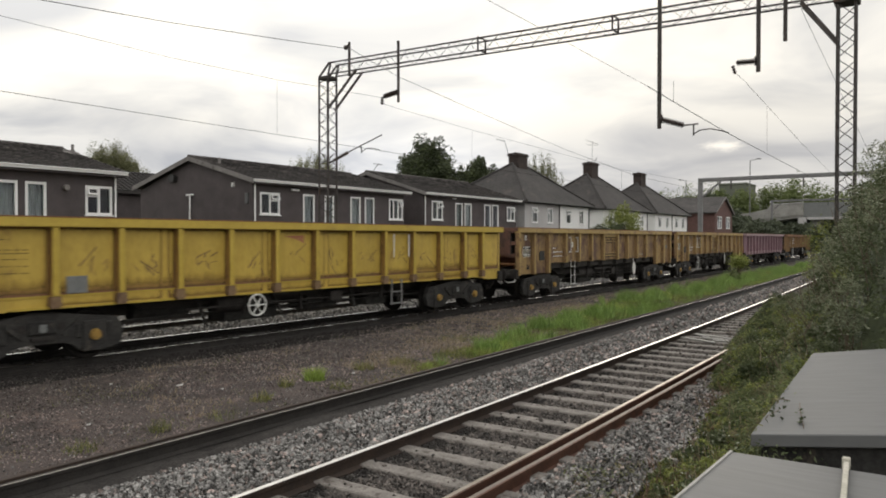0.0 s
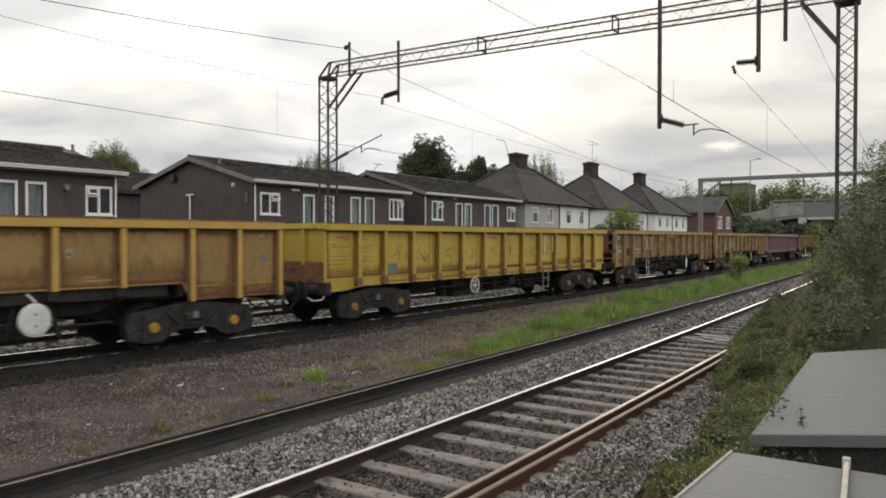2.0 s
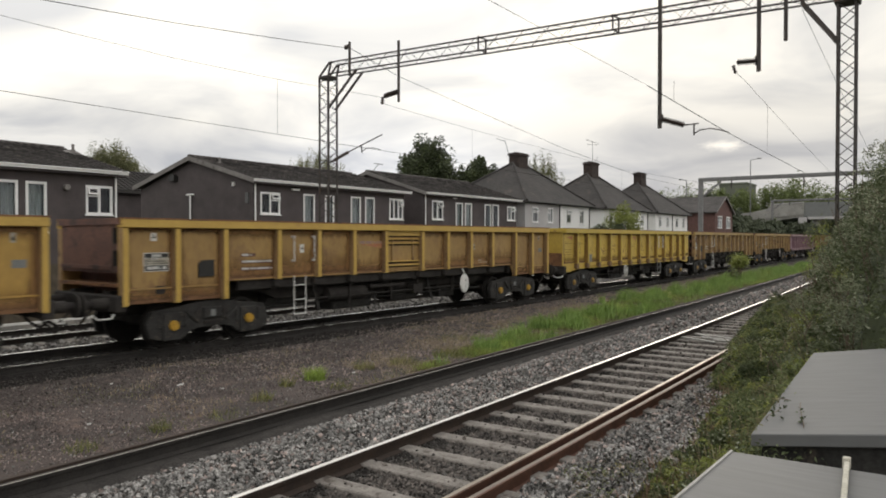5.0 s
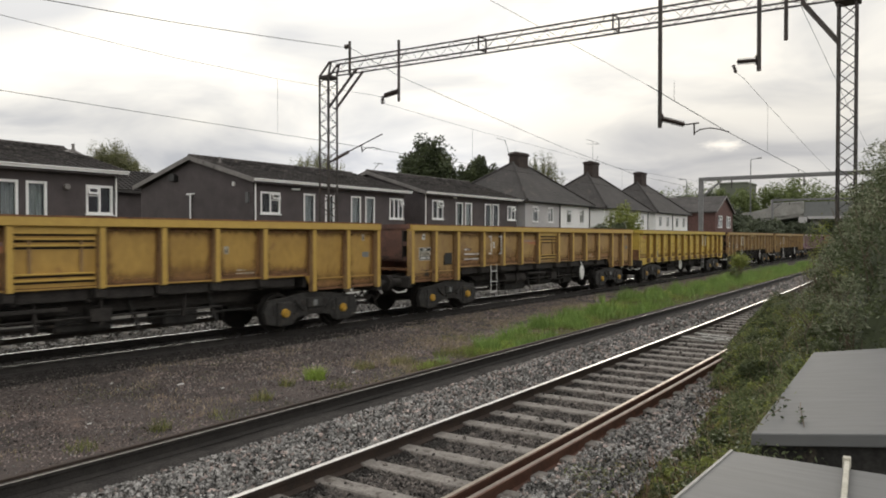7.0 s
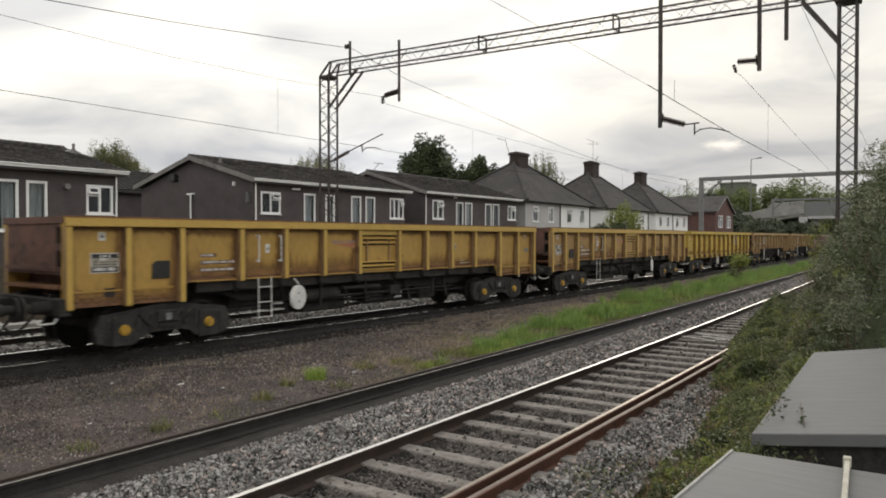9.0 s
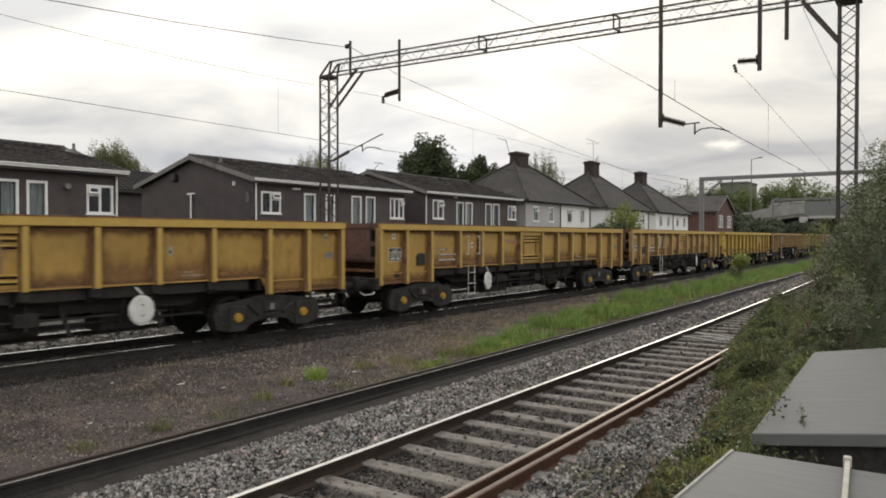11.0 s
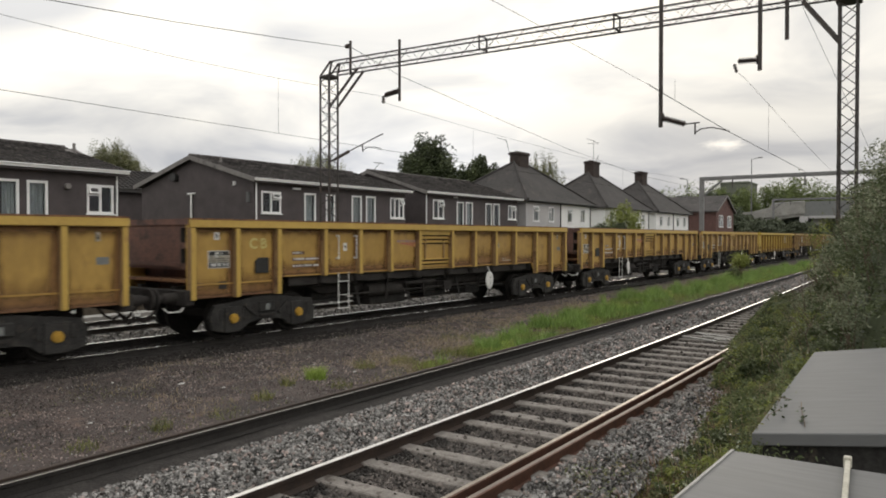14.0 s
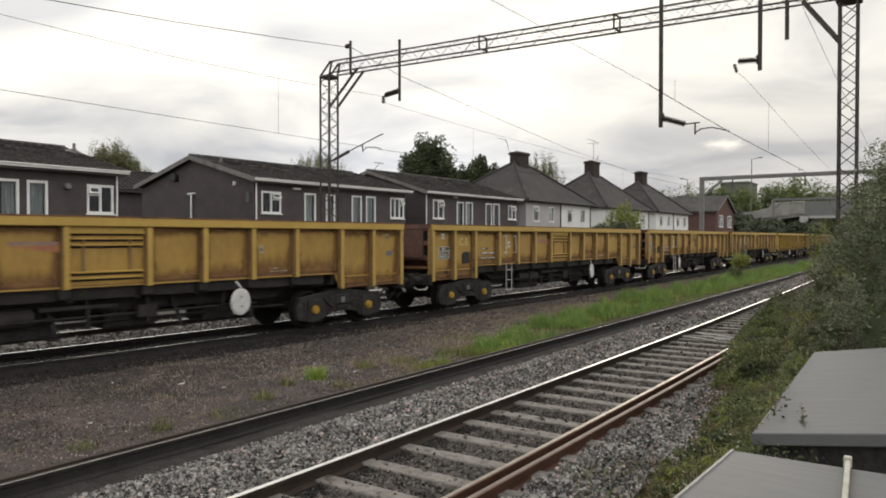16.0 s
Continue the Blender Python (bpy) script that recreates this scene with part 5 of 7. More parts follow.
def loose_tiles(roof, p0, p1, up, w, course, rows, seed):
    """The lowest courses of a slope as tiles of their own, all on one mesh."""
    rng = random.Random(seed)
    p0, p1, up = Vector(p0), Vector(p1), Vector(up)
    length = (p1 - p0).length
    along, un = (p1 - p0).normalized(), up.normalized()
    nrm = along.cross(un)
    if nrm.z < 0:
        nrm = -nrm
    n_rows, cols = max(2, int(up.length / course)), max(2, int(length / w))
    wide, high = length / cols * 0.97, up.length / n_rows * 1.12
    bm = bmesh.new()
    m3 = length / cols * 0.30
    v = [bm.verts.new(p) for p in ((0, 0, 0.107), (m3, 0, 0.062), (wide, 0, 0.062), (wide, high, 0.012), (m3, high, 0.012), (0, high, 0.057), (0, 0, 0), (wide, 0, 0), (wide, high, 0), (0, high, 0))]
    for f in ((0, 1, 4, 5), (1, 2, 3, 4), (6, 7, 2, 1, 0), (6, 0, 5, 9), (7, 8, 3, 2), (9, 5, 4, 3, 8), (6, 9, 8, 7)):
        bm.faces.new([v[i] for i in f])
    me = mesh_of("roof_tile", bm, M_TILE)
    for r in range(rows):
        for c in range(cols):
            q = p0 + along * (length * c / cols) + up * (r / n_rows) + nrm * rng.uniform(0.0, 0.02)
            ob = new("roof_tile", me)
            ob.parent = roof
            ob.matrix_basis = Matrix(((along.x, un.x, nrm.x, q.x), (along.y, un.y, nrm.y, q.y), (along.z, un.z, nrm.z, q.z), (0, 0, 0, 1)))


def terrace(y0, y1, xf, depth, eave, ridge, holes, label, seed):
    """A low row of dwellings clad in dark board, with a tiled pitched roof and white fascias."""
    house = thing("terraced_house", label, "house", "brown terrace")
    xb = xf - depth
    xm = xf - depth / 2
    zt = eave - 0.12
    bm = bmesh.new()
    pierced_wall(bm, y0, y1, -0.3, zt, xf - 0.25, xf, [h[:4] for h in holes])
    part("front_wall", bm, M_CLAD, house)
    part("rear_wall", bx(bmesh.new(), xb, xb + 0.25, y0, y1, -0.3, zt), M_CLAD, house)
    for a, b in ((y0, y0 + 0.25), (y1 - 0.25, y1)):
        part("gable_wall", prism(bmesh.new(), [(xf - 0.25, -0.3), (xf - 0.25, zt), (xm, ridge - 0.14), (xb + 0.25, zt), (xb + 0.25, -0.3)], a, b, "y"), M_CLAD, house, "dark brown gable wall")
    part("upper_floor", bx(bmesh.new(), xb + 0.25, xf - 0.26, y0 + 0.25, y1 - 0.25, 2.2, 2.4), M_CLAD, house)
    part("inner_wall", bx(bmesh.new(), xm - 0.1, xm, y0 + 0.25, y1 - 0.25, 2.4, zt), M_CLAD, house)
    for s, xe in ((1, xf + 0.35), (-1, xb - 0.35)):
        sl = Vector((xm - xe, 0, ridge - eave))
        bm = bmesh.new()
        prism(bm, [(xe, eave - 0.10), (xe, eave), (xm, ridge), (xm, ridge - 0.12)], y0 - 0.25, y1 + 0.25, "y")
        rf = part("roof_slope", bm, M_TILE, house)
        if s > 0:
            tb = bmesh.new()
            tiled_slope(tb, (xe, y0 - 0.22, eave + 0.004), (xe, y1 + 0.22, eave + 0.004), sl, 0.33, 0.34, seed, 6)
            t = part("roof_tiling", tb, M_TILE, rf, "dark grey-brown concrete roof tiles")
            t["kind"] = "stuff"
            loose_tiles(rf, (xe, y0 - 0.22, eave + 0.004), (xe, y1 + 0.22, eave + 0.004), sl, 0.33, 0.34, 6, seed + 5)
    part("fascia", bx(bmesh.new(), xf + 0.36, xf + 0.39, y0 - 0.26, y1 + 0.26, eave - 0.12, eave - 0.02), M_UPVC, house, "white fascia board", bevel=0.006)
    part("soffit", bx(bmesh.new(), xf - 0.02, xf + 0.36, y0 - 0.2, y1 + 0.2, eave - 0.19, eave - 0.16), M_CLAD, house)
    part("gutter", rod(bmesh.new(), (xf + 0.43, y0 - 0.26, eave - 0.01), (xf + 0.43, y1 + 0.26, eave - 0.01), 0.025, 8), M_UPVC, house, "white plastic gutter")
    part("ridge_tiles", rod(bmesh.new(), (xm, y0 - 0.25, ridge), (xm, y1 + 0.25, ridge), 0.11, 10), M_TILE, house)
    for yy, side in ((y0 - 0.28, -1), (y1 + 0.25, 1)):
        bm = bmesh.new()
        for xe in (xf + 0.38, xb - 0.38):
            prism(bm, [(xe, eave - 0.20), (xe, eave + 0.03), (xm, ridge + 0.02), (xm, ridge - 0.21)], yy, yy + 0.03, "y")
        part("bargeboard", bm, M_BARGE, house, "weathered grey bargeboard")
    part("downpipe", rod(bmesh.new(), (xf + 0.06, y0 + 0.10, -0.3), (xf + 0.06, y0 + 0.10, eave - 0.2), 0.04, 8), M_UPVC, house, "white downpipe")
    if y0 < 5:
        part("downpipe", rod(bmesh.new(), (xf + 0.06, y1 - 0.09, -0.3), (xf + 0.06, y1 - 0.09, eave - 0.2), 0.04, 8), M_UPVC, house, "white downpipe")
    for i, h in enumerate(holes):
        window(house, xf, *h[:4], *h[4:], seed=seed + i)
    return house


T = 0.35
terrace(1.5, 16.2, -27.0, 9.1, 4.83, 6.12, [(14.92, 16.0, 3.13, 4.26, 2, True, 0.0, T, True), (12.72, 13.46, 2.45, 4.28, 1, False, 1.0), (10.9, 12.46, 2.45, 4.28, 2, False, 0.3),
        (7.6, 8.8, 3.13, 4.26, 2, True, 0.4), (4.4, 5.6, 3.13, 4.26, 2, True, 0.4)], "dark brown clad terrace with white windows, beyond the railway", 41)
terrace(23.05, 34.75, -27.0, 9.1, 5.02, 6.38, [(23.5, 24.75, 3.38, 4.46, 2, True, 0.0, T), (26.33, 27.15, 2.45, 4.50, 1, False, 1.0), (27.9, 28.6, 2.45, 4.50, 1, False, 0.9),
        (29.92, 30.75, 2.45, 4.54, 1, False, 0.9), (31.12, 31.95, 2.45, 4.56, 1, False, 0.8), (33.3, 34.6, 3.34, 4.58, 3, True, 0.0, T)], "dark brown clad terrace block with pale gable edges", 42)
terrace(36.75, 48.75, -27.0, 9.1, 5.12, 6.66, [(37.63, 38.85, 3.42, 4.66, 2, True, 0.0, T), (40.36, 41.22, 2.6, 4.62, 1, False, 0.9), (41.48, 42.36, 2.6, 4.64, 1, False, 0.9),
        (44.06, 44.95, 2.6, 4.66, 1, False, 0.0), (45.15, 46.04, 2.6, 4.68, 1, False, 0.0), (47.3, 48.5, 3.55, 4.62, 2, True, 0.6, T)], "dark brown clad terrace block with tall white windows", 43)


def rear_house():
    """A low house behind the gap between two terraces; its dark tiled roof shows."""
    h = thing("rear_house", "house with a dark tiled roof behind the terrace", "house")
    part("wall", bx(bmesh.new(), -46.0, -40.3, 21.5, 31.5, -0.3, 5.0), M_CLAD, h)
    for xe in (-39.9, -46.4):
        rf = part("roof_slope", prism(bmesh.new(), [(xe, 4.9), (xe, 5.05), (-43.15, 6.5), (-43.15, 6.35)], 21.2, 31.8, "y"), M_SLATE, h)
        if xe > -43:
            part("roof_tiling", tiled_slope(bmesh.new(), (xe, 21.25, 5.06), (xe, 31.75, 5.06), Vector((-3.25, 0, 1.45)), 0.33, 0.34, 47), M_SLATE, rf)["kind"] = "stuff"


rear_house()


def semi(cy, mats, label, seed, apex=9.0, stack=1.0):
    """A pair of rendered houses under one hipped roof with a shared chimney."""
    house = thing("semi_detached_house", label, "house", "rendered semis")
    xf, xb, hl = -27.0, -35.0, 6.2
    eave = 5.15
    xm = (xf + xb) / 2
    hw = [(-5.0, -4.0, 3.5, 4.75), (-2.3, -1.3, 3.5, 4.75)]
    for k, m in enumerate(mats):
        a, b = cy - hl + k * hl, cy + k * hl
        holes = [(cy + y0, cy + y1, z0, z1) for y0, y1, z0, z1 in (hw if k == 0 else [(1.3, 2.3, 3.5, 4.75), (4.0, 5.0, 3.5, 4.75)])]
        part("front_wall", pierced_wall(bmesh.new(), a, b, -0.3, eave, xf - 0.25, xf, holes), m, house)
        part("rear_wall", bx(bmesh.new(), xb, xb + 0.25, a, b, -0.3, eave), m, house)
        part("floor_slab", bx(bmesh.new(), xb + 0.25, xf - 0.26, a, b, 2.5, 2.7), M_CLAD, house)
        for i, h in enumerate(holes):
            window(house, xf, *h, 2 if i else 1, True, 0.0, T if i == 0 else 0.0, seed + i)
        part("downpipe", rod(bmesh.new(), (xf + 0.06, b - 0.1, -0.3), (xf + 0.06, b - 0.1, eave - 0.1), 0.045, 8), M_BLACK, house, "black downpipe")
    part("side_wall", bx(bmesh.new(), xb + 0.25, xf - 0.25, cy - hl, cy - hl + 0.25, -0.3, eave), mats[0], house)
    part("side_wall", bx(bmesh.new(), xb + 0.25, xf - 0.25, cy + hl - 0.25, cy + hl, -0.3, eave), mats[1], house)
    o = 0.4
    bm = bmesh.new()
    c = [bm.verts.new(p) for p in ((xf + o, cy - hl - o, eave), (xf + o, cy + hl + o, eave), (xb - o, cy + hl + o, eave), (xb - o, cy - hl - o, eave))]
    lo = [bm.verts.new((v.co.x, v.co.y, eave - 0.14)) for v in c]
    r0, r1 = bm.verts.new((xm, cy - 1.0, apex)), bm.verts.new((xm, cy + 1.0, apex))
    bm.faces.new((c[0], c[1], r1, r0))
    bm.faces.new((c[1], c[2], r1))
    bm.faces.new((c[2], c[3], r0, r1))
    bm.faces.new((c[3], c[0], r0))
    for i in range(4):
        bm.faces.new((c[i], lo[i], lo[(i + 1) % 4], c[(i + 1) % 4]))
    bm.faces.new(lo)
    roof = part("roof", bm, M_SLATE, house, "dark slate-grey hipped roof")
    eaves = [(xf + o, cy - hl - o, eave), (xf + o, cy + hl + o, eave), (xb - o, cy + hl + o, eave), (xb - o, cy - hl - o, eave)]
    tb = bmesh.new()
    rows = 22
    for k in range(4):
        a, b = Vector(eaves[k]), Vector(eaves[(k + 1) % 4])
        ra = Vector((xm, cy - 1.0 if k in (0, 3) else cy + 1.0, apex))
        rb = Vector((xm, cy + 1.0 if k in (0, 1) else cy - 1.0, apex))
        for r in range(rows):
            f0, f1 = r / rows, (r + 1.08) / rows
            p, q = a.lerp(ra, f0), b.lerp(rb, f0)
            p2, q2 = a.lerp(ra, f1), b.lerp(rb, f1)
            up = Vector((0, 0, 0.018))
            v = [tb.verts.new(x) for x in (p + up, q + up, q2 + up * 0.2, p2 + up * 0.2, p, q)]
            tb.faces.new((v[0], v[1], v[2], v[3]))
            tb.faces.new((v[4], v[5], v[1], v[0]))
    part("roof_tiling", tb, M_SLATE, roof)["kind"] = "stuff"
    hb = bmesh.new()
    for k in range(4):
        rod(hb, Vector(eaves[k]) + Vector((0, 0, 0.05)), (xm, cy + (-1.0 if k in (0, 3) else 1.0), apex + 0.05), 0.10, 8)
    part("hip_tiles", hb, M_SLATE, roof)
    part("gutter", rod(bmesh.new(), (xf + o + 0.05, cy - hl - o, eave - 0.05), (xf + o + 0.05, cy + hl + o, eave - 0.05), 0.06, 8), M_BLACK, house, "black gutter")
    bm = bmesh.new()
    bx(bm, xm - 0.5, xm + 0.5, cy - 0.85, cy + 0.85, apex - 0.9, apex + stack)
    bx(bm, xm - 0.6, xm + 0.6, cy - 0.95, cy + 0.95, apex + stack, apex + stack + 0.16)
    bx(bm, xm - 0.52, xm + 0.52, cy - 0.87, cy + 0.87, apex + stack + 0.16, apex + stack + 0.26)
    ch = part("chimney", bm, M_BRICK_DARK, roof, "sooty dark brick chimney stack", bevel=0.02)
    for y in (-0.55, 0.0, 0.55):
        part("chimney_pot", rod(bmesh.new(), (xm, cy + y, apex + stack + 0.26), (xm, cy + y, apex + stack + 0.36), 0.13, 10, 0.11), M_BRICK_DARK, roof)
    return house


semi(56.3, (M_RENDER_GREY, M_RENDER_WHITE), "semi-detached pair, one half grey render, one white, hipped roof", 51, 8.75, 0.68)
semi(72.2, (M_RENDER_WHITE, M_RENDER_WHITE), "white rendered semi-detached pair with hipped roof", 52)
semi(87.2, (M_RENDER_WHITE, M_RENDER_WHITE), "off-white rendered semi-detached pair with hipped roof", 53)


# ---- overhead line ----
def lattice(parent, a, b, size, pitch, leg_name, leg_w=0.065, lace=0.024):
    """Four angle legs from a to b with zigzag lacing on every face."""
    a, b = Vector(a), Vector(b)
    d = (b - a).normalized()
    side = Vector((1, 0, 0)) if abs(d.z) > 0.9 else Vector((0, 0, 1))
    u = d.cross(side).normalized()
    v = d.cross(u).normalized()
    h, k = (size / 2, size / 2) if isinstance(size, float) else (size[0] / 2, size[1] / 2)
    corners = [u * sx * h + v * sy * k for sx, sy in ((-1, -1), (1, -1), (1, 1), (-1, 1))]
    for c in corners:
        part(leg_name, bar(bmesh.new(), a + c, b + c, leg_w, leg_w), M_STEEL, parent)
    n = max(2, int((b - a).length / pitch))
    for k in range(4):
        bm = bmesh.new()
        p, q = corners[k], corners[(k + 1) % 4]
        for i in range(n):
            s, e = a + (b - a) * (i / n), a + (b - a) * ((i + 1) / n)
            if (i + k) % 2:
                bar(bm, s + p, e + q, lace, lace)
            else:
                bar(bm, s + q, e + p, lace, lace)
        ob = part("lacing", bm, M_STEEL, parent)
        ob["kind"] = "stuff"


def insulator(parent, a, b, r=0.10, n=9):
    a, b = Vector(a), Vector(b)
    bm = bmesh.new()
    rod(bm, a, b, r * 0.45, 8)
    for i in range(n):
        p = a.lerp(b, (i + 0.3) / n)
        q = a.lerp(b, (i + 0.7) / n)
        rod(bm, p, q, r, 10, r * 0.6)
    return part("insulator", bm, M_INSUL, parent, "dark brown ribbed insulator")


def gy_at(x):
    return 20.9 + 1.2 * (x + 20.2) / 18.0


gantry = thing("overhead_line_gantry", "dark steel lattice gantry carrying wires over all tracks", "gantry", "overhead line gantries")
ML, MR = (-20.37, 21.25), (-2.2, 22.15)
BOT, TOPZ = 8.69, 9.13
lattice(gantry, (*ML, -0.3), (*ML, BOT), 0.485, 0.27, "mast_leg", 0.058, 0.016)
lattice(gantry, (*MR, -0.3), (*MR, 9.6), 0.42, 0.36, "mast_leg", 0.052, 0.022)
lattice(gantry, (-20.0, gy_at(-20.0) + 0.2, (BOT + TOPZ) / 2), (-1.7, gy_at(-1.7), (BOT + TOPZ) / 2), (0.50, TOPZ - BOT), 0.46, "beam_chord", 0.046, 0.010)
for x in (-13.2, -8.5):
    bm = bmesh.new()
    for dy in (-0.25, 0.25):
        bar(bm, (x, gy_at(x) + dy, BOT - 0.02), (x, gy_at(x) + dy, TOPZ + 0.02), 0.045, 0.045)
    for z in (BOT, TOPZ):
        bar(bm, (x, gy_at(x) - 0.25, z), (x, gy_at(x) + 0.25, z), 0.04, 0.04)
    part("splice_frame", bm, M_STEEL, gantry)
bm = bmesh.new()
for sx, sy in ((-0.23, -0.23), (0.23, -0.23), (0.23, 0.23), (-0.23, 0.23)):
    bar(bm, (ML[0] + sx, ML[1] + sy, BOT), (-19.95 + sx * 0.2, ML[1] - 0.1 + sy, TOPZ), 0.06, 0.06)
part("mast_head", bm, M_STEEL, gantry)
part("cap_plate", bx(bmesh.new(), ML[0] - 0.28, ML[0] + 0.28, ML[1] - 0.28, ML[1] + 0.28, BOT - 0.12, BOT), M_STEEL, gantry, bevel=0.02)
part("cap_plate", bx(bmesh.new(), MR[0] - 0.30, MR[0] + 0.30, MR[1] - 0.30, MR[1] + 0.30, 8.50, 8.66), M_STEEL, gantry, bevel=0.02)
for dy in (-0.2, 0.2):
    part("knee_brace", bar(bmesh.new(), (-18.50, gy_at(-18.5) + dy, BOT - 0.05), (-19.85, gy_at(-19.85) + dy, 7.30), 0.07, 0.07), M_STEEL, gantry)
    part("knee_brace", bar(bmesh.new(), (-3.27, gy_at(-3.27) + dy, BOT - 0.03), (-2.42, MR[1] + dy, 7.5), 0.10, 0.10), M_STEEL, gantry)
for x, z0, z1, r in ((-16.46, 7.21, 9.44, 0.05), (-18.72, 8.42, 9.71, 0.05), (-7.04, 5.51, 9.45, 0.065), (-4.32, 6.88, 9.45, 0.06), (-3.64, 7.64, 9.45, 0.055)):
    part("drop_tube", rod(bmesh.new(), (x, gy_at(x) - 0.30, z0), (x, gy_at(x) - 0.30, z1), r, 10), M_STEEL, gantry, "vertical steel drop tube")
Y1, Y2, Y3 = gy_at(-16.5) - 0.3, gy_at(-7.04) - 0.3, gy_at(-4.32) - 0.3
insulator(gantry, (-16.50, Y1, 7.58), (-17.14, Y1, 7.49))
insulator(gantry, (-17.21, Y1, 7.48), (-17.23, Y1, 7.20), 0.09, 3)
insulator(gantry, (-6.97, Y2, 5.77), (-6.31, Y2, 5.54))
insulator(gantry, (-4.38, Y3, 7.18), (-4.90, Y3, 7.21))
insulator(gantry, (-5.00, Y3, 7.14), (-4.93, Y3, 6.90), 0.06, 3)
part("insulator_yoke", bx(bmesh.new(), -4.42, -4.34, Y3 - 0.03, Y3 + 0.03, 7.06, 7.32), M_STEEL, gantry, bevel=0.01)
part("insulator_yoke", bx(bmesh.new(), -7.04, -6.94, Y2 - 0.03, Y2 + 0.03, 5.66, 5.92), M_STEEL, gantry, bevel=0.01)
part("insulator_yoke", bx(bmesh.new(), -16.52, -16.44, Y1 - 0.03, Y1 + 0.03, 7.46, 7.70), M_STEEL, gantry, bevel=0.01)
bm = bmesh.new()
rod(bm, (-6.31, Y2, 5.54), (-5.90, Y2, 5.55), 0.022, 6)
rod(bm, (-6.03, Y2, 5.55), (-6.03, Y2, 5.22), 0.024, 6)
pts = [(-6.03, Y2, 5.27), (-5.86, Y2, 5.36), (-5.57, Y2, 5.38), (-5.30, Y2, 5.31), (-5.06, Y2, 5.22)]
for a, b in zip(pts, pts[1:]):
    rod(bm, a, b, 0.018, 6)
part("registration_arm", bm, M_STEEL, gantry)
insulator(gantry, (-19.85, 21.0, 5.29), (-19.05, 21.0, 5.57), 0.075, 9)
bm = bmesh.new()
rod(bm, (-20.2, 21.0, 5.17), (-19.8, 21.0, 5.31), 0.03, 6)
rod(bm, (-19.1, 21.0, 5.56), (-17.36, 21.0, 6.11), 0.022, 6)
rod(bm, (-18.40, 21.0, 5.78), (-18.36, 21.0, 5.50), 0.025, 6)
pts = [(-18.36, 21.0, 5.55), (-18.1, 21.0, 5.66), (-17.8, 21.0, 5.64), (-17.45, 21.0, 5.55)]
for a, b in zip(pts, pts[1:]):
    rod(bm, a, b, 0.016, 6)
part("cantilever_arm", bm, M_STEEL, gantry)
part("pulley", rod(bmesh.new(), (-18.95, 20.72, 9.54), (-18.80, 20.72, 9.54), 0.09, 12), M_INSUL, gantry)


def wire(pts, r, label):
    bm = bmesh.new()
    for a, b in zip(pts, pts[1:]):
        rod(bm, a, b, r * 0.72, 5)
    return solid("overhead_wire", bm, M_WIRE, label, "wire", "overhead wires")


wire([(-19.1, -12.0, 6.6), (-19.1, 0.0, 7.55), (-19.1, 9.44, 8.35), (-19.1, 13.2, 8.69), (-19.1, 17.7, 9.19), (-19.0, 20.8, 9.54)], 0.016, "dark feeder wire running to the gantry pulley")
wire([(-18.8, 20.75, 9.52), (-19.0, 24.07, 9.05), (-19.0, 32.3, 8.32), (-19.0, 40.4, 7.63), (-19.0, 53.2, 6.88), (-19.0, 68.2, 6.79), (-19.4, 76.5, 7.0)], 0.014, "sagging feeder wire between gantries")
wire([(-17.5, -12, 7.5), (-17.5, 7.7, 7.24), (-17.5, 12.1, 7.19), (-17.5, 15.9, 7.28), (-17.5, 17.7, 7.37), (-17.25, 20.8, 7.46)], 0.008, "catenary wire of the far track")
wire([(-17.25, 20.9, 7.24), (-17.5, 27.5, 7.10), (-17.5, 45.8, 6.75), (-17.6, 76.5, 7.3)], 0.008, "thin catenary wire of the far track")
wire([(-17.5, -12, 5.57), (-17.5, 22.0, 5.53), (-17.6, 76.5, 5.45)], 0.010, "contact wire of the far track")
wire([(-5.1, -8, 5.6), (-5.1, 14.77, 5.39)], 0.005, "thin contact wire of the near track")
wire([(-5.1, 14.77, 5.39), (-5.1, 16.55, 5.34), (-5.1, 21.7, 5.22), (-5.1, 34.7, 5.10), (-6.4, 76.5, 5.0)], 0.0125, "contact wire of the near track")
wire([(-4.95, 21.6, 6.95), (-5.05, 23.26, 7.03), (-5.05, 26.8, 6.78), (-5.05, 33.6, 6.32), (-5.1, 43.7, 5.78), (-6.4, 76.5, 6.6)], 0.008, "catenary wire of the near track")
wire([(-3.3, 22.0, 8.55), (-3.25, 43.3, 6.66), (-4.6, 76.5, 7.0)], 0.009, "earth wire running from the beam")
for p, q in (((-17.5, 15.95, 7.28), (-17.5, 15.95, 5.55)), ((-17.5, 27.5, 7.10), (-17.5, 27.5, 5.52)), ((-17.5, 45.8, 6.75), (-17.5, 45.8, 5.5)), ((-5.1, 16.55, 5.8), (-5.1, 16.55, 5.35)),
             ((-5.05, 26.8, 6.78), (-5.05, 26.8, 5.22))):
    wire([p, q], 0.006, "thin dropper wire between catenary and contact wire")


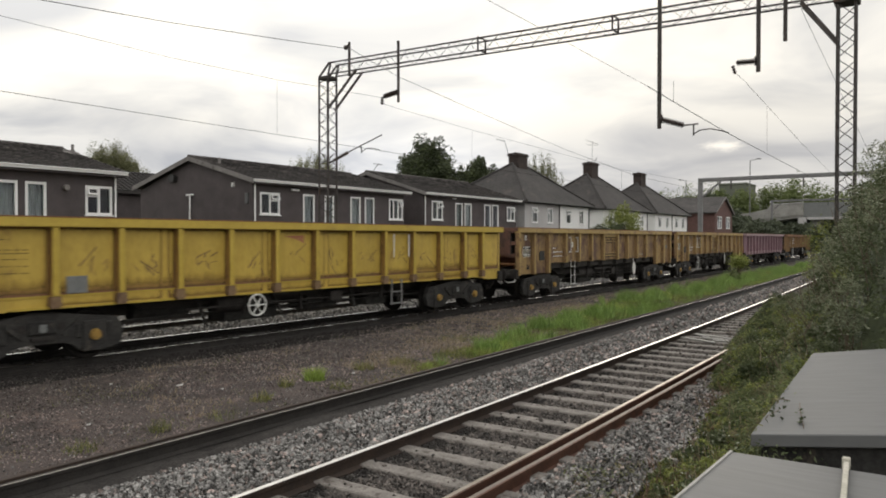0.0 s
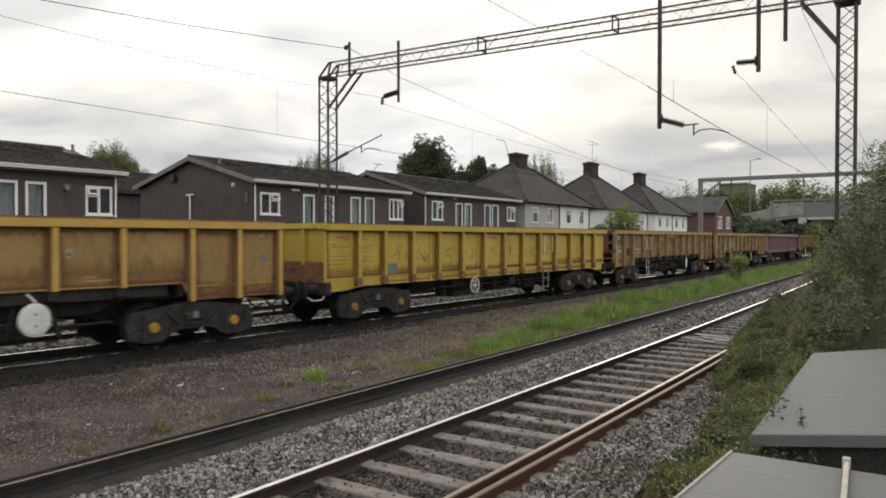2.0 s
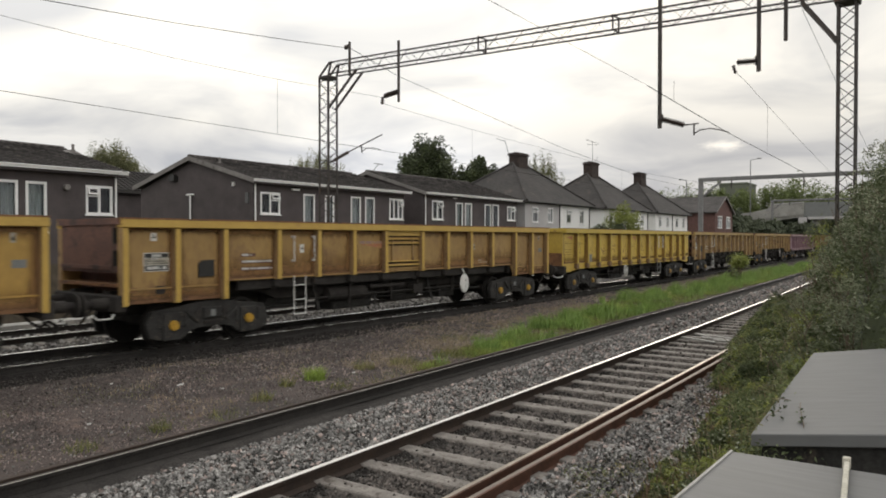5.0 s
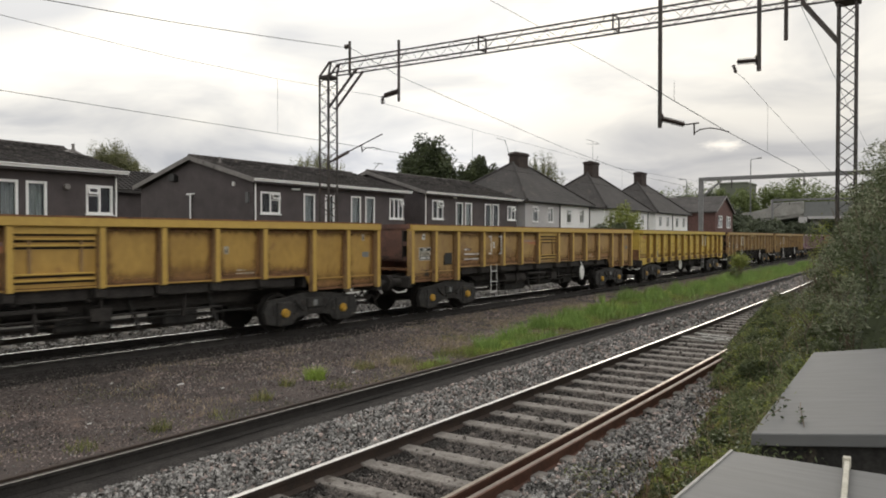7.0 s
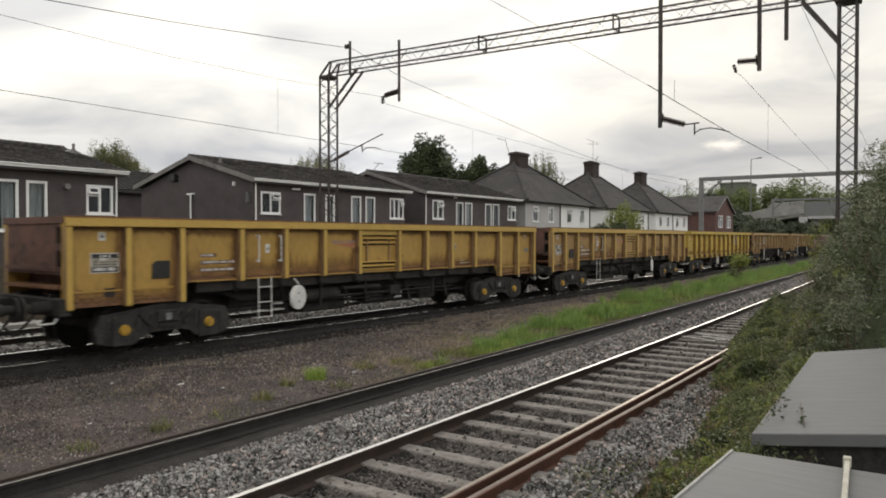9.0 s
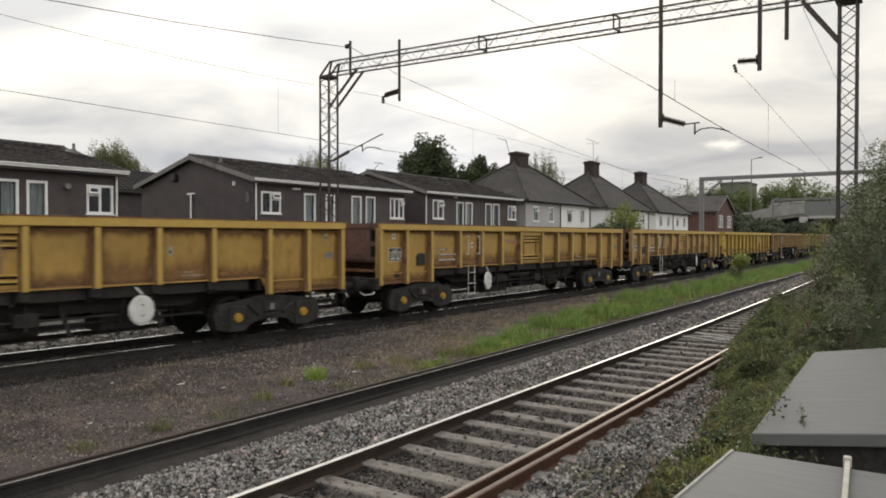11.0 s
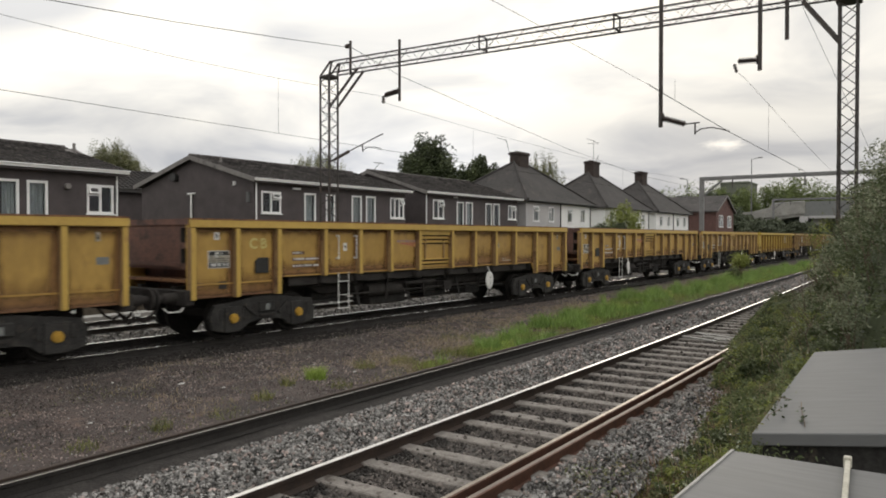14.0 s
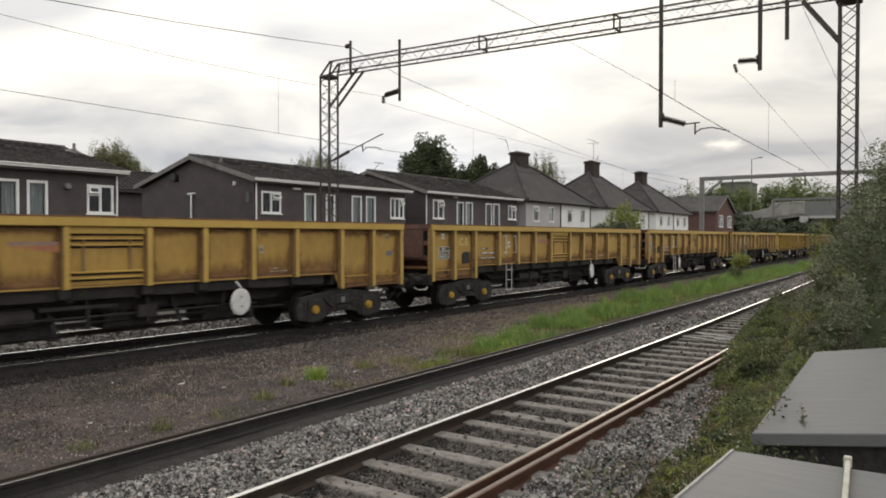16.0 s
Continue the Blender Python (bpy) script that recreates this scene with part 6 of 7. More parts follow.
def portal(y, xl, xr, top, w, label):
    g2 = thing("overhead_line_gantry", label, "gantry", "overhead line gantries")
    for x in (xl, xr):
        part("post", bx(bmesh.new(), x - w / 2, x + w / 2, y - w / 2, y + w / 2, -0.3, top - 0.38), M_GALV, g2, bevel=0.02)
        part("post_foot", bx(bmesh.new(), x - w, x + w, y - w, y + w, -0.3, 0.0), M_CONCRETE, g2, bevel=0.03)
    part("beam", bx(bmesh.new(), xl - w / 2, xr + w / 2, y - w / 2, y + w / 2, top - 0.38, top), M_GALV, g2, bevel=0.02)
    part("beam_rib", bx(bmesh.new(), xl + 0.3, xr - 0.3, y - w / 2 - 0.02, y - w / 2, top - 0.22, top - 0.16), M_GALV, g2)
    part("knee_brace", bar(bmesh.new(), (xl + 0.1, y, top - 2.0), (xl + 2.0, y, top - 0.4), 0.16, 0.16), M_GALV, g2)
    part("knee_brace", bar(bmesh.new(), (xr - 0.1, y, top - 2.0), (xr - 2.0, y, top - 0.4), 0.16, 0.16), M_GALV, g2)
    for x in (xl + 3.0, xl + 9.6):
        part("hanger", rod(bmesh.new(), (x, y, top - 1.2), (x, y, top - 0.38), 0.06, 8), M_STEEL, g2)
    return g2


portal(76.5, -20.75, -3.6, 8.42, 0.42, "plain grey steel portal gantry farther along the line")
portal(150.0, -27.3, -8.0, 9.6, 0.36, "distant thin grey portal gantry near the bridge")


# ---- cabinets beside the track ----
def cabinet(corners, thick, foot, label, edge):
    """A metal cabinet: a sloping lid with a rim over a body; corners go near-left, near-right, far-right, far-left."""
    c = thing("lineside_cabinet", label, "cabinet", "lineside cabinets")
    cs = [Vector(p) for p in corners]
    mid = sum(cs, Vector()) / 4
    bm = bmesh.new()
    up = [bm.verts.new(p) for p in cs]
    dn = [bm.verts.new(p - Vector((0, 0, thick))) for p in cs]
    bm.faces.new(up)
    bm.faces.new(dn[::-1])
    for i in range(4):
        bm.faces.new((up[i], dn[i], dn[(i + 1) % 4], up[(i + 1) % 4]))
    part("lid", bm, M_LID, c, "grey painted sloping metal lid", bevel=0.006)
    bm = bmesh.new()
    ins = [mid + (p - mid) * 0.93 for p in cs]
    up = [bm.verts.new(p - Vector((0, 0, thick))) for p in ins]
    dn = [bm.verts.new((p.x, p.y, foot)) for p in ins]
    bm.faces.new(up)
    bm.faces.new(dn[::-1])
    for i in range(4):
        bm.faces.new((up[i], dn[i], dn[(i + 1) % 4], up[(i + 1) % 4]))
    part("body", bm, M_BOGIE, c, "dark grey cabinet body")
    if not edge:
        return c
    bm = bmesh.new()
    bar(bm, cs[0] + Vector((0.012, 0, 0.004)), cs[3] + Vector((0.012, 0, 0.004)), 0.016, 0.008)
    part("lid_edge", bm, M_LID_EDGE, c, "pale worn lid edge")
    return c


cabinet([(-1.07, 5.19, 0.90), (0.45, 5.17, 1.132), (0.45, 7.40, 1.398), (-0.985, 7.36, 1.176)], 0.085, -0.3, "grey metal lineside cabinet with wide sloping lid", False)
cabinet([(-1.14, 3.30, 0.90), (0.40, 3.30, 0.90), (0.40, 4.74, 0.90), (-1.09, 4.70, 0.90)], 0.07, -0.3, "low grey metal cabinet with pale worn lid edge", True)
post_m = bmesh.new()
bar(post_m, (-0.40, 4.02, 0.915), (-0.455, 4.74, 0.935), 0.028, 0.03)
bx(post_m, -0.475, -0.435, 4.70, 4.75, 0.90, 0.965)
solid("timber_batten", post_m, M_WOOD_POST, "pale weathered timber batten lying on a cabinet lid", "batten", bevel=0.004)


# ---- plants ----
def leaf_cloud(pts, size, rng, slim=0.55):
    """Quads with a crease, one for each point, turned at random; sizes vary."""
    n = len(pts)
    d = rng.normal(0, 1, (n, 3))
    d[:, 2] *= 0.6
    d /= np.linalg.norm(d, axis=1, keepdims=True)
    e = np.cross(d, rng.normal(0, 1, (n, 3)))
    e /= np.linalg.norm(e, axis=1, keepdims=True) + 1e-9
    f = np.cross(d, e)
    s = (size * rng.uniform(0.55, 1.35, n))[:, None]
    v = np.stack([pts - d * s, pts + e * s * slim + f * s * 0.18, pts + d * s, pts - e * s * slim + f * s * 0.18], 1).reshape(-1, 3)
    k = 4 * np.arange(n)[:, None]
    q = np.concatenate([k + np.array([[0, 1, 2]]), k + np.array([[0, 2, 3]])])
    return v, q


def foliage(name, pts, size, material, seed, parent=None, label="", category="", slim=0.55):
    rng = np.random.default_rng(seed)
    v, f = leaf_cloud(pts, size, rng, slim)
    ob = soup(name, v, f, material)
    if parent:
        ob.parent = parent
        ob["kind"] = "stuff"
        if label:
            ob["label"] = label
    else:
        tagged(ob, label, category, kind="stuff")
    return ob


def tree(name, x, y, z0, h, rx, ry, crown_from, leaf, count, clumps, material, label, seed, twiggy=0.0):
    """Tapered trunk, forking limbs and a crown of leaf clumps at the limb ends, with gaps and an uneven outline."""
    rng = np.random.default_rng(seed)
    t = thing(name, label, "tree", "trees behind the railway")
    t.location = (x, y, z0)
    tall = h - z0
    bm = bmesh.new()
    rod(bm, (0, 0, -0.1), (0.1, 0, tall * 0.45), tall * 0.022 + 0.05, 9, tall * 0.014 + 0.03)
    rod(bm, (0.1, 0, tall * 0.45), (0.0, 0.1, tall * 0.8), tall * 0.014 + 0.03, 7, 0.02)
    part("trunk", bm, M_BARK, t)
    cz = (crown_from + tall) / 2
    rz = (tall - crown_from) / 2
    ctr = []
    while len(ctr) < clumps:
        p = rng.uniform(-1, 1, 3)
        r = np.linalg.norm(p)
        if 0.35 < r < 1.0:
            p *= 0.92 + 0.2 * rng.uniform(-1, 1)
            ctr.append(p)
    ctr = np.array(ctr) * (rx, ry, rz) + (0, 0, cz)
    bm = bmesh.new()
    for c in ctr[: max(14, int(clumps * 0.35))]:
        s = Vector((0.05, 0, tall * rng.uniform(0.25, 0.7)))
        m = s.lerp(Vector(c), 0.5) + Vector((0, 0, -0.05 * tall))
        rod(bm, s, m, 0.05 + tall * 0.004, 5, 0.04)
        rod(bm, m, c, 0.04, 5, 0.012)
    part("limbs", bm, M_BARK, t)
    per = count // clumps
    way = rng.normal(0, 1, (per * clumps, 3))
    way *= rng.uniform(0, 1, (per * clumps, 1)) ** 0.45 / np.linalg.norm(way, axis=1, keepdims=True)
    pts = np.repeat(ctr, per, 0) + way * np.array((rx, ry, rz)) * np.repeat(rng.uniform(0.16, 0.34, (clumps, 1)), per, 0)
    if twiggy:          # upright sprays
        pts = np.repeat(ctr, per, 0) + (pts - np.repeat(ctr, per, 0)) * (0.5, 0.5, 1.7)
    foliage("crown", pts, leaf, material, seed + 1, t)
    if twiggy:
        bm = bmesh.new()
        for i in range(320):
            c = ctr[rng.integers(len(ctr))]
            d = np.array((rng.normal(0, 0.25), rng.normal(0, 0.25), 1.0)) * twiggy * rng.uniform(0.5, 1.2)
            rod(bm, c, c + d, 0.016, 3, 0.005)
        part("twig_growth", bm, M_BARK, t)["kind"] = "stuff"
    return t


tree("tree", -55.35, 32.8, -0.3, 9.25, 2.6, 2.6, 4.4, 0.06, 76000, 560, M_LEAF_PALE, "round spring-leaved tree behind the terrace roofs", 61, 0.9)
tree("tree", -49.6, 68.3, -0.3, 13.2, 3.45, 3.45, 3.0, 0.17, 58000, 420, M_LEAF_DARK, "dense dark green tree behind the terrace", 162)
tree("tree", -42.7, 68.5, -0.3, 10.75, 2.5, 2.5, 3.0, 0.16, 34000, 150, M_LEAF_DARK, "small dark green tree behind the houses", 63)
tree("tree", -61.2, 61.9, -0.3, 11.6, 3.9, 3.9, 3.0, 0.09, 52000, 320, M_LEAF_PALE, "pale spring-leaved tree behind a roof", 64, 0.8)
tree("tree", -43.0, 85.0, -0.3, 12.9, 2.9, 2.9, 4.0, 0.09, 16000, 120, M_LEAF_PALE, "sparse budding tree behind a chimney", 65, 1.0)
tree("garden_tree", -25.0, 65.8, -0.3, 5.25, 1.5, 2.0, 1.0, 0.09, 7000, 50, M_SHRUB, "light green garden tree beside white houses", 66)
tree("garden_tree", -24.6, 61.5, -0.3, 3.75, 1.6, 3.3, 0.8, 0.10, 5500, 40, M_LEAF_DARK, "low dark garden shrub before white houses", 67)
for i, (px_, py_, hh, rr) in enumerate(((-64, 236, 18.8, 8), (-55, 222, 17.0, 4.5), (-48, 222, 16.4, 4.5), (-42, 236, 19.2, 8), (-34, 232, 19.0, 8), (-24, 236, 17.6, 8), (-60, 190, 13.0, 7), (-50, 180, 12.0, 6),
                                        (-44.5, 168, 10.6, 5), (-80, 240, 17.0, 10), (-14, 240, 17.0, 8), (-30, 178, 8.0, 7), (-18, 180, 8.5, 7), (-38.5, 150, 9.4, 4.2), (-41, 156, 11.5, 4.5), (-35.4, 150, 8.4, 3.0), (-33.4, 151, 7.2, 2.4), (-32.5, 146, 5.6, 4.0), (-26.5, 142, 5.3, 4), (-45, 150, 9.6, 5), (-21, 144, 4.8, 4))):
    tree("distant_tree", px_, py_, -0.3, hh, rr, 6, -1.0, 0.30, 13500, 190, M_LEAF_WOOD if py_ > 200 else M_LEAF_DUSK, "rounded green tree of the distant wood" if py_ > 200 else "dusky scrub tree beside the bridge", 70 + i)

def blades(name, x, y, z, lo, hi, seed, material, label):
    g_ = np.random.default_rng(seed)
    n = len(x)
    h = g_.uniform(lo, hi, n)
    a = g_.uniform(0, 6.283, n)
    w = 0.004 + 0.018 * h
    lean = g_.normal(0, 0.35, (n, 2)) * h[:, None]
    b0 = np.stack([x - np.cos(a) * w, y - np.sin(a) * w, z], -1)
    b1 = np.stack([x + np.cos(a) * w, y + np.sin(a) * w, z], -1)
    tip = np.stack([x + lean[:, 0], y + lean[:, 1], z + h], -1)
    v = np.stack([b0, b1, tip], 1).reshape(-1, 3)
    return tagged(soup(name, v, (3 * np.arange(n)[:, None] + np.array([[0, 1, 2]])), material), label, "grass", kind="stuff")


# brambles and herbs beside the near track
rng = np.random.default_rng(90)


def bramble_edge(y):
    return np.interp(y, [3, 6, 7.2, 9, 11, 12.3, 14.3, 17.7, 21.6, 30], [-2.3, -2.35, -2.55, -2.6, -2.85, -3.15, -3.55, -4.02, -4.5, -5.5])


def bramble_height(x, y):
    u = x - bramble_edge(y)
    low = np.clip(np.where(y > 11.5, 0.12 + u * 0.9, 0.04 + u * 0.62), 0, 0.75)
    back = np.interp(y, [3, 9, 12, 15, 17, 22, 30], [-2.3, -2.5, -2.95, -3.42, -3.62, -3.95, -4.7])
    tall = np.clip((x - back - 0.62) * 2.1, 0, 3.45)
    gate = np.clip((y - 8.2) / 1.6, 0, 1)
    return np.maximum(low, tall * gate)


def bramble_points(count, y0, y1, x1, seed, floor=0.0, lean=0.8):
    r = np.random.default_rng(seed)
    y = r.uniform(y0, y1, count)
    x = bramble_edge(y) + r.uniform(0, 1, count) ** lean * (x1 - bramble_edge(y))
    inside = (y < 7.5) & (x > -1.12)
    x, y = x[~inside], y[~inside]
    u = x - bramble_edge(y)
    bare = (u < 0.6) & (lumps(x, y, 2.1, 7.0) + 0.5 * lumps(x, y, 5.0, 1.0) < np.where(y > 11, -0.1, 0.25) - u * 0.9)
    x, y = x[~bare], y[~bare]
    h = bramble_height(x, y) * (1.0 + 0.34 * lumps(x, y, 1.1, 3.0) + 0.16 * lumps(x, y, 3.2, 9.0)) + 0.04
    z = h * (1 - r.uniform(0, 1, len(x)) ** 2.0 * 0.85)
    return np.stack([x + r.normal(0, 0.05, len(x)), y + r.normal(0, 0.05, len(x)), z - 0.28 + floor], -1)


bush = thing("bramble_bush", "dense bramble and willow thicket beside the near track", "bush")
def clumped(count, per, y0, y1, x1, seed, lo, hi):
    """Leaf points on the upper shells of many clumps that sit on the thicket's surface, with dark gaps between."""
    r = np.random.default_rng(seed)
    y = r.uniform(y0, y1, count)
    x = bramble_edge(y) + r.uniform(0.02, 1, count) ** 1.5 * (x1 - bramble_edge(y))
    ok = ~((y < 7.7) & (x > -1.3))
    x, y = x[ok], y[ok]
    h = bramble_height(x, y) * (1.0 + 0.38 * lumps(x, y, 1.1, 3.0) + 0.18 * lumps(x, y, 3.2, 9.0))
    h *= np.where(r.uniform(0, 1, len(x)) < 0.35, r.uniform(0.5, 0.95, len(x)), 1.0)
    rad = r.uniform(lo, hi, len(x)) * np.clip(h / 0.5, 0.35, 1.0)
    c = np.stack([x, y, h - rad * 0.7 - 0.26], -1)
    n = len(c)
    d = r.normal(0, 1, (n, per, 3))
    d /= np.linalg.norm(d, axis=2, keepdims=True)
    d[..., 2] = np.abs(d[..., 2]) * 1.15 - 0.25
    d *= r.uniform(0.55, 1.12, (n, per, 1))
    return (c[:, None] + d * rad[:, None, None]).reshape(-1, 3)


# added dark shell under the leaves; its colour paints the gaps' shade
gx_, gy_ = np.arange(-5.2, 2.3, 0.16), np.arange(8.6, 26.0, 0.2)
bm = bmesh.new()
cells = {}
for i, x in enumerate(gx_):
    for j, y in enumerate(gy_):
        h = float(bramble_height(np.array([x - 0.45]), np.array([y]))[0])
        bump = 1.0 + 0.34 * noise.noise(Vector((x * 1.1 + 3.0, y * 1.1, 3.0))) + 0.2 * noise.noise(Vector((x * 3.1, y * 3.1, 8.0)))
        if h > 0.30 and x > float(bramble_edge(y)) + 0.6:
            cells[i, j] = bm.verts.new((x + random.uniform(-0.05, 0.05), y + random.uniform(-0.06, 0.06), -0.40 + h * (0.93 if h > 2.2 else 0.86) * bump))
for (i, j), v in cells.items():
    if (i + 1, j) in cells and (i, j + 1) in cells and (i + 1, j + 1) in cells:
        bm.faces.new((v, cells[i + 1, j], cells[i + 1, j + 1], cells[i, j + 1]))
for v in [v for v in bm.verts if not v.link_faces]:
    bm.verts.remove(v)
part("inner_growth", bm, M_LEAF_DARK, bush, "dark shell under the leaves, standing in for shade in the gaps")["kind"] = "stuff"
# inner leaves, darkened in colour for the depth shade
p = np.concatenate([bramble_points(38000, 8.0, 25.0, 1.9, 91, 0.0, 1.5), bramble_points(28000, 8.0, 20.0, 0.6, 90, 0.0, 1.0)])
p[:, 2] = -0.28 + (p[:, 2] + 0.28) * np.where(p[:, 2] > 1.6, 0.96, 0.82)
foliage("inner_leaves", p, 0.032, M_LEAF_SHADE, 92, bush, slim=0.42)
q = clumped(1500, 120, 8.0, 24.0, 1.6, 191, 0.10, 0.30)
high = q[:, 2] > 0.62 + 0.35 * lumps(q[:, 0], q[:, 1], 0.8, 12.0)
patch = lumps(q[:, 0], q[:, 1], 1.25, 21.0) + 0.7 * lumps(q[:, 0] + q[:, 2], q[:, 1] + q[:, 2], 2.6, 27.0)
# noise patches get the darkened copy as painted clump shade
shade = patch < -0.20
foliage("deep_leaves", q[shade], 0.030, M_LEAF_SHADE, 190, bush, slim=0.45)
foliage("leaves", q[~shade & ~high], 0.027, M_LEAF, 192, bush, slim=0.45)
foliage("willow_leaves", q[~shade & high], 0.030, M_LEAF_GREY, 193, bush, slim=0.28)
q = clumped(330, 90, 8.0, 21.0, 0.6, 193, 0.07, 0.18)
foliage("young_leaves", q[q[:, 2] < 0.9], 0.026, M_LEAF_LIGHT, 94, bush, slim=0.36)
q = clumped(600, 7, 8.0, 24.0, 1.6, 194, 0.14, 0.36)
foliage("pale_leaves", q, 0.024, M_LEAF_SILVER, 194, bush)
q = clumped(110, 120, 9.0, 17.0, 0.4, 195, 0.10, 0.24)
foliage("olive_sprays", q[q[:, 2] < 1.2], 0.024, M_SHRUB, 196, bush, slim=0.32)
g6 = np.random.default_rng(311)
for cx_, cy_, cz_ in ((-2.70, 20.0, 2.22), (-2.52, 20.0, 1.98), (-2.62, 19.8, 1.72), (-2.40, 19.6, 2.45), (-2.75, 20.1, 1.35)):
    foliage("light_spray", g6.normal(0, 1, (170, 3)) * (0.10, 0.10, 0.12) + (cx_, cy_, cz_), 0.034, M_LEAF_LIGHT, int(cz_ * 100), bush, slim=0.36)
bm = bmesh.new()
r = random.Random(5)
for i in range(260):
    y = r.uniform(8.5, 20)
    x = float(bramble_edge(y)) + r.uniform(0.2, 3.4)
    h = float(bramble_height(np.array([x]), np.array([y]))[0])
    a = Vector((x, y, -0.3))
    b = a + Vector((r.uniform(-0.3, 0.3), r.uniform(-0.3, 0.3), h * r.uniform(0.5, 0.8) + 0.1))
    c = b + Vector((r.uniform(-0.35, 0.25), r.uniform(-0.3, 0.3), h * 0.3))
    rod(bm, a, b, 0.012, 4, 0.008)
    rod(bm, b, c, 0.008, 4, 0.003)
part("stem_tangle", bm, M_TWIG, bush)["kind"] = "stuff"

bm = bmesh.new()
for i in range(420):
    y = r.uniform(9.5, 20)
    x = float(bramble_edge(y)) + r.uniform(0.9, 3.4)
    h = float(bramble_height(np.array([x]), np.array([y]))[0])
    if h < 1.0:
        continue
    a = Vector((x, y, h * r.uniform(0.5, 0.95) - 0.3))
    b = a + Vector((r.uniform(-0.35, 0.1), r.uniform(-0.25, 0.25), r.uniform(0.15, 0.5)))
    rod(bm, a, b, 0.006, 3, 0.002)
part("bare_growth", bm, M_TWIG, bush, "thin bare twigs")["kind"] = "stuff"

herbs = thing("verge_weeds", "tangled green weeds and dry stalks beside cabinets", "weeds")
q = clumped(420, 70, 3.0, 11.0, -1.05, 295, 0.06, 0.17)
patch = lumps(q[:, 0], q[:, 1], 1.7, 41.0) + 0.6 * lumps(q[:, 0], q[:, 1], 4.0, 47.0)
foliage("weed_leaves", q[(patch > -0.08) & (patch < 0.30)], 0.020, M_LEAF, 96, herbs, slim=0.36)
# these weed patches use the leaf copy darkened for shade
foliage("shaded_weed_leaves", q[patch <= -0.08], 0.022, M_LEAF_SHADE, 97, herbs, slim=0.40)
foliage("fresh_weed_leaves", q[patch >= 0.30], 0.020, M_LEAF_LIGHT, 98, herbs, slim=0.34)
q = clumped(150, 60, 4.5, 10.5, -1.1, 297, 0.05, 0.13)
foliage("yellowish_weed_leaves", q, 0.018, M_SHRUB, 99, herbs, slim=0.30)
q = clumped(380, 5, 3.0, 11.0, -1.05, 296, 0.08, 0.2)
foliage("pale_weed_leaves", q, 0.017, M_LEAF_SILVER, 100, herbs)
bm = bmesh.new()
for i in range(230):
    y = r.uniform(4.2, 12)
    x = float(bramble_edge(y)) + r.uniform(0.1, 1.3)
    if x > -1.12 and y < 7.5:
        continue
    h = float(bramble_height(np.array([x]), np.array([y]))[0]) + r.uniform(0.02, 0.18)
    a = Vector((x, y, -0.3))
    b = a + Vector((r.uniform(-0.16, 0.16), r.uniform(-0.16, 0.16), h))
    rod(bm, a, b, 0.004, 3, 0.002)
part("dry_stalks", bm, M_STRAW, herbs)["kind"] = "stuff"
p = bramble_points(42000, 3.0, 20.0, -1.25, 99)
p = p[(p[:, 0] - bramble_edge(p[:, 1]) < 0.75) | (p[:, 1] < 9.5)]
blades("verge_grass", p[:, 0], p[:, 1], np.full(len(p), -0.28), 0.05, 0.26, 105, M_GRASS_OLIVE, "olive grass blades beside the cabinets")
p = bramble_points(1100, 4.0, 18.0, -1.3, 106)
p = p[p[:, 0] - bramble_edge(p[:, 1]) < 0.8]
blades("verge_straw", p[:, 0], p[:, 1], np.full(len(p), -0.28), 0.10, 0.42, 107, M_STRAW, "dry straw-coloured grass stalks beside the track")
q = clumped(120, 5, 4.0, 15.0, -1.0, 197, 0.12, 0.3)
foliage("white_blossom", q + (0, 0, 0.05), 0.011, M_PETAL, 198, herbs, "scattered small white blossoms")
p = bramble_points(4600, 4.4, 13.0, -1.3, 206)
p = p[p[:, 0] - bramble_edge(p[:, 1]) < 0.8]
blades("dock_stalks", p[:, 0], p[:, 1], np.full(len(p), -0.28), 0.10, 0.42, 207, M_DOCK, "reddish-brown seed stalks beside the track")
g5 = np.random.default_rng(309)
for cx_, cy_, n_ in ((-2.82, 6.55, 260), (-2.62, 6.9, 300), (-2.50, 6.0, 240)):
    p = g5.normal(0, 1, (n_, 3)) * (0.13, 0.16, 0.05) + (cx_, cy_, -0.13)
    foliage("trailing_weed_leaves", p, 0.020, M_LEAF, int(cy_ * 10), herbs, slim=0.38)
# growth that laps over the edge of the sloping lid
g4 = np.random.default_rng(302)
n4 = 900
ly_ = g4.uniform(5.2, 7.3, n4)
lx_ = -1.06 + np.abs(g4.normal(0, 0.045, n4)) - 0.12 * g4.uniform(0, 1, n4)
lz_ = 0.90 + (ly_ - 5.26) * 0.134 + g4.normal(-0.05, 0.06, n4)
ok4 = lumps(lx_ * 3, ly_, 3.0, 51.0) > -0.05
foliage("lapping_leaves", np.stack([lx_, ly_, lz_], -1)[ok4], 0.020, M_LEAF, 303, herbs, slim=0.4)
q = np.stack([g4.uniform(-1.15, -0.55, 700), g4.uniform(4.82, 5.24, 700), g4.uniform(0.45, 0.88, 700)], -1)
q = q[g4.uniform(0, 1, 700) < np.clip((-0.55 - q[:, 0]) * 2.2, 0, 1)]
# leaves between the lids, in the colour darkened for shade
foliage("gap_leaves", q, 0.020, M_LEAF_SHADE, 304, herbs, slim=0.4)
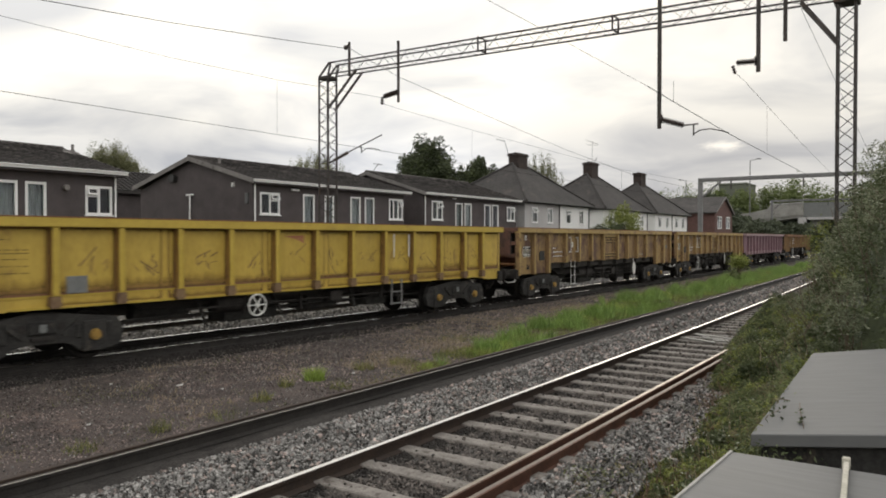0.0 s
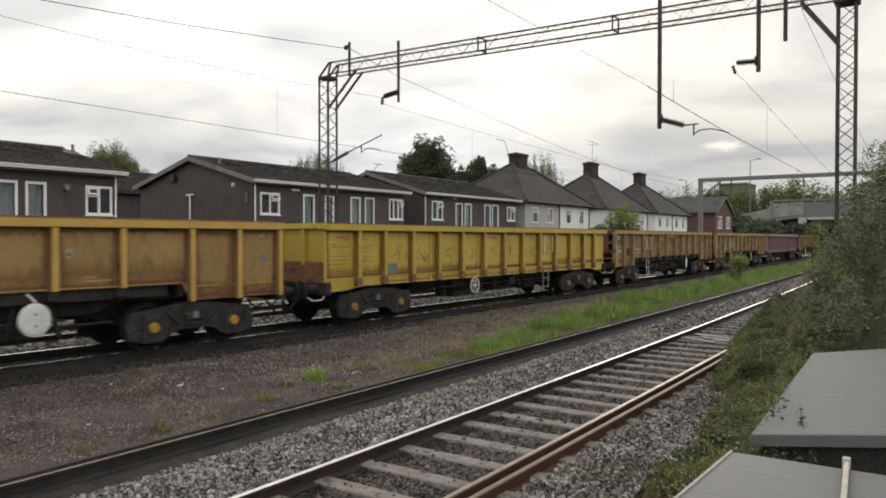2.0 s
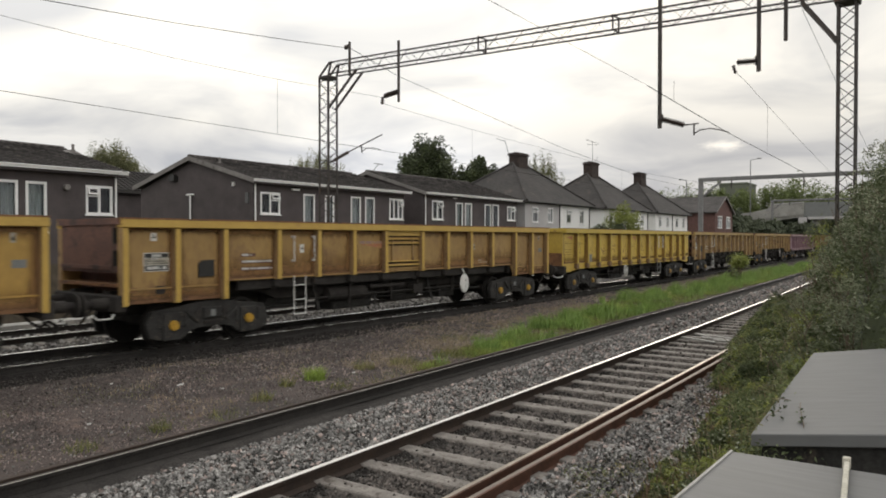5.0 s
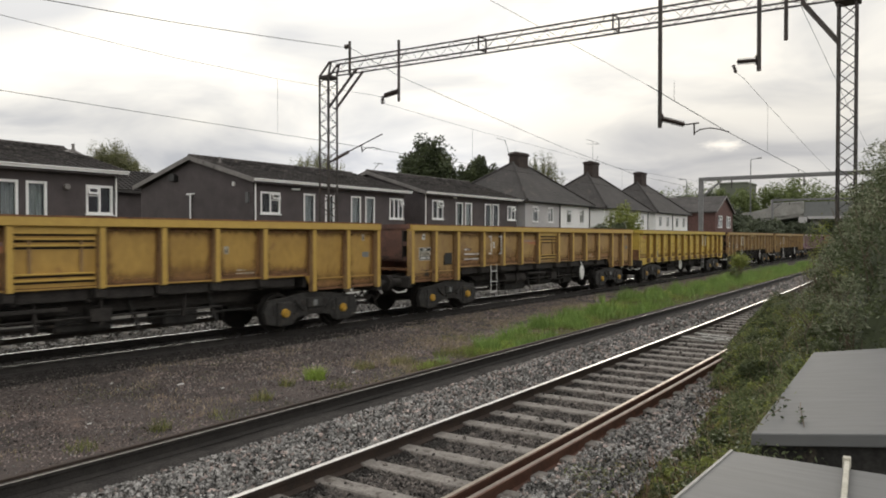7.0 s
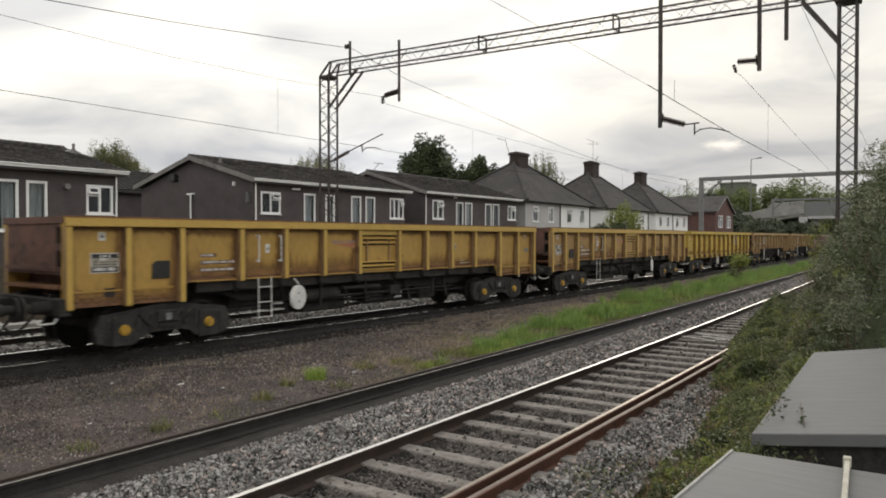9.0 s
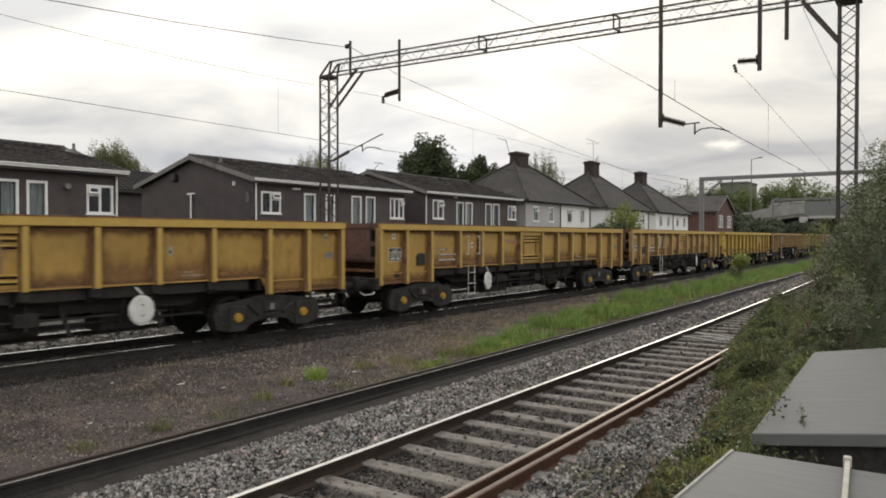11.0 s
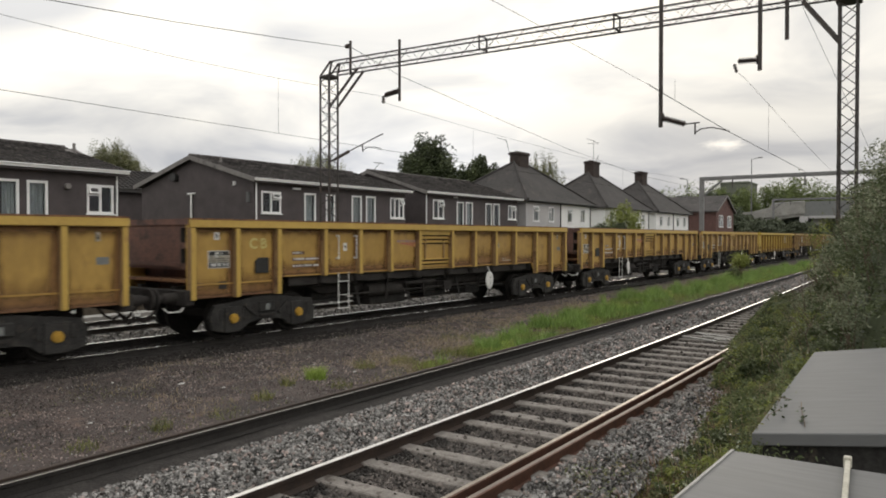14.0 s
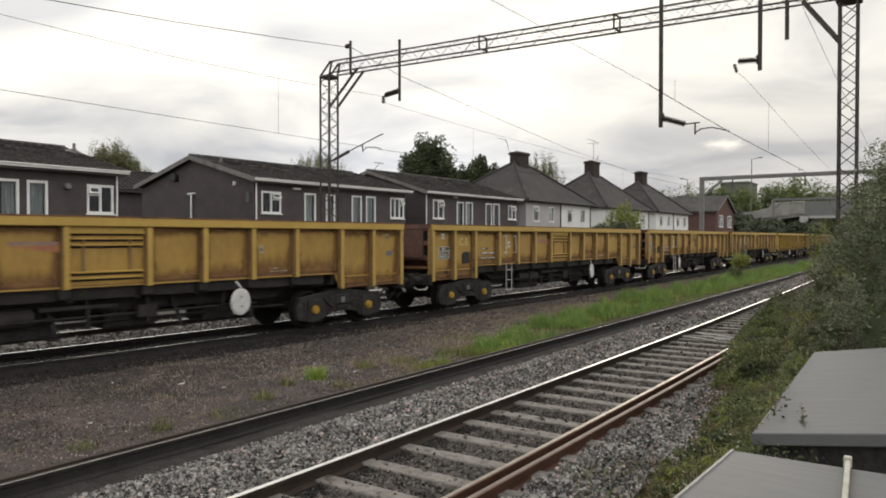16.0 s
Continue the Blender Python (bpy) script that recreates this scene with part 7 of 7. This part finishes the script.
# trailing sprays over the sloping lid
runner = thing("bramble_spray", "thin dark bramble spray over a cabinet lid", "bramble")
bm = bmesh.new()
for pts in ([(-0.855, 5.78, 1.03), (-0.83, 5.62, 1.012), (-0.80, 5.48, 0.992), (-0.772, 5.36, 0.975), (-0.755, 5.27, 0.95)], [(-1.10, 5.45, 0.80), (-1.02, 5.50, 0.97), (-0.96, 5.62, 1.0)],
            [(-1.10, 5.75, 0.85), (-1.0, 5.85, 1.03), (-0.93, 5.82, 1.03)]):
    for a, b in zip(pts, pts[1:]):
        rod(bm, a, b, 0.0028, 4)
part("stem", bm, M_TWIG, runner)
q = np.array([(-0.83, 5.60, 1.016), (-0.822, 5.57, 1.012), (-0.795, 5.45, 0.995), (-0.79, 5.43, 0.992), (-0.78, 5.40, 0.985), (-0.96, 5.60, 1.0), (-0.97, 5.66, 1.01), (-1.0, 5.55, 0.99), (-0.99, 5.47, 0.98),
              (-0.95, 5.80, 1.03), (-0.99, 5.87, 1.04), (-1.01, 5.7, 1.0), (-0.93, 5.50, 0.98), (-1.02, 5.42, 0.95)])
foliage("leaves", np.repeat(q, 3, 0) + np.random.default_rng(8).normal(0, 0.012, (42, 3)), 0.016, M_LEAF_DARK, 120, runner)


y = 9.0 + 68 * rng.uniform(0, 1, 270000) ** 1.35
left = np.interp(y, [9, 11, 15, 19, 22.7, 28, 31, 33.5, 44, 59, 77], [-8.0, -8.4, -8.8, -9.5, -9.9, -10.7, -10.6, -10.2, -10.8, -11.0, -10.0])
right = np.array([side_x(b) for b in y]) - 0.30
x = left + (right - left) * rng.uniform(0, 1, len(y))
lush = 0.62 * lumps(x, y, 0.45, 2.0) + 0.5 * lumps(x, y, 1.6, 5.0) - np.interp(y, [9, 11, 13, 15, 19], [-0.02, -0.16, -0.32, -0.45, -0.55])
edge = np.minimum(x - left, right - x) / 0.8
lush = lush + 0.45 * lumps(x, y, 0.95, 61.0) - 0.10
keep = rng.uniform(0, 1, len(x)) < np.clip(lush * 2.0 + 0.06, 0.02, 1) * np.clip(edge + 0.25, 0.1, 1)
x, y, lush = x[keep], y[keep], np.clip(lush[keep], 0, 1)
tall = rng.uniform(0, 1, len(x)) < lush * 0.9
clump = lumps(x, y, 1.3, 31.0) + 0.5 * lumps(x, y, 0.5, 37.0)
mound = np.clip(clump - 0.02, 0, 0.6) * np.clip((y - 15.0) / 8.0, 0, 1)
thin_out = rng.uniform(0, 1, len(x)) < np.clip(0.30 + 2.2 * np.abs(clump), 0.3, 1)
deep = tall & (clump > 0.10) & thin_out
bright = tall & ~deep & thin_out
blades("grass_strip", x[bright], y[bright], -0.2 + 0.3 * mound[bright], 0.05, 0.18, 101, M_GRASS, "bright green grass strip along the disused rail")
blades("grass_clumps", x[deep], y[deep], -0.2 + 0.4 * mound[deep], 0.10, 0.40, 131, M_GRASS_DEEP, "taller deep green grass clumps in the strip")
low = ~tall
blades("short_grass", x[low], y[low], np.full(low.sum(), -0.2), 0.04, 0.14, 113, M_GRASS_OLIVE, "short olive grass along the disused rail")
tx, ty = [], []
for cx_, cy_, rad, n in ((-8.80, 8.2, 0.12, 90), (-8.35, 7.3, 0.18, 110), (-8.08, 5.4, 0.14, 80), (-8.05, 4.35, 0.2, 60), (-8.8, 10.1, 0.2, 150), (-8.5, 10.9, 0.3, 160),
                         (-8.4, 12.3, 0.35, 260), (-9.4, 14.2, 0.5, 160), (-8.0, 8.6, 0.2, 60), (-7.9, 6.3, 0.3, 50)):
    a, q = rng.uniform(0, 6.283, n), rad * np.sqrt(rng.uniform(0, 1, n))
    tx.append(cx_ + q * np.cos(a)), ty.append(cy_ + q * np.sin(a))
tx, ty = np.concatenate(tx), np.concatenate(ty)
blades("grass_tufts", tx, ty, np.full(len(tx), -0.2), 0.04, 0.20, 102, M_GRASS_OLIVE, "small grass tufts on the cinder ground")
a, q = rng.uniform(0, 6.283, 420), 0.16 * np.sqrt(rng.uniform(0, 1, 420))
blades("bright_tuft", -8.78 + q * np.cos(a), 8.82 + q * np.sin(a), np.full(420, -0.2), 0.08, 0.27, 142, M_GRASS, "fresh green grass tuft on the cinder ground")
x, y, z = scatter(side_x, -5.2, -0.3, 2.5, 26, 24000, -0.19, 103)
keep = lumps(x, y, 0.7, 4.0) + 0.5 * lumps(x, y, 2.5, 8.0) > 0.27
blades("dead_weeds", x[keep], y[keep], z[keep], 0.02, 0.09, 104, M_STRAW, "dry brown dead weeds on the cinder ground")

x, y, z = scatter(side_x, -5.0, -0.15, 2.5, 20, 16000, -0.19, 123)
u = x - np.array([side_x(b) for b in y])
keep = lumps(x, y, 0.9, 14.0) + 0.6 * lumps(x, y, 3.0, 18.0) > 0.30 - 0.22 * np.clip((u + 2.2) / 2.0, 0, 1)
blades("sparse_weeds", x[keep], y[keep], z[keep], 0.010, 0.050, 124, M_GRASS_OLIVE, "sparse olive weeds creeping over the cinder ground")

y = 10.0 + 45 * rng.uniform(0, 1, 30000) ** 1.2
x = np.interp(y, [9, 11, 15, 19, 22.7, 28, 31, 33.5, 44, 59, 77], [-8.0, -8.4, -8.8, -9.5, -9.9, -10.7, -10.6, -10.2, -10.8, -11.0, -10.0]) + rng.normal(-0.1, 0.55, len(y))
keep = (lumps(x, y, 0.8, 81.0) > -0.05) & (x < np.array([side_x(b) for b in y]) - 0.3)
blades("dry_grass", x[keep], y[keep], np.full(keep.sum(), -0.2), 0.03, 0.13, 144, M_STRAW, "dry tan grass along the edge of the strip")

tx, ty = [], []
for cx_, cy_, ra, rb, n in ((-10.4, 15.6, 0.75, 1.1, 2600), (-11.1, 17.8, 0.7, 1.2, 2200), (-9.7, 13.6, 0.6, 0.8, 1200), (-11.6, 22.0, 0.8, 2.0, 1800), (-9.2, 11.6, 0.5, 0.7, 700)):
    tx.append(cx_ + rng.normal(0, ra, n)), ty.append(cy_ + rng.normal(0, rb, n))
tx, ty = np.concatenate(tx), np.concatenate(ty)
keep = lumps(tx, ty, 1.6, 91.0) > -0.12
blades("trodden_straw", tx[keep], ty[keep], np.full(keep.sum(), -0.185), 0.012, 0.055, 145, M_STRAW, "patches of short pinkish-tan dead grass on the cinder ground")

for lx, ly, ls in ((-10.21, 7.2, 0.055), (-8.6, 9.6, 0.03), (-9.4, 7.4, 0.022), (-11.2, 6.6, 0.025), (-9.0, 5.0, 0.025)):
    bm = bmesh.new()
    prism(bm, [(-ls, -ls * 0.4), (ls * 0.8, -ls * 0.5), (ls, ls * 0.3), (-ls * 0.7, ls * 0.5)], 0, 0.012, "z")
    solid("litter_scrap", bm, M_WHITE, "white scrap of litter on the cinder ground", "litter", "litter on the ground", m=pose(lx, ly, -0.165, 8, -10, 30))

shrub = thing("wild_shrub", "small pale green wild shrub on the grass strip", "shrub")
g2 = np.random.default_rng(110)
pts = g2.normal(0, 1, (2300, 3)) * (0.20, 0.26, 0.16) + (-9.42, 42.5, 0.93)
foliage("leaves", pts, 0.055, M_SHRUB, 111, shrub)
pts = g2.normal(0, 1, (400, 3)) * (0.15, 0.16, 0.18) + (-9.5, 41.6, 0.2)
foliage("lower_leaves", pts, 0.07, M_LEAF, 112, shrub)
bm = bmesh.new()
for i in range(16):
    rod(bm, (-9.45, 42.3, -0.3), (-9.42 + g2.normal(0, 0.22), 42.5 + g2.normal(0, 0.3), 0.75 + g2.normal(0, 0.15)), 0.02, 5, 0.008)
part("stem_tangle", bm, M_TWIG, shrub)


# ---- beyond the houses ----
block = thing("distant_block", "plain flat-topped grey-green building above the distant trees", "building")
part("wall", bx(bmesh.new(), -56.4, -48.4, 228, 240, -0.3, 18.2), M_MOSS, block)
part("roof", bx(bmesh.new(), -56.6, -48.2, 227.8, 240.2, 18.2, 18.9), M_MOSS, block, bevel=0.2)

brick = thing("brick_house", "red brick house with dark roof and white gable windows", "house")
bxf, by0, by1 = -25.0, 99.0, 108.4
part("front_wall", pierced_wall(bmesh.new(), by0, by1, -0.3, 5.7, bxf - 0.3, bxf, [(100.4, 102.6, 3.6, 5.2), (104.9, 107.1, 3.6, 5.2)]), M_BRICK, brick)
part("gable", prism(bmesh.new(), [(by0, 5.7), (by1, 5.7), ((by0 + by1) / 2, 7.85)], bxf - 0.3, bxf), M_BRICK, brick, "red brick gable")
part("side_wall", bx(bmesh.new(), -34.0, bxf - 0.3, by0, by0 + 0.3, -0.3, 5.7), M_BRICK, brick)
part("side_wall", bx(bmesh.new(), -34.0, bxf - 0.3, by1 - 0.3, by1, -0.3, 5.7), M_BRICK, brick)
part("rear_wall", bx(bmesh.new(), -34.3, -34.0, by0, by1, -0.3, 5.7), M_BRICK, brick)
window(brick, bxf, 100.4, 102.6, 3.6, 5.2, 2, True, 0.5)
window(brick, bxf, 104.9, 107.1, 3.6, 5.2, 2, True, 0.5)
ym = (by0 + by1) / 2
for s, ye in ((1, by0 - 0.4), (-1, by1 + 0.4)):
    part("roof_slope", prism(bmesh.new(), [(ye, 5.55), (ye, 5.7), (ym, 7.98), (ym, 7.82)], -34.6, bxf + 0.3), M_TILE, brick)
    part("bargeboard", prism(bmesh.new(), [(ye, 5.5), (ye, 5.72), (ym, 8.0), (ym, 7.75)], bxf + 0.3, bxf + 0.34), M_BARGE, brick, "weathered grey bargeboard")

bridge = thing("road_bridge", "grey concrete road bridge over the railway with solid parapet", "bridge")
YB = 165.0
part("deck", prism(bmesh.new(), [(-60, 2.4), (-34, 5.3), (-24.5, 6.6), (0, 6.6), (20, 5.4), (20, 7.0), (0, 7.6), (-24.5, 7.6), (-34, 6.5), (-60, 3.9)], YB, YB + 9, "y"), M_CONCRETE, bridge)
part("parapet", prism(bmesh.new(), [(-60, 3.4), (-34, 6.1), (-26.6, 6.9), (-24.0, 7.2), (-24.0, 9.6), (-26.6, 9.65), (-30.3, 9.3), (-30.8, 8.5), (-33.8, 7.8), (-60, 4.8)], YB - 0.3, YB, "y"), M_CONCRETE, bridge, "pale concrete ramp parapet")
part("coping", bar(bmesh.new(), (-30.3, YB - 0.18, 9.36), (-24.0, YB - 0.18, 9.68), 0.4, 0.14), M_RENDER_GREY, bridge, "pale coping along the parapet")
part("parapet", bx(bmesh.new(), -23.9, 20, YB - 0.35, YB - 0.05, 6.65, 9.6), M_GREY_PLATE, bridge, "grey steel bridge parapet")
for i in range(14):
    part("parapet_rib", bx(bmesh.new(), -23.7 + i * 3.0, -23.55 + i * 3.0, YB - 0.42, YB - 0.35, 6.7, 9.6), M_GREY_PLATE, bridge)
part("abutment", bx(bmesh.new(), -24.9, -23.3, YB - 0.9, YB - 0.4, -0.3, 6.5), M_RENDER_GREY, bridge, "pale concrete abutment", bevel=0.05)
part("edge_beam", bx(bmesh.new(), -23.2, 20, YB - 0.6, YB - 0.36, 6.1, 6.6), M_RENDER_GREY, bridge)
for x in (-32.0, -24.4, -21.8, -4.0, 3.0):
    part("pier", bx(bmesh.new(), x - 0.7, x + 0.7, YB + 1, YB + 7, -0.3, 6.5), M_CONCRETE, bridge, bevel=0.05)
bm = bmesh.new()
prism(bm, [(-60, -0.3), (-60, 2.4), (-34, 5.3), (-25.5, 4.8), (-22, -0.3)], YB + 1.2, YB + 8.5, "y")
solid("bridge_embankment", bm, M_GROUND, "overgrown earth ramp leading up to the bridge", "embankment", kind="structure")


def street_lamp(x, y, z, reach, label):
    s = thing("street_lamp", label, "street lamp", "street lamps")
    part("column", rod(bmesh.new(), (x, y, -0.3), (x, y, z), 0.14, 8, 0.08), M_GALV, s)
    part("arm", rod(bmesh.new(), (x, y, z), (x + reach, y, z + 0.25), 0.06, 6), M_GALV, s)
    part("lantern", bx(bmesh.new(), *sorted((x + reach * 0.8, x + reach * 1.35)), y - 0.15, y + 0.15, z + 0.15, z + 0.35), M_GALV, s, bevel=0.03)
    return s


street_lamp(-31.7, 152, 17.6, 1.5, "tall grey street lamp near the bridge")
street_lamp(-43.6, 150, 14.0, -1.1, "grey street lamp behind the houses")


def aerial(pts_list, r, label):
    bm = bmesh.new()
    for a, b in pts_list:
        rod(bm, a, b, r, 5)
    return solid("roof_aerial", bm, M_GALV, label, "aerial", "roof aerials")


aerial([((-31.0, 72.6, 9.9), (-31.0, 72.6, 12.6)), ((-31.0, 70.9, 12.55), (-31.0, 74.2, 12.45)), ((-31.4, 72.0, 12.2), (-30.6, 73.0, 12.2))], 0.022, "thin television aerial on a chimney")
aerial([((-31.2, 73.0, 9.7), (-31.2, 74.3, 11.0)), ((-31.2, 74.0, 10.6), (-31.2, 74.4, 11.1))], 0.03, "short bent aerial on a chimney")
aerial([((-31.3, 55.3, 9.2), (-31.3, 54.4, 10.7)), ((-31.3, 54.4, 10.6), (-31.3, 53.0, 10.65))], 0.025, "leaning aerial on a chimney")
aerial([((-32.2, 37.6, 6.5), (-32.2, 38.6, 7.4)), ((-32.2, 38.0, 7.35), (-32.2, 39.0, 7.35))], 0.025, "small aerial on the terrace roof")

# small fittings on the terrace walls
def fitting(name, bm, material, label, category):
    return solid(name, bm, material, label, category, "wall fittings", bevel=0.01)


fitting("flue_terminal", rod(bmesh.new(), (-27.0, 14.16, 4.13), (-26.84, 14.16, 4.13), 0.11, 14), M_BARGE, "round pale boiler flue on the brown wall", "flue")
bm = bmesh.new()
rod(bm, (-31.7, 22.99, 2.6), (-31.7, 22.99, 4.42), 0.05, 8)
rod(bm, (-32.0, 22.99, 4.45), (-31.4, 22.99, 4.45), 0.05, 8)
fitting("vent_pipe", bm, M_UPVC, "white plastic vent pipe with a cross head", "pipe")
fitting("alarm_box", bx(bmesh.new(), -28.42, -28.28, 22.95, 23.06, 4.74, 4.94), M_UPVC, "small white alarm box on the gable", "alarm box")
fitting("wall_lantern", prism(bmesh.new(), [(-33.25, 5.16), (-32.85, 5.16), (-32.80, 5.42), (-32.95, 5.55), (-33.15, 5.55), (-33.30, 5.42)], 22.82, 23.06, "y"), M_BLACK, "dark lantern fixed under the gable peak", "lamp")
fitting("meter_box", bx(bmesh.new(), -27.45, -27.25, 22.95, 23.06, 3.9, 4.4), M_LID, "grey meter box on the gable", "meter box")
fitting("meter_box", bx(bmesh.new(), -27.0, -26.92, 16.02, 16.18, 3.6, 4.1), M_LID, "grey meter box on the brown wall", "meter box")
fitting("wall_lamp", bx(bmesh.new(), -27.0, -26.88, 25.5, 26.0, 4.62, 4.72), M_UPVC, "small white wall lamp under the eaves", "lamp")
fitting("wall_lamp", bx(bmesh.new(), -27.0, -26.88, 40.0, 40.35, 4.85, 4.95), M_UPVC, "small white wall lamp under the eaves", "lamp")
for vx, vy, vz in ((-30.0, 16.05, 5.78), (-30.0, 23.5, 5.92)):
    bm = bmesh.new()
    bx(bm, vx - 0.26, vx + 0.26, vy - 0.30, vy + 0.30, vz - 0.04, vz + 0.03, Matrix.Translation((vx, vy, vz)) @ Matrix.Rotation(radians(22), 4, "Y") @ Matrix.Translation((-vx, -vy, -vz)))
    rod(bm, (vx, vy, vz), (vx, vy, vz + 0.15), 0.14, 12, 0.09)
    rod(bm, (vx, vy, vz + 0.15), (vx, vy, vz + 0.34), 0.06, 12)
    rod(bm, (vx, vy, vz + 0.34), (vx, vy, vz + 0.38), 0.085, 12, 0.04)
    fitting("roof_vent", bm, M_BARGE, "grey roof vent with a small cowl on the terrace tiles", "vent")

# far side of the line: low concrete trough and a garden fence
tr = bmesh.new()
for i in range(40):
    y = -6 + i * 2.0
    bx(tr, -0.3, 0.3, y, y + 1.96, -0.3, 0.02)
for v in tr.verts:
    v.co.x += far_x(v.co.y) - 1.85
solid("cable_trough", tr, M_CONCRETE, "pale concrete cable trough beside the far track", "trough", kind="structure")
fence = thing("garden_fence", "dark weathered close-board fence behind the far track", "fence")
for i in range(44):
    y = -4 + i * 2.0
    part("fence_panel", bx(bmesh.new(), far_x(y) - 4.35, far_x(y) - 4.31, y, y + 1.9, -0.3, 1.45), M_BARK, fence)
    part("fence_post", bx(bmesh.new(), far_x(y) - 4.42, far_x(y) - 4.30, y + 1.9, y + 2.0, -0.3, 1.55), M_BARK, fence)


# how far the last wagon's middle stands along its track, in metres from y = 0, against seconds
TRAVEL = ((0, -58.821), (0.5, -56.719), (1, -54.503), (1.5, -52.432), (2, -50.216), (2.5, -48.127), (3, -45.942), (3.5, -43.874), (4, -41.711), (4.6, -39.191), (5.2, -36.669),
          (5.8, -34.145), (6.3, -32.058), (6.5, -31.235), (7, -29.061), (7.5, -27.047), (8, -24.859), (8.5, -22.857), (9, -20.700), (9.2, -19.895), (9.8, -17.454), (10.5, -14.603),
          (11.3, -11.354), (11.5, -10.569), (12, -8.476), (12.5, -6.528), (13, -4.396), (13.5, -2.460), (14, -0.389), (14.5, 1.536), (15, 3.596), (15.5, 5.530), (16, 7.558))
LINE_Y = np.arange(-120.0, 320.0, 0.1)
LINE_X = np.array([train_x(b) for b in LINE_Y])
LINE_S = np.concatenate([[0.0], np.cumsum(np.hypot(np.diff(LINE_Y), np.diff(LINE_X)))])
LINE_S -= np.interp(0.0, LINE_Y, LINE_S)


def travel(t):
    return float(np.interp(t, [p[0] for p in TRAVEL], [p[1] for p in TRAVEL]))


def motions():
    for w, place in wagons:
        rows = []
        for t, s in TRAVEL:
            y = float(np.interp(s + place * PITCH + (0.16 if place == 4 else 0.0), LINE_S, LINE_Y))
            rows.append((t, Matrix.Translation((train_x(y), y, 0)) @ Matrix.Rotation(turn_of(train_x, y), 4, "Z")))
        walk(w, rows)
        for ws in [o for o in w.children_recursive if o.name.startswith("wheelset")]:
            spin = []
            for i in range(109):
                t = i * 16.0 / 108
                spin.append((t, Matrix.Translation(ws.location) @ Matrix.Rotation(-travel(t) / 0.46, 4, "X")))
            walk(ws, spin)


motions()
